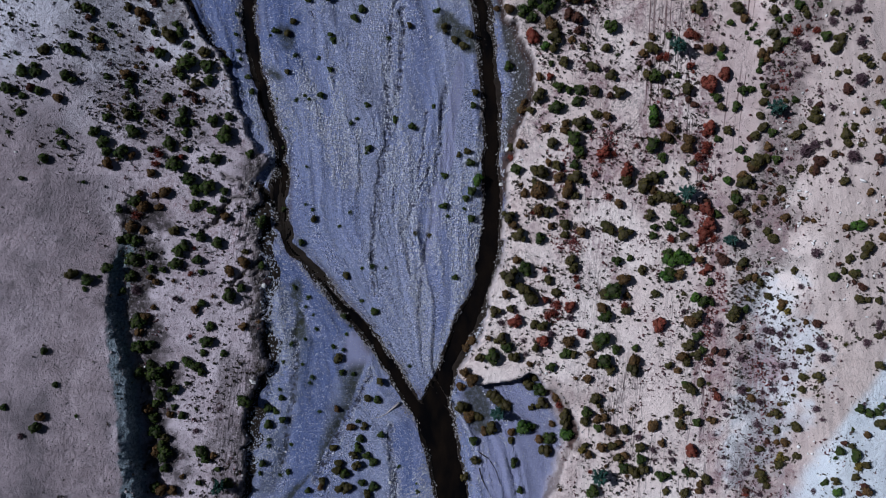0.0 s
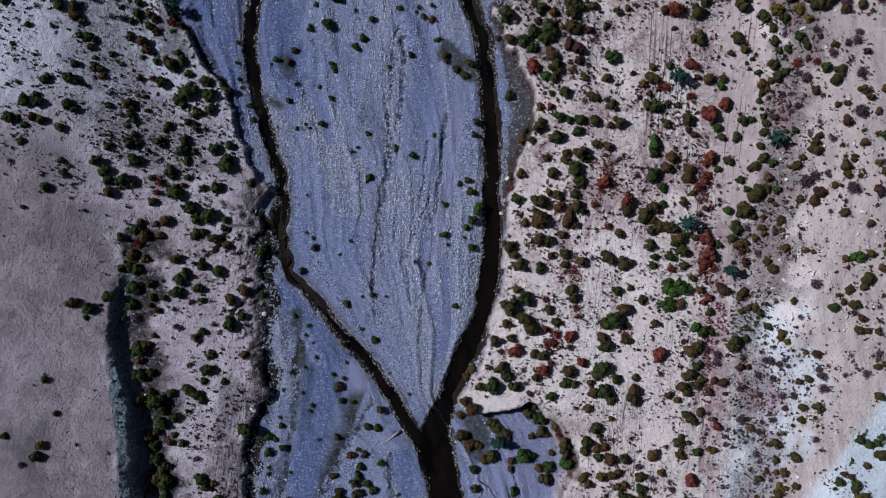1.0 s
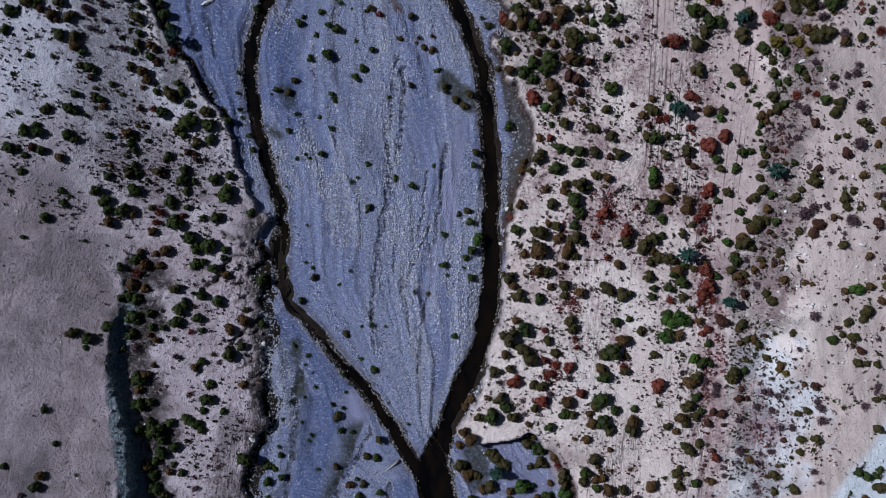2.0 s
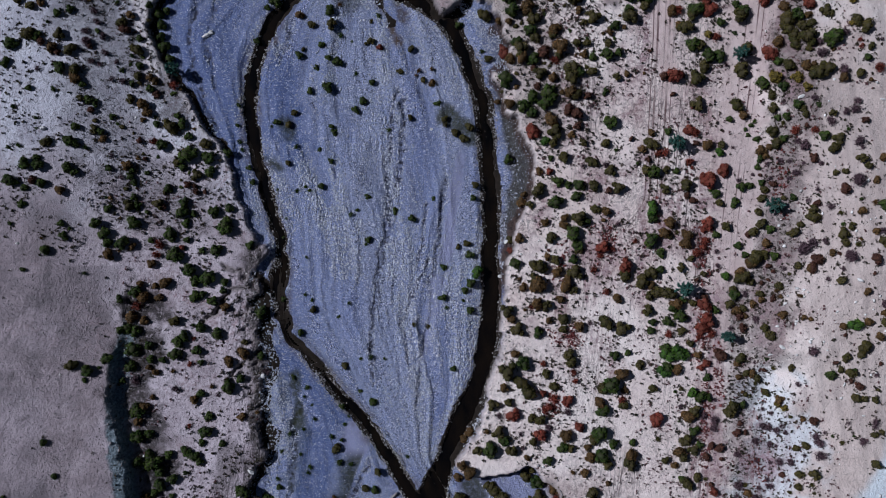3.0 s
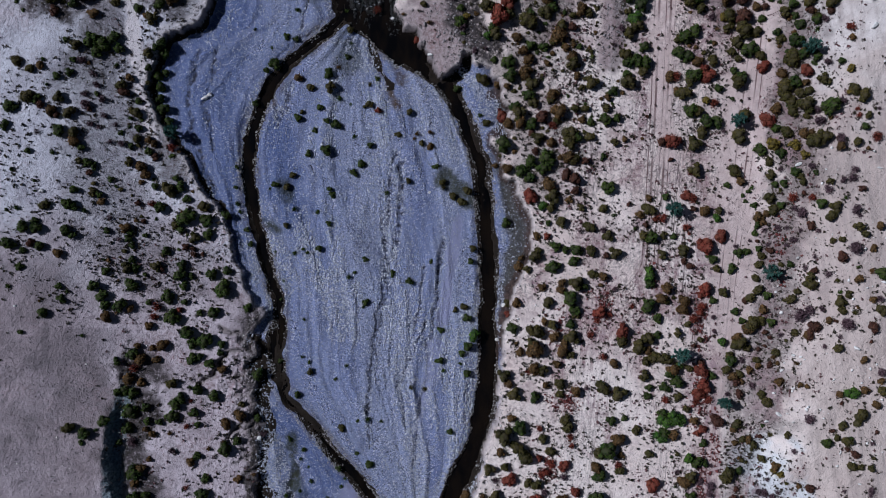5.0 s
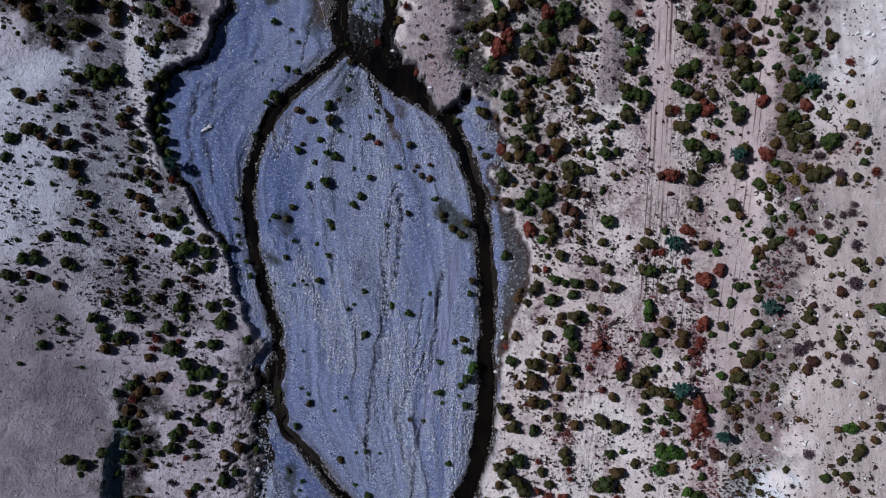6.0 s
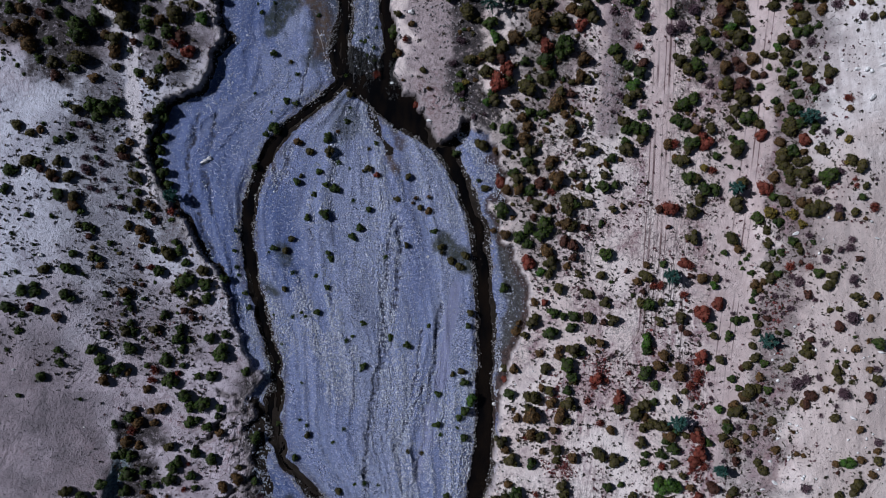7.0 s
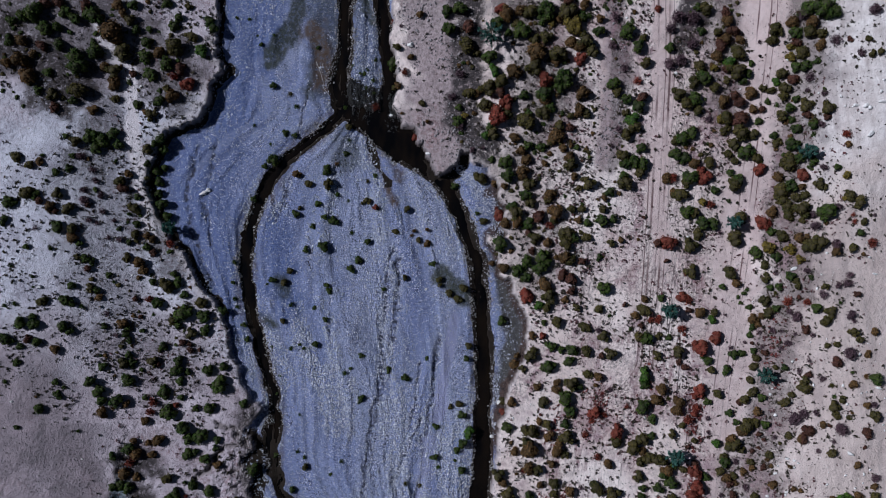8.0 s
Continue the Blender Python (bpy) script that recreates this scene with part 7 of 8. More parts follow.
shrub("olive", -10.14, 40.42, 0.47)
shrub("green", -10.30, 37.50, 0.40)
shrub("green", -10.03, 38.99, 0.27)
shrub("green", -12.28, 35.91, 0.54)
shrub("brown", -11.36, 36.36, 0.33)
shrub("green", -8.54, 46.29, 0.34)
shrub("green", -8.25, 46.74, 0.27)
shrub("green", -7.60, 45.56, 0.27)
shrub("green", -8.33, 44.76, 0.27)
shrub("green", -8.98, 46.29, 0.27)
shrub("green", -9.81, 47.21, 0.27)
shrub("green", -7.35, 47.85, 0.27)
shrub("green", -7.57, 44.16, 0.27)
shrub("green", -10.56, 42.66, 0.41)
shrub("rust", -7.23, 42.75, 0.60)
shrub("olive", -4.97, 48.95, 0.53)
shrub("rust", -5.58, 51.94, 0.40)
shrub("brown", -2.62, 52.52, 0.53)
shrub("purple", -4.59, 51.25, 0.30)
shrub("brown", -3.48, 47.88, 0.46)
shrub("green", -5.51, 47.49, 0.87)
shrub("rust", -4.11, 46.29, 0.59)
shrub("brown", -4.75, 44.89, 0.59)
shrub("olive", -5.33, 44.89, 0.47)
shrub("olive", -2.15, 42.92, 0.46)
shrub("brown", -1.49, 40.99, 0.40)
shrub("rust", -2.85, 39.50, 0.61)
shrub("brown", -4.24, 41.84, 0.33)
shrub("purple", 3.30, 38.06, 0.40)
shrub("purple", 2.03, 40.46, 0.49)
shrub("olive", 30.30, 40.83, 0.66)
shrub("olive", 31.99, 40.56, 1.07)
shrub("olive", 33.17, 40.39, 0.81)
shrub("green", 25.66, 39.81, 0.98)
shrub("green", 26.86, 40.45, 0.74)
shrub("olive", 25.06, 39.49, 0.66)
shrub("olive", 31.30, 39.34, 0.81)
shrub("olive", 30.72, 38.29, 0.66)
shrub("green", 32.62, 38.45, 1.07)
shrub("olive", 33.77, 37.85, 0.74)
shrub("olive", 31.44, 37.52, 0.57)
shrub("olive", 28.73, 37.27, 0.74)
shrub("green", 25.21, 37.98, 0.90)
shrub("green", 26.11, 37.69, 0.81)
shrub("brown", 27.09, 37.11, 0.74)
shrub("green", 37.50, 40.92, 0.73)
shrub("green", 38.97, 41.32, 0.65)
shrub("green", 39.00, 40.26, 0.36)
shrub("purple", 39.66, 41.27, 0.49)
shrub("green", 35.39, 40.25, 0.52)
shrub("olive", 35.67, 39.52, 0.66)
shrub("green", 36.99, 39.32, 0.88)
shrub("olive", 36.77, 37.52, 1.03)
shrub("green", 37.81, 37.81, 0.73)
shrub("green", 39.05, 37.47, 0.58)
shrub("olive", 36.25, 37.24, 0.59)
shrub("purple", 40.05, 36.86, 0.43)
shrub("rust", 41.81, 40.10, 0.63)
shrub("brown", 42.11, 39.11, 0.44)
shrub("green", 41.28, 36.83, 0.51)
shrub("green", -23.30, 20.16, 0.67)
shrub("green", -12.40, 35.42, 0.67)
shrub("olive", -12.24, 34.19, 0.74)
shrub("olive", -14.37, 34.13, 0.54)
shrub("brown", -15.66, 35.04, 0.67)
shrub("green", -11.16, 32.98, 0.40)
shrub("green", -13.23, 32.01, 0.54)
shrub("green", -15.67, 30.85, 0.54)
shrub("olive", -15.26, 31.47, 0.34)
shrub("green", -12.48, 30.50, 0.47)
shrub("green", -11.53, 30.09, 0.67)
shrub("green", -13.79, 29.42, 0.40)
shrub("green", -9.54, 28.90, 0.34)
shrub("green", -12.58, 27.29, 0.74)
shrub("green", -14.46, 26.94, 0.47)
shrub("green", -8.74, 25.91, 0.61)
shrub("green", -9.56, 24.91, 0.54)
shrub("olive", -16.20, 24.56, 0.54)
shrub("green", -18.05, 23.53, 0.47)
shrub("olive", -16.80, 23.32, 0.47)
shrub("green", -18.65, 23.03, 0.27)
shrub("green", -12.11, 23.12, 0.40)
shrub("green", -11.86, 22.51, 0.47)
shrub("green", -15.93, 20.94, 0.40)
shrub("green", -13.41, 20.63, 0.34)
shrub("green", -12.21, 19.43, 0.40)
shrub("olive", -16.83, 19.13, 0.47)
shrub("green", -5.96, 22.83, 0.40)
shrub("green", -7.80, 27.96, 0.47)
shrub("olive", -4.75, 29.14, 0.47)
shrub("brown", -2.72, 29.31, 0.40)
shrub("brown", -3.02, 28.75, 0.27)
shrub("olive", -2.26, 28.28, 0.47)
shrub("brown", -1.33, 27.99, 0.60)
shrub("brown", -1.24, 29.40, 0.40)
shrub("olive", -3.58, 31.63, 0.47)
shrub("rust", -6.96, 31.68, 0.54)
shrub("olive", -7.91, 32.46, 0.54)
shrub("olive", -8.51, 32.13, 0.27)
shrub("olive", -7.96, 34.61, 0.34)
shrub("green", -7.17, 35.24, 0.34)
shrub("green", -0.67, 25.73, 0.47)
shrub("olive", -3.58, 24.13, 0.47)
shrub("olive", 0.11, 24.02, 0.47)
shrub("olive", 0.19, 23.41, 0.40)
shrub("olive", 1.26, 22.51, 0.54)
shrub("green", -10.05, 32.40, 0.27)
shrub("green", -22.25, 25.34, 0.34)
shrub("green", -22.36, 23.18, 0.34)
shrub("green", -22.13, 21.34, 0.40)
shrub("green", -21.82, 20.54, 0.34)
shrub("green", -21.13, 18.60, 0.40)
shrub("green", -20.35, 32.35, 0.47)
shrub("green", 1.60, 34.25, 0.54)
shrub("olive", 2.19, 21.92, 0.59)
shrub("olive", 2.78, 23.16, 0.59)
shrub("brown", 24.24, 35.53, 0.81)
shrub("rust", 24.96, 35.55, 0.66)
shrub("green", 26.78, 35.60, 1.07)
shrub("olive", 26.37, 34.98, 0.74)
shrub("rust", 28.33, 35.63, 0.90)
shrub("rust", 27.84, 36.40, 0.65)
shrub("olive", 25.61, 33.75, 0.98)
shrub("brown", 24.99, 34.04, 0.50)
shrub("green", 29.40, 34.32, 0.57)
shrub("green", 30.98, 36.29, 0.50)
shrub("olive", 31.36, 35.09, 0.98)
shrub("green", 31.77, 35.40, 0.90)
shrub("rust", 29.02, 32.80, 0.66)
shrub("yellow", 28.16, 33.08, 0.50)
shrub("green", 30.95, 33.27, 0.30)
shrub("purple", 32.70, 33.30, 0.22)
shrub("green", 26.55, 31.96, 0.90)
shrub("olive", 27.35, 31.80, 0.66)
shrub("green", 28.16, 30.78, 0.81)
shrub("green", 29.32, 30.69, 0.81)
shrub("olive", 32.18, 31.48, 0.90)
shrub("olive", 31.62, 29.35, 1.07)
shrub("purple", 30.11, 29.80, 0.33)
shrub("olive", 27.71, 29.56, 0.74)
shrub("olive", 26.94, 28.34, 0.98)
shrub("rust", 24.52, 28.58, 1.07)
shrub("brown", 25.00, 28.47, 0.37)
shrub("rust", 34.08, 36.64, 0.74)
shrub("brown", 35.88, 35.73, 0.74)
shrub("olive", 36.79, 36.93, 0.74)
shrub("olive", 36.00, 34.23, 1.03)
shrub("green", 37.06, 34.83, 0.88)
shrub("olive", 36.29, 33.33, 0.88)
shrub("olive", 37.59, 33.63, 0.66)
shrub("olive", 36.82, 32.73, 0.73)
shrub("rust", 38.24, 36.01, 0.88)
shrub("olive", 38.38, 33.93, 0.58)
shrub("brown", 38.09, 34.82, 0.51)
shrub("brown", 35.21, 32.12, 0.74)
shrub("rust", 34.41, 30.91, 1.04)
shrub("olive", 36.82, 31.71, 0.81)
shrub("olive", 37.97, 32.32, 1.10)
shrub("olive", 38.12, 31.25, 0.51)
shrub("green", 35.19, 30.02, 0.59)
shrub("olive", 36.24, 29.43, 0.81)
shrub("brown", 37.79, 29.34, 0.73)
shrub("brown", 38.48, 29.47, 0.51)
shrub("green", 40.17, 32.15, 1.16)
shrub("purple", 39.15, 31.85, 0.49)
shrub("olive", 39.63, 35.11, 0.73)
shrub("olive", 40.15, 34.81, 0.51)
shrub("purple", 39.37, 30.66, 0.65)
shrub("olive", 38.80, 28.58, 1.02)
shrub("olive", 39.61, 29.01, 1.01)
shrub("purple", 41.25, 28.81, 0.62)
shrub("brown", 41.29, 28.05, 0.64)
shrub("yellow", 34.92, 28.39, 0.81)
shrub("yellow", 36.87, 28.13, 0.73)
shrub("green", 35.69, 27.33, 0.66)
shrub("yellow", 37.74, 27.09, 0.58)
shrub("green", 33.72, 27.77, 0.81)
shrub("olive", 42.42, 33.92, 0.76)
shrub("olive", 43.35, 33.17, 0.76)
shrub("yellow", 42.07, 33.62, 0.38)
shrub("purple", 41.40, 32.74, 0.48)
shrub("rust", 42.91, 31.89, 0.38)
shrub("rust", 43.11, 31.19, 0.38)
shrub("olive", 43.95, 31.15, 0.45)
shrub("green", 43.75, 30.04, 0.51)
shrub("rust", 44.97, 29.02, 0.70)
shrub("olive", 43.01, 28.50, 0.64)
shrub("brown", 44.19, 27.83, 0.32)
shrub("purple", 45.03, 31.93, 0.24)
shrub("yellow", 42.05, 35.95, 0.51)
shrub("green", -45.47, 12.27, 0.39)
shrub("green", -40.06, 12.32, 0.52)
shrub("green", -39.31, 11.79, 0.26)
shrub("green", -39.88, 10.95, 0.59)
shrub("brown", -42.13, 10.76, 0.26)
shrub("green", -41.75, 9.50, 0.72)
shrub("green", -44.11, 7.41, 0.39)
shrub("green", -37.88, 7.04, 0.33)
shrub("green", -36.78, 12.36, 0.72)
shrub("green", -35.87, 11.33, 0.79)
shrub("green", -35.57, 10.31, 0.72)
shrub("green", -34.05, 10.30, 0.92)
shrub("brown", -33.09, 9.99, 0.53)
shrub("brown", -34.49, 9.52, 0.40)
shrub("brown", -35.45, 8.97, 0.79)
shrub("green", -32.97, 12.59, 0.93)
shrub("green", -27.48, 12.47, 0.60)
shrub("green", -29.15, 11.22, 1.00)
shrub("rust", -30.31, 10.18, 0.73)
shrub("rust", -30.58, 9.08, 0.66)
shrub("green", -28.62, 8.98, 1.13)
shrub("rust", -27.91, 9.85, 0.46)
shrub("green", -31.20, 10.60, 0.46)
shrub("green", -27.44, 10.65, 0.53)
shrub("green", -25.80, 9.59, 0.47)
shrub("green", -24.28, 9.62, 0.86)
shrub("green", -23.25, 12.26, 1.20)
shrub("green", -22.84, 14.11, 0.66)
shrub("green", -27.11, 7.51, 0.93)
shrub("green", -26.42, 6.25, 0.80)
shrub("green", -25.12, 6.62, 1.06)
shrub("green", -23.39, 6.19, 0.60)
shrub("green", -23.56, 5.27, 0.47)
shrub("green", -26.57, 4.60, 0.80)
shrub("green", -25.67, 4.92, 0.47)
shrub("green", -24.62, 4.16, 0.73)
shrub("brown", -23.33, 3.45, 0.60)
shrub("brown", -29.74, 6.06, 0.80)
shrub("brown", -30.71, 5.73, 0.46)
shrub("brown", -30.32, 4.46, 0.60)
shrub("brown", -31.14, 8.05, 0.60)
shrub("brown", -32.28, 6.04, 0.53)
shrub("green", -32.87, 5.11, 0.80)
shrub("brown", -32.01, 4.49, 0.86)
shrub("rust", -32.73, 3.55, 0.73)
shrub("green", -34.40, 4.32, 0.53)
shrub("brown", -33.29, 2.33, 0.86)
shrub("brown", -31.96, 2.05, 0.60)
shrub("green", -33.72, 1.12, 0.80)
shrub("green", -32.83, 0.83, 0.73)
shrub("green", -34.34, 1.01, 0.59)
shrub("olive", -28.61, 1.96, 0.73)
shrub("green", -27.65, 0.35, 0.73)
shrub("green", -25.89, 1.27, 0.73)
shrub("green", -24.07, 0.69, 0.80)
shrub("green", -26.78, 1.57, 0.33)
shrub("green", -20.68, 17.06, 0.47)
shrub("green", -13.18, 16.64, 0.47)
shrub("green", -15.84, 16.13, 0.40)
shrub("green", -14.93, 16.58, 0.27)
shrub("green", -18.00, 16.27, 0.27)
shrub("green", -14.48, 16.17, 0.27)
shrub("green", -10.04, 13.63, 0.40)
shrub("green", -9.30, 14.10, 0.27)
shrub("green", -5.20, 14.02, 0.47)
shrub("green", -3.32, 13.19, 0.54)
shrub("green", -8.02, 10.89, 0.47)
shrub("green", -8.32, 10.33, 0.27)
shrub("green", -14.75, 8.88, 0.27)
shrub("green", -14.96, 4.87, 0.27)
shrub("green", -14.15, 4.27, 0.27)
shrub("green", -10.02, 3.93, 0.34)
shrub("olive", -14.00, 3.23, 0.47)
shrub("green", -17.35, 4.31, 0.34)
shrub("green", -11.22, 2.48, 0.27)
shrub("green", -15.35, 0.74, 0.47)
shrub("green", 0.12, 8.00, 0.47)
shrub("green", 0.02, 4.68, 0.54)
shrub("green", 0.47, 3.56, 0.34)
shrub("green", -1.04, 15.39, 0.34)
shrub("olive", -2.99, 1.70, 0.40)
shrub("olive", -1.51, 1.50, 0.40)
shrub("green", -8.12, 15.52, 0.40)
shrub("green", -17.39, 11.06, 0.27)
shrub("green", -17.02, 13.13, 0.27)
shrub("green", -19.57, 2.91, 0.87)
shrub("green", -20.64, 10.19, 0.60)
shrub("green", 3.27, 15.47, 0.44)
shrub("olive", 3.55, 16.89, 0.59)
shrub("olive", 2.59, 10.53, 0.59)
shrub("olive", 1.67, 10.20, 0.40)
shrub("green", 2.99, 9.30, 0.59)
shrub("bright", 3.77, 7.47, 0.89)
shrub("green", 3.06, 6.23, 0.67)
shrub("green", 2.46, 5.48, 0.52)
shrub("green", 2.30, 4.37, 0.27)
shrub("green", 3.07, 3.32, 0.59)
shrub("olive", 7.35, 11.02, 0.52)
shrub("brown", 8.15, 11.18, 0.65)
shrub("rust", 7.38, 9.79, 0.66)
shrub("green", 7.72, 8.47, 0.80)
shrub("brown", 8.69, 5.91, 0.65)
shrub("brown", 8.24, 6.80, 0.33)
shrub("olive", 16.24, 14.31, 0.65)
shrub("brown", 17.33, 14.04, 0.65)
shrub("brown", 17.16, 13.13, 0.33)
shrub("brown", 12.93, 13.40, 0.58)
shrub("olive", 14.44, 13.25, 1.01)
shrub("green", 15.35, 12.97, 0.58)
shrub("brown", 12.94, 12.50, 0.65)
shrub("brown", 10.83, 12.86, 0.58)
shrub("green", 13.87, 11.73, 1.01)
shrub("green", 14.33, 10.40, 0.80)
shrub("olive", 11.58, 11.27, 0.80)
shrub("olive", 14.52, 9.93, 0.51)
shrub("rust", 16.92, 10.30, 0.87)
shrub("rust", 16.82, 9.39, 0.51)
shrub("rust", 18.12, 10.04, 0.44)
shrub("rust", 20.52, 10.99, 0.44)
shrub("olive", 10.20, 8.22, 1.09)
shrub("brown", 11.21, 9.15, 0.51)
shrub("olive", 11.99, 8.87, 0.65)
shrub("brown", 12.15, 7.66, 0.73)
shrub("green", 13.94, 8.90, 0.65)
shrub("olive", 14.09, 7.52, 1.01)
shrub("olive", 9.93, 6.84, 0.80)
shrub("brown", 10.24, 6.25, 1.17)
shrub("brown", 13.38, 6.90, 0.58)
shrub("brown", 13.09, 6.00, 0.87)
shrub("olive", 14.00, 5.72, 0.58)
shrub("brown", 12.52, 4.66, 0.58)
shrub("brown", 10.11, 4.14, 0.87)
shrub("olive", 11.02, 4.04, 0.73)
shrub("rust", 9.52, 3.82, 0.44)
shrub("brown", 8.92, 3.51, 0.33)
shrub("olive", 6.94, 3.45, 0.87)
shrub("brown", 7.44, 2.56, 0.65)
shrub("olive", 12.86, 2.70, 0.80)
shrub("brown", 11.35, 2.37, 0.51)
shrub("green", 10.18, 1.12, 0.73)
shrub("olive", 8.07, 1.37, 0.95)
shrub("olive", 12.88, 1.50, 0.65)
shrub("brown", 14.68, 1.84, 0.73)
shrub("olive", 17.38, 2.21, 0.95)
shrub("olive", 19.21, 1.64, 1.01)
shrub("rust", 17.51, 5.50, 0.58)
shrub("brown", 18.55, 4.74, 0.73)
shrub("rust", 19.48, 8.27, 0.95)
shrub("olive", 19.39, 7.35, 0.87)
shrub("olive", 21.22, 6.67, 0.95)
shrub("olive", 22.27, 7.54, 0.95)
shrub("green", 23.16, 7.93, 0.58)
shrub("green", 22.14, 11.03, 0.95)
shrub("green", 23.26, 9.67, 0.73)
shrub("brown", 23.63, 11.79, 0.80)
shrub("bright", 22.26, 14.34, 0.95)
shrub("green", 22.29, 13.43, 0.65)
shrub("brown", 22.24, 6.22, 0.65)
shrub("olive", 22.75, 5.51, 0.80)
shrub("olive", 23.63, 5.54, 0.87)
shrub("olive", 21.98, 5.12, 0.65)
shrub("green", 22.37, 2.33, 0.51)
shrub("green", 22.22, 1.42, 0.58)
shrub("olive", 21.88, 3.51, 0.73)
shrub("purple", 18.68, 12.74, 0.35)
shrub("purple", 15.76, 2.17, 0.30)
shrub("rust", 16.07, 7.86, 0.58)
shrub("olive", -38.98, -2.59, 0.78)
shrub("green", -37.40, -3.19, 0.85)
shrub("green", -37.65, -4.18, 0.39)
shrub("green", -35.45, -2.01, 0.78)
shrub("green", -36.27, -2.89, 0.33)
shrub("green", -33.07, -1.14, 1.13)
shrub("green", -31.42, -0.66, 0.60)
shrub("green", -31.23, -2.05, 0.60)
shrub("green", -29.85, -2.23, 0.53)
shrub("green", -33.41, -2.95, 0.80)
shrub("brown", -31.43, -2.95, 0.47)
shrub("brown", -30.64, -3.55, 0.53)
shrub("purple", -32.79, -4.46, 0.60)
shrub("green", -34.30, -4.46, 0.47)
shrub("green", -28.22, -0.24, 0.80)
shrub("green", -28.53, -1.57, 0.93)
shrub("rust", -26.56, 0.06, 0.33)
shrub("green", -26.15, -1.14, 0.73)
shrub("green", -25.86, -2.47, 0.47)
shrub("rust", -27.04, -2.65, 0.47)
shrub("brown", -28.83, -3.37, 0.40)
shrub("brown", -24.66, -5.00, 0.40)
shrub("green", -25.86, -5.79, 0.60)
shrub("brown", -26.59, -6.45, 0.60)
shrub("purple", -24.05, -5.97, 0.30)
shrub("purple", -28.55, -5.36, 0.45)
shrub("green", -24.99, -8.27, 0.67)
shrub("green", -25.32, -9.91, 0.87)
shrub("green", -25.78, -11.14, 0.53)
shrub("green", -23.53, -11.19, 0.53)
shrub("green", -27.49, -12.05, 0.74)
shrub("green", -26.71, -12.54, 0.80)
shrub("green", -29.28, -12.34, 0.67)
shrub("green", -31.37, -12.33, 0.60)
shrub("green", -32.57, -10.52, 0.93)
shrub("green", -31.38, -10.22, 0.67)
shrub("brown", -31.93, -7.18, 0.67)
shrub("green", -32.54, -7.79, 1.07)
shrub("brown", -32.57, -9.00, 0.67)
shrub("brown", -30.99, -6.27, 0.40)
shrub("rust", -27.13, -9.31, 0.40)
shrub("green", -41.48, -10.59, 0.52)
shrub("green", -22.83, -5.06, 1.00)
shrub("green", -21.65, -4.28, 0.67)
shrub("brown", -21.35, -1.33, 0.87)
shrub("brown", -22.84, -2.35, 0.80)
shrub("green", -19.64, -1.76, 0.60)
shrub("olive", -21.23, -0.24, 0.47)
shrub("brown", -23.14, -4.28, 0.40)
shrub("brown", -21.47, -8.38, 0.60)
shrub("brown", -19.83, -7.78, 0.40)
shrub("purple", -19.05, -3.58, 0.50)
shrub("green", -16.12, -4.09, 0.34)
shrub("green", -14.61, -5.26, 0.41)
shrub("olive", -10.52, -2.81, 0.61)
shrub("green", -7.70, -1.90, 0.41)
shrub("green", -6.18, -2.08, 0.27)
shrub("green", -14.02, -7.16, 0.27)
shrub("green", -13.72, -8.64, 0.34)
shrub("green", -14.93, -9.73, 0.34)
shrub("green", -10.84, -7.29, 0.41)
shrub("green", -10.05, -8.40, 0.27)
shrub("green", -10.52, -9.24, 0.34)
shrub("green", -8.81, -5.63, 0.34)
shrub("green", -7.46, -6.79, 0.61)
shrub("green", -11.87, -10.52, 0.41)
shrub("green", -10.83, -10.95, 0.34)
shrub("olive", -11.37, -11.86, 0.67)
shrub("green", -16.46, -10.34, 0.41)
shrub("green", -17.38, -12.30, 0.27)
shrub("green", -15.25, -12.50, 0.34)
shrub("green", -3.62, -12.69, 0.34)
shrub("green", -14.92, -6.24, 0.27)
shrub("green", -8.80, -2.08, 0.27)
shrub("green", 1.29, -3.06, 0.47)
shrub("brown", 7.83, -1.26, 0.65)
shrub("green", 8.73, -2.15, 1.01)
shrub("olive", 7.06, -2.93, 1.23)
shrub("olive", 8.43, -4.24, 0.95)
shrub("olive", 9.33, -5.32, 1.09)
shrub("brown", 6.64, -4.84, 0.65)
shrub("olive", 7.11, -6.34, 0.65)
shrub("olive", 5.44, -6.64, 0.80)
shrub("rust", 7.66, -7.72, 0.95)
shrub("purple", 6.16, -7.84, 0.40)
shrub("purple", 8.43, -9.69, 0.35)
shrub("olive", 6.04, -9.51, 0.86)
shrub("green", 6.64, -10.41, 0.79)
shrub("green", 5.26, -11.42, 1.12)
shrub("olive", 3.95, -11.42, 0.66)
shrub("olive", 7.53, -11.42, 0.79)
shrub("purple", 8.73, -11.13, 0.35)
shrub("olive", 9.81, -10.53, 0.66)
shrub("olive", 9.63, -8.02, 0.59)
shrub("olive", 10.53, -8.19, 0.73)
shrub("rust", 10.53, -9.81, 0.86)
shrub("purple", 11.42, -9.03, 0.45)
shrub("brown", 13.21, -9.81, 0.86)
shrub("rust", 14.71, -8.91, 0.73)
shrub("rust", 13.39, -6.10, 0.80)
shrub("rust", 12.02, -5.92, 0.73)
shrub("rust", 11.42, -6.70, 0.65)
shrub("rust", 10.82, -5.32, 0.51)
shrub("purple", 13.39, -7.29, 0.45)
shrub("olive", 12.02, -4.60, 0.65)
shrub("olive", 11.12, -3.23, 0.73)
shrub("rust", 10.82, -2.15, 0.51)
shrub("olive", 13.51, -1.14, 0.73)
shrub("olive", 13.81, -2.03, 0.73)
shrub("green", 18.42, -1.26, 0.65)
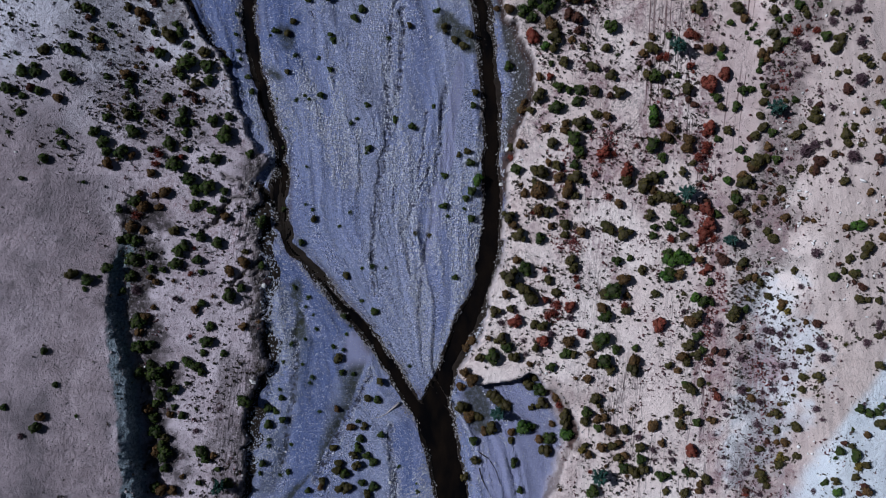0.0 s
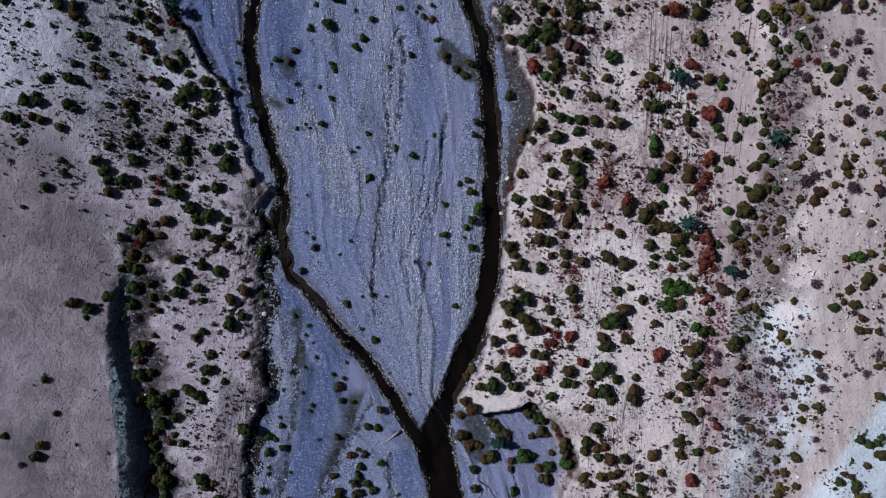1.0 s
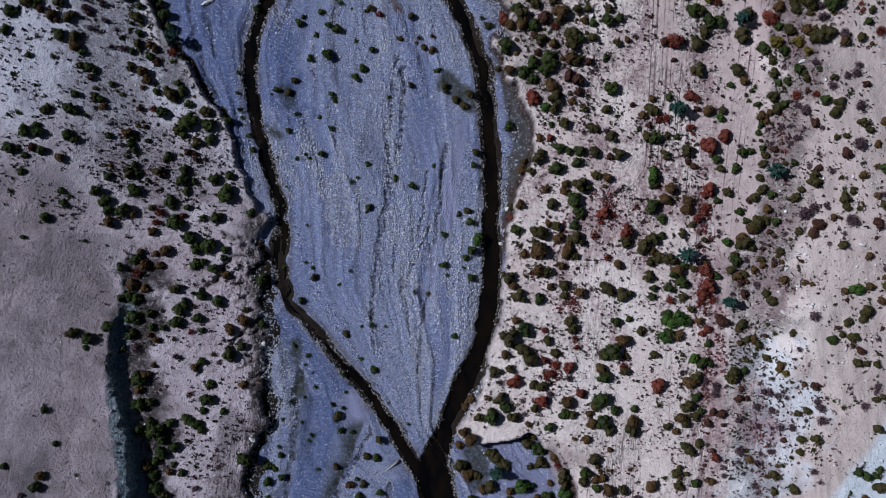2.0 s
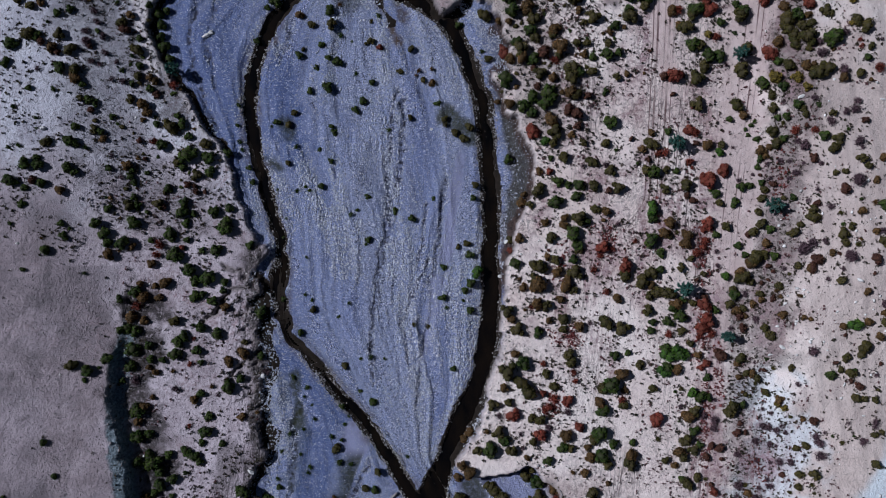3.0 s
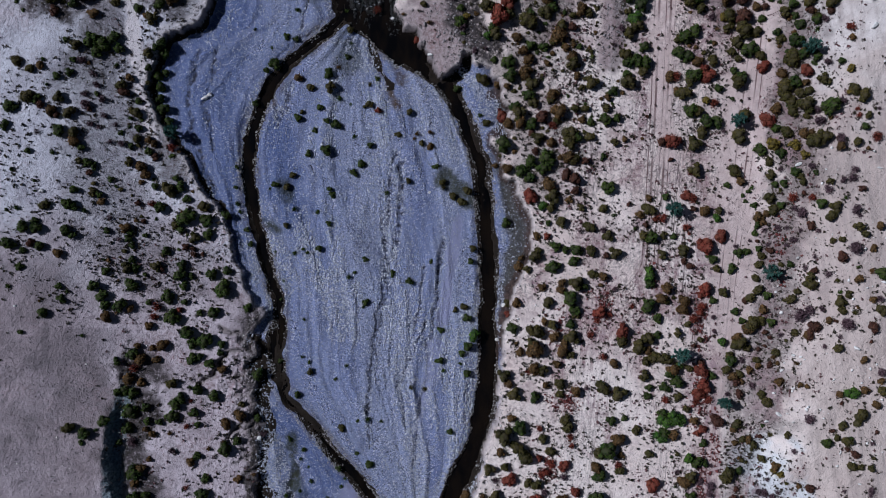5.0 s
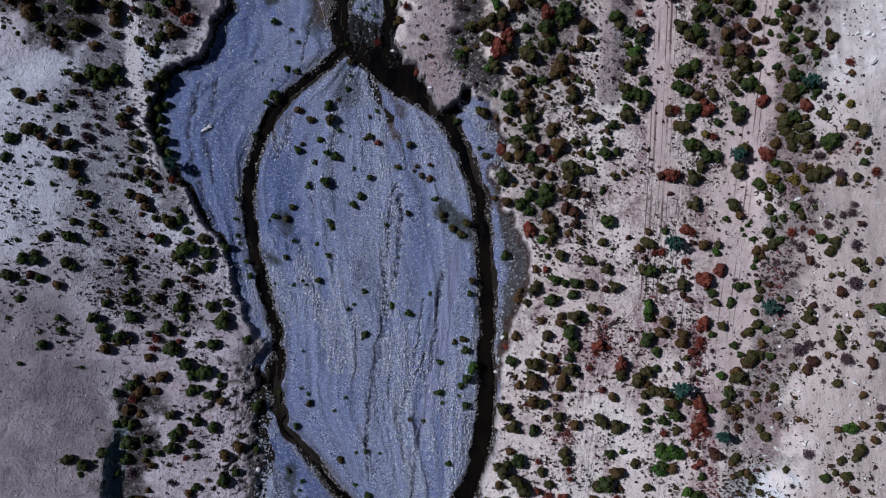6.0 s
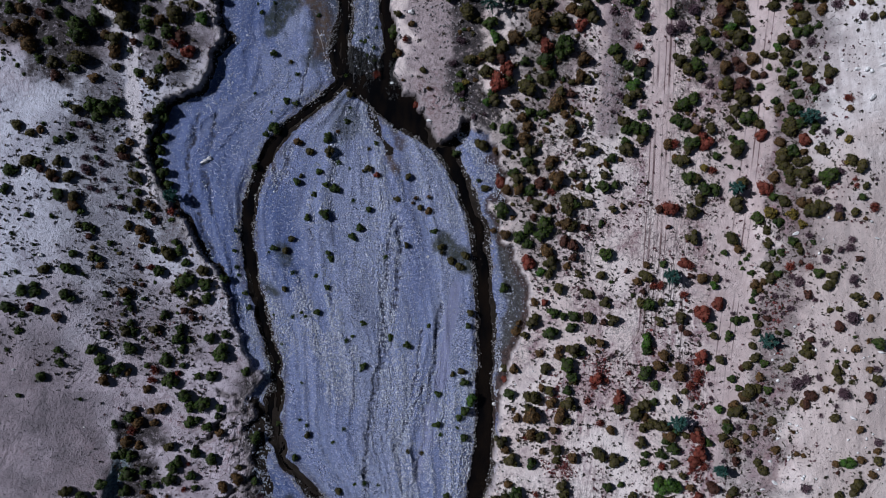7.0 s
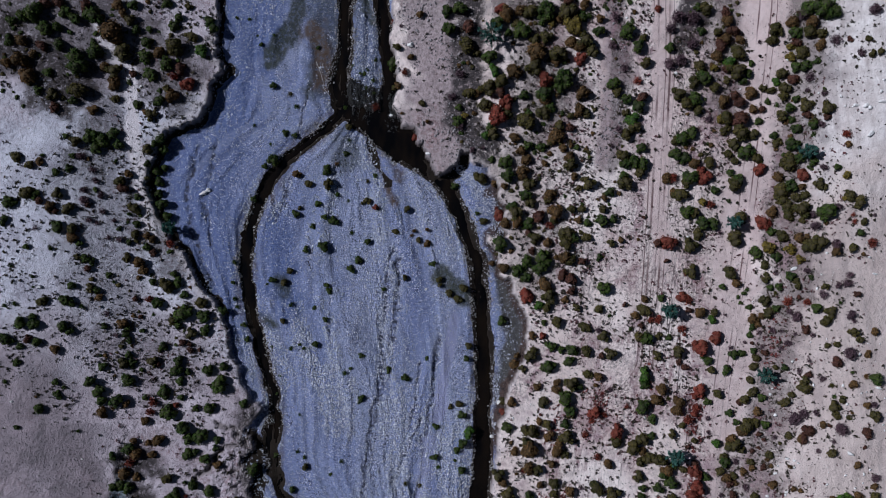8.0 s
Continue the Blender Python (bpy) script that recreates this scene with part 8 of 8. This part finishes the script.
shrub("green", 19.80, -1.02, 0.51)
shrub("olive", 20.99, -2.21, 0.65)
shrub("brown", 19.20, -3.23, 0.95)
shrub("green", 18.01, -4.43, 1.31)
shrub("olive", 17.12, -4.73, 0.73)
shrub("brown", 16.80, -6.22, 0.80)
shrub("green", 17.10, -7.12, 0.87)
shrub("rust", 19.20, -5.92, 0.58)
shrub("olive", 19.38, -6.52, 0.65)
shrub("brown", 19.50, -4.91, 0.51)
shrub("olive", 22.47, -4.72, 0.58)
shrub("rust", 22.96, -8.01, 0.92)
shrub("green", 16.79, -9.50, 1.06)
shrub("olive", 16.20, -10.22, 0.66)
shrub("green", 18.29, -10.70, 0.73)
shrub("green", 20.38, -10.52, 0.53)
shrub("brown", 15.60, -11.00, 0.53)
shrub("brown", 15.91, -12.20, 0.73)
shrub("green", 17.09, -11.89, 1.06)
shrub("olive", 17.69, -12.79, 0.66)
shrub("brown", 20.09, -11.90, 0.92)
shrub("olive", 20.08, -12.79, 0.92)
shrub("green", 12.91, -11.12, 0.79)
shrub("olive", 13.80, -11.12, 0.59)
shrub("green", 11.42, -12.50, 0.66)
shrub("brown", 9.20, -12.25, 0.46)
shrub("olive", 23.07, -10.10, 0.40)
shrub("rust", 14.10, -3.05, 0.51)
shrub("rust", 14.22, -4.00, 0.44)
shrub("rust", 11.00, -7.12, 0.51)
shrub("brown", 4.84, -9.51, 0.40)
shrub("brown", 3.13, -10.05, 0.68)
shrub("brown", 2.52, -10.71, 0.61)
shrub("olive", 43.69, 0.23, 0.84)
shrub("green", -40.30, -14.10, 0.45)
shrub("brown", -41.53, -17.33, 0.71)
shrub("green", -41.96, -18.37, 0.77)
shrub("purple", -43.47, -19.27, 0.38)
shrub("green", -45.28, -16.33, 0.51)
shrub("green", -38.06, -17.31, 0.32)
shrub("green", -30.79, -13.25, 1.20)
shrub("green", -32.53, -13.22, 0.67)
shrub("green", -30.21, -14.17, 0.80)
shrub("green", -28.83, -15.08, 0.74)
shrub("green", -30.23, -15.69, 0.80)
shrub("green", -30.85, -16.61, 0.60)
shrub("brown", -31.74, -17.20, 0.74)
shrub("green", -31.17, -18.13, 0.74)
shrub("brown", -29.35, -17.83, 0.54)
shrub("green", -28.11, -17.99, 0.60)
shrub("green", -29.03, -17.03, 0.40)
shrub("green", -27.49, -14.47, 0.33)
shrub("green", -25.98, -13.26, 0.60)
shrub("green", -30.85, -19.64, 0.94)
shrub("olive", -29.82, -20.24, 0.60)
shrub("green", -30.23, -21.14, 0.80)
shrub("brown", -30.83, -21.74, 0.80)
shrub("green", -29.92, -22.04, 1.07)
shrub("green", -26.00, -21.76, 0.94)
shrub("green", -25.56, -22.48, 0.67)
shrub("brown", -24.72, -22.18, 0.47)
shrub("green", -29.89, -23.54, 0.67)
shrub("brown", -28.11, -24.48, 0.40)
shrub("green", -26.31, -25.22, 0.47)
shrub("green", -30.83, -25.50, 0.80)
shrub("brown", -30.23, -25.87, 0.87)
shrub("brown", -29.03, -26.00, 0.67)
shrub("green", -24.29, -23.68, 0.47)
shrub("green", -26.59, -17.20, 0.33)
shrub("purple", -24.06, -17.13, 0.30)
shrub("purple", -26.59, -19.62, 0.40)
shrub("green", -21.30, -16.30, 0.93)
shrub("green", -23.13, -25.24, 0.73)
shrub("green", -18.96, -17.24, 0.68)
shrub("green", -18.20, -17.58, 0.47)
shrub("green", -17.41, -18.45, 0.54)
shrub("green", -17.58, -16.17, 0.47)
shrub("green", -17.70, -15.25, 0.34)
shrub("green", -18.95, -19.07, 0.68)
shrub("green", -18.95, -20.66, 0.41)
shrub("green", -18.96, -21.41, 0.41)
shrub("green", -19.58, -23.26, 0.54)
shrub("green", -19.88, -24.36, 0.34)
shrub("green", -17.77, -24.54, 0.34)
shrub("green", -16.84, -24.22, 0.41)
shrub("green", -16.50, -21.28, 0.34)
shrub("green", -13.42, -17.72, 0.34)
shrub("brown", -11.56, -17.37, 0.47)
shrub("green", -14.16, -13.92, 0.41)
shrub("green", -14.35, -14.54, 0.34)
shrub("green", -10.95, -13.39, 0.47)
shrub("green", -9.73, -13.58, 0.41)
shrub("olive", -6.85, -14.38, 0.54)
shrub("olive", -8.21, -16.18, 0.54)
shrub("green", -7.10, -16.35, 0.61)
shrub("green", -9.25, -18.63, 0.41)
shrub("olive", -8.52, -19.24, 0.54)
shrub("brown", -10.06, -19.26, 0.61)
shrub("green", -6.68, -20.17, 0.54)
shrub("green", -9.01, -20.59, 0.61)
shrub("green", -9.25, -21.57, 0.61)
shrub("olive", -9.62, -22.31, 0.61)
shrub("green", -8.21, -22.48, 0.61)
shrub("green", -7.60, -23.12, 0.68)
shrub("olive", -9.45, -23.43, 0.68)
shrub("olive", -11.91, -21.61, 0.61)
shrub("olive", -11.28, -23.23, 0.68)
shrub("olive", -11.46, -23.96, 0.74)
shrub("green", -10.67, -24.34, 0.68)
shrub("olive", -13.13, -25.09, 0.61)
shrub("brown", -13.30, -25.80, 0.54)
shrub("olive", -10.48, -25.81, 0.81)
shrub("olive", -11.29, -26.01, 0.68)
shrub("green", -8.83, -25.39, 0.54)
shrub("green", -7.61, -25.82, 0.68)
shrub("olive", -8.22, -26.61, 0.61)
shrub("green", -14.66, -26.19, 0.47)
shrub("green", -4.85, -23.69, 0.34)
shrub("green", -2.82, -25.51, 0.27)
shrub("green", -2.70, -26.45, 0.34)
shrub("olive", 5.37, -15.81, 0.88)
shrub("olive", 5.85, -16.39, 0.81)
shrub("olive", 6.76, -16.87, 0.94)
shrub("olive", 9.23, -14.60, 0.81)
shrub("green", 10.41, -15.16, 0.94)
shrub("olive", 9.81, -13.84, 0.54)
shrub("olive", 10.52, -16.54, 0.87)
shrub("olive", 9.48, -17.07, 0.47)
shrub("brown", 12.08, -15.86, 0.73)
shrub("rust", 12.40, -16.67, 0.60)
shrub("olive", 12.98, -17.67, 0.80)
shrub("olive", 13.02, -18.62, 0.80)
shrub("brown", 11.79, -18.78, 0.54)
shrub("brown", 7.37, -19.74, 0.61)
shrub("bright", 8.58, -19.10, 0.94)
shrub("green", 9.48, -19.09, 0.60)
shrub("olive", 7.25, -20.54, 0.54)
shrub("olive", 5.24, -19.26, 0.87)
shrub("brown", 4.52, -19.68, 0.67)
shrub("green", 3.31, -20.80, 0.68)
shrub("olive", 1.90, -17.10, 0.95)
shrub("brown", 2.82, -18.04, 0.88)
shrub("olive", 3.73, -18.12, 0.68)
shrub("olive", 3.43, -22.92, 0.68)
shrub("olive", 2.34, -24.90, 0.61)
shrub("green", 7.56, -22.98, 0.61)
shrub("green", 8.28, -25.93, 0.47)
shrub("brown", 10.40, -20.44, 0.67)
shrub("green", 11.44, -20.33, 0.94)
shrub("olive", 11.01, -21.65, 0.94)
shrub("bright", 13.14, -19.83, 0.93)
shrub("green", 15.12, -17.27, 0.73)
shrub("olive", 15.01, -18.18, 0.66)
shrub("olive", 16.19, -15.77, 0.79)
shrub("olive", 16.49, -16.55, 0.46)
shrub("brown", 16.79, -17.15, 0.40)
shrub("brown", 16.36, -17.98, 0.66)
shrub("green", 16.31, -18.94, 0.66)
shrub("brown", 17.09, -17.87, 0.53)
shrub("brown", 17.69, -19.06, 0.86)
shrub("olive", 19.18, -19.06, 0.66)
shrub("brown", 16.80, -21.04, 0.73)
shrub("olive", 17.87, -20.86, 0.73)
shrub("brown", 18.58, -20.55, 0.59)
shrub("olive", 15.00, -20.86, 0.46)
shrub("yellow", 14.71, -21.35, 0.53)
shrub("brown", 15.43, -21.76, 0.53)
shrub("rust", 15.61, -23.68, 0.40)
shrub("green", 15.73, -25.67, 0.92)
shrub("brown", 12.46, -25.57, 0.26)
shrub("brown", 17.23, -23.09, 0.33)
shrub("olive", 18.59, -22.06, 0.66)
shrub("brown", 19.31, -21.94, 0.59)
shrub("green", 19.20, -23.26, 0.86)
shrub("olive", 20.21, -23.56, 0.86)
shrub("green", 20.99, -22.18, 0.73)
shrub("olive", 21.10, -23.25, 0.79)
shrub("green", 23.06, -23.96, 0.73)
shrub("brown", 22.18, -18.77, 0.86)
shrub("purple", 20.67, -19.95, 0.45)
shrub("olive", 20.80, -20.97, 0.66)
shrub("brown", 23.07, -20.56, 0.53)
shrub("purple", 22.17, -21.28, 0.40)
shrub("brown", 17.99, -17.09, 0.33)
shrub("brown", 19.97, -16.98, 0.33)
shrub("brown", 17.80, -14.88, 0.40)
shrub("brown", 15.29, -13.80, 0.59)
shrub("brown", 13.98, -13.68, 0.40)
shrub("brown", 19.50, -24.16, 0.40)
shrub("brown", 2.20, -13.09, 0.68)
shrub("brown", 3.07, -13.78, 0.93)
shrub("brown", 1.90, -14.95, 0.68)
shrub("purple", 22.47, -22.35, 0.30)
young_tree(-29.02, 28.96, 0.68, 2.2)
young_tree(4.98, 50.29, 1.35, 2.6)
young_tree(38.26, 38.41, 0.79, 2.2)
young_tree(31.33, 30.83, 0.68, 2.2)
young_tree(24.63, 21.38, 0.84, 2.2)
young_tree(34.78, 14.80, 0.79, 2.2)
young_tree(25.50, 5.91, 0.84, 2.2)
young_tree(5.79, -17.56, 0.63, 2.2)
young_tree(16.36, -23.95, 0.84, 2.2)
young_tree(30.12, 0.95, 0.52, 2.2)
young_tree(-23.85, -25.34, 0.63, 2.2)

# ---- single stones ----
boulder(-42.09, 22.32, 0.34, 0.34, 20, STONE, "white angular boulder on bare grey silt")
boulder(-3.53, 49.25, 0.44, 0.44, 0, STONE, "white boulder on the silt terrace")
boulder(43.92, 40.15, 0.41, 0.34, 60, STONE, "white boulder on the stony slope")
boulder(-25.77, 32.80, 0.54, 0.34, 25, STONE, "broken pale slab on blue-grey gravel")
boulder(-5.59, 41.92, 0.20, 0.20, 0, STONE, "white stone in the shallow pool")
boulder(6.97, 10.84, 0.20, 0.41, -25, STONE, "pale slab at the stream edge")
boulder(6.32, 7.00, 0.27, 0.27, 0, STONE, "pale stone at the stream edge")
boulder(-1.36, 37.58, 0.41, 0.20, 0, STONE, "pale stone below the cut bank")
boulder(37.37, 26.13, 0.41, 0.27, 20, STONE, "white broken stone on the slope")
boulder(43.36, 7.04, 0.34, 0.27, -30, STONE, "white stone on sandy ground")
boulder(36.15, 4.46, 0.34, 0.20, 30, STONE, "white stone on sandy ground")
boulder(37.29, 6.08, 0.27, 0.20, 0, STONE, "white stone on sandy ground")
boulder(37.92, 5.97, 0.20, 0.20, 0, STONE, "white stone on sandy ground")
boulder(38.29, 5.71, 0.20, 0.17, 0, STONE, "white stone on sandy ground")
boulder(37.15, 2.67, 0.27, 0.20, 0, STONE, "white stone on sandy ground")
boulder(35.35, 2.06, 0.20, 0.20, 0, STONE, "white stone on sandy ground")
boulder(35.61, 12.70, 0.20, 0.17, 0, STONE, "white stone on sandy ground")
boulder(38.18, 10.24, 0.17, 0.17, 0, STONE, "white stone beside dead shrubs")
boulder(42.53, 43.05, 0.34, 0.27, 0, STONE, "pale stone on the stony slope")
boulder(43.37, 43.02, 0.34, 0.27, 30, STONE, "pale stone on the stony slope")
boulder(44.86, 43.38, 0.41, 0.27, 0, STONE, "pale stone on the stony slope")
boulder(40.49, 27.86, 0.17, 0.17, 0, STONE, "white stone on sandy ground")
boulder(45.48, 25.80, 0.41, 0.20, -20, STONE, "pale flat stone on sandy ground")
boulder(44.84, 27.55, 0.20, 0.20, 0, STONE, "pale stone on sandy ground")
boulder(46.17, 13.93, 0.34, 0.20, -20, STONE, "pale flat stone on sandy ground")
boulder(39.93, 38.37, 0.48, 0.17, 40, STONE, "long pale stone on the slope")
boulder(-1.28, 22.94, 0.20, 0.20, 0, STONE, "pale stone on gravel")
boulder(-44.67, 10.17, 0.20, 0.20, 0, STONE, "pale stone on grey silt")
boulder(-19.32, -3.95, 0.31, 0.31, 0, STONE, "white stone above the bank")
boulder(-20.48, -14.26, 0.48, 0.31, -25, STONE, "white slab at the bank edge")
boulder(-17.14, -22.07, 0.14, 0.14, 0, STONE, "white stone on gravel")
boulder(-5.78, -25.35, 0.20, 0.20, 0, STONE, "white stone beside the stream")
boulder(35.69, -0.06, 0.41, 0.27, -30, STONE, "white broken stone on the slope")
boulder(34.62, -0.95, 0.34, 0.20, 20, STONE, "white broken stone on the slope")
boulder(38.49, 0.82, 0.20, 0.20, 0, STONE, "white stone on sandy ground")
boulder(37.11, -0.88, 0.20, 0.14, 0, STONE, "white stone on sandy ground")
boulder(35.96, -6.80, 0.48, 0.34, 0, STONE, "pale broken stones under a shrub")
boulder(36.11, -6.91, 0.20, 0.20, 0, STONE, "white stone on the slope")
boulder(36.64, -4.85, 0.17, 0.14, 0, STONE, "white stone on the slope")
boulder(38.08, -8.90, 0.20, 0.14, 0, STONE, "white stone on the slope")
boulder(43.82, -7.00, 0.20, 0.14, 0, STONE, "white stone on sandy ground")
boulder(40.65, -15.89, 0.17, 0.17, 0, STONE, "white stone on sandy ground")
boulder(38.06, -21.33, 0.17, 0.14, 0, STONE, "white stone on sandy ground")
boulder(37.79, -22.58, 0.17, 0.14, 0, STONE, "white stone on sandy ground")
boulder(38.55, -19.98, 0.14, 0.14, 0, STONE, "white stone on sandy ground")
boulder(35.80, -24.66, 0.14, 0.14, 0, STONE, "white stone on sandy ground")
boulder(-25.25, 33.13, 0.41, 0.31, 40, STONE, "broken pale slab on blue-grey gravel")

# ---- fallen wood ----
branch("log", [(-4.74, -16.74), (-5.29, -17.15), (-6.20, -17.87)], .17, DEADWOOD, "bleached log at the stream edge")
branch("branch", [(-6.14, -17.88), (-6.89, -18.26), (-7.93, -18.43)], .05, DEADWOOD, "thin bleached branch on gravel")
branch("branch", [(3.93, -22.06), (4.96, -22.73), (5.70, -23.84), (6.19, -25.37)], .06, DARKWOOD, "dark wet branch on gravel")
branch("branch", [(3.93, -23.79), (4.18, -24.83), (4.67, -25.85), (5.28, -26.94)], .06, DARKWOOD, "dark wet branch on gravel")
branch("branch", [(-13.84, 47.45), (-13.37, 46.34), (-13.05, 45.32), (-12.92, 44.53)], .05, DEADWOOD, "pale bare branch at the stream")
branch("branch", [(-13.09, 47.34), (-13.31, 46.34)], .04, DEADWOOD, "thin pale branch at the stream")
branch("branch", [(-12.92, 44.53), (-12.40, 43.91), (-11.91, 43.21)], .04, DEADWOOD, "thin pale branch at the stream")
branch("log", [(40.15, 31.75), (39.98, 30.80), (39.56, 29.97), (39.06, 29.25)], .10, DEADWOOD, "grey bare fallen trunk among shrubs")
branch("branch", [(-14.25, 25.72), (-13.99, 25.10), (-13.86, 24.61)], .05, DARKWOOD, "thin dark stick on gravel")


# ---- litter and seedlings that gather round the shrubs ----
def round_shrubs(rng):
    roots = np.array([p for p in ROOTS if p[0] > 6 or p[0] < -19 and p[1] > 10])
    each = np.repeat(roots, 9, axis=0)
    a, d = rng.uniform(0, 2 * math.pi, len(each)), rng.uniform(.8, 2.3, len(each))
    xs, ys = each[:, 0] + each[:, 2] * d * np.cos(a), each[:, 1] + each[:, 2] * d * np.sin(a)
    ok = (sample_many(xs, ys, TERRACE) > .8) & (rng.uniform(size=len(xs)) > .8 * sample_many(xs, ys, LANE))
    return rng, xs[ok], ys[ok]


tuft_field("shrub_litter", None, round_shrubs, 51, .08, .22, 2, SCRUB, "dark twigs and seedlings gathered round the shrubs", "litter", 6)


# ---- dense red mats beside the lanes ----
def red_mats(rng):
    xs, ys = [], []
    for x, y, wide, long, count in ((27.7, 1.0, .5, 1.9, 420), (27.9, 8.5, .45, 2.4, 380), (28.2, -9, .4, 4.0, 420), (29.6, -3, .3, 2.0, 160), (13.6, .6, .9, .7, 260),
                                    (12.4, 9, .7, 1.2, 260), (17.2, 11, .8, 1.0, 220), (22.6, 13, .5, 1.4, 160), (11.5, -6.5, .6, .8, 160), (33.8, -12, .5, 3.5, 200), (36.2, 18, .6, 3.0, 200)):
        xs.append(rng.normal(x, wide, count)), ys.append(rng.normal(y, long, count))
    xs, ys = np.concatenate(xs), np.concatenate(ys)
    ok = (sample_many(xs, ys, TERRACE) > .8) & (fbm(xs, ys, 1.1, 2, 171) > -.25)
    return rng, xs[ok], ys[ok]


tuft_field("red_mats", None, red_mats, 52, .08, .2, 2, REDMAT, "brick red low mats of dry scrub beside the wheel tracks", "scrub", 7)
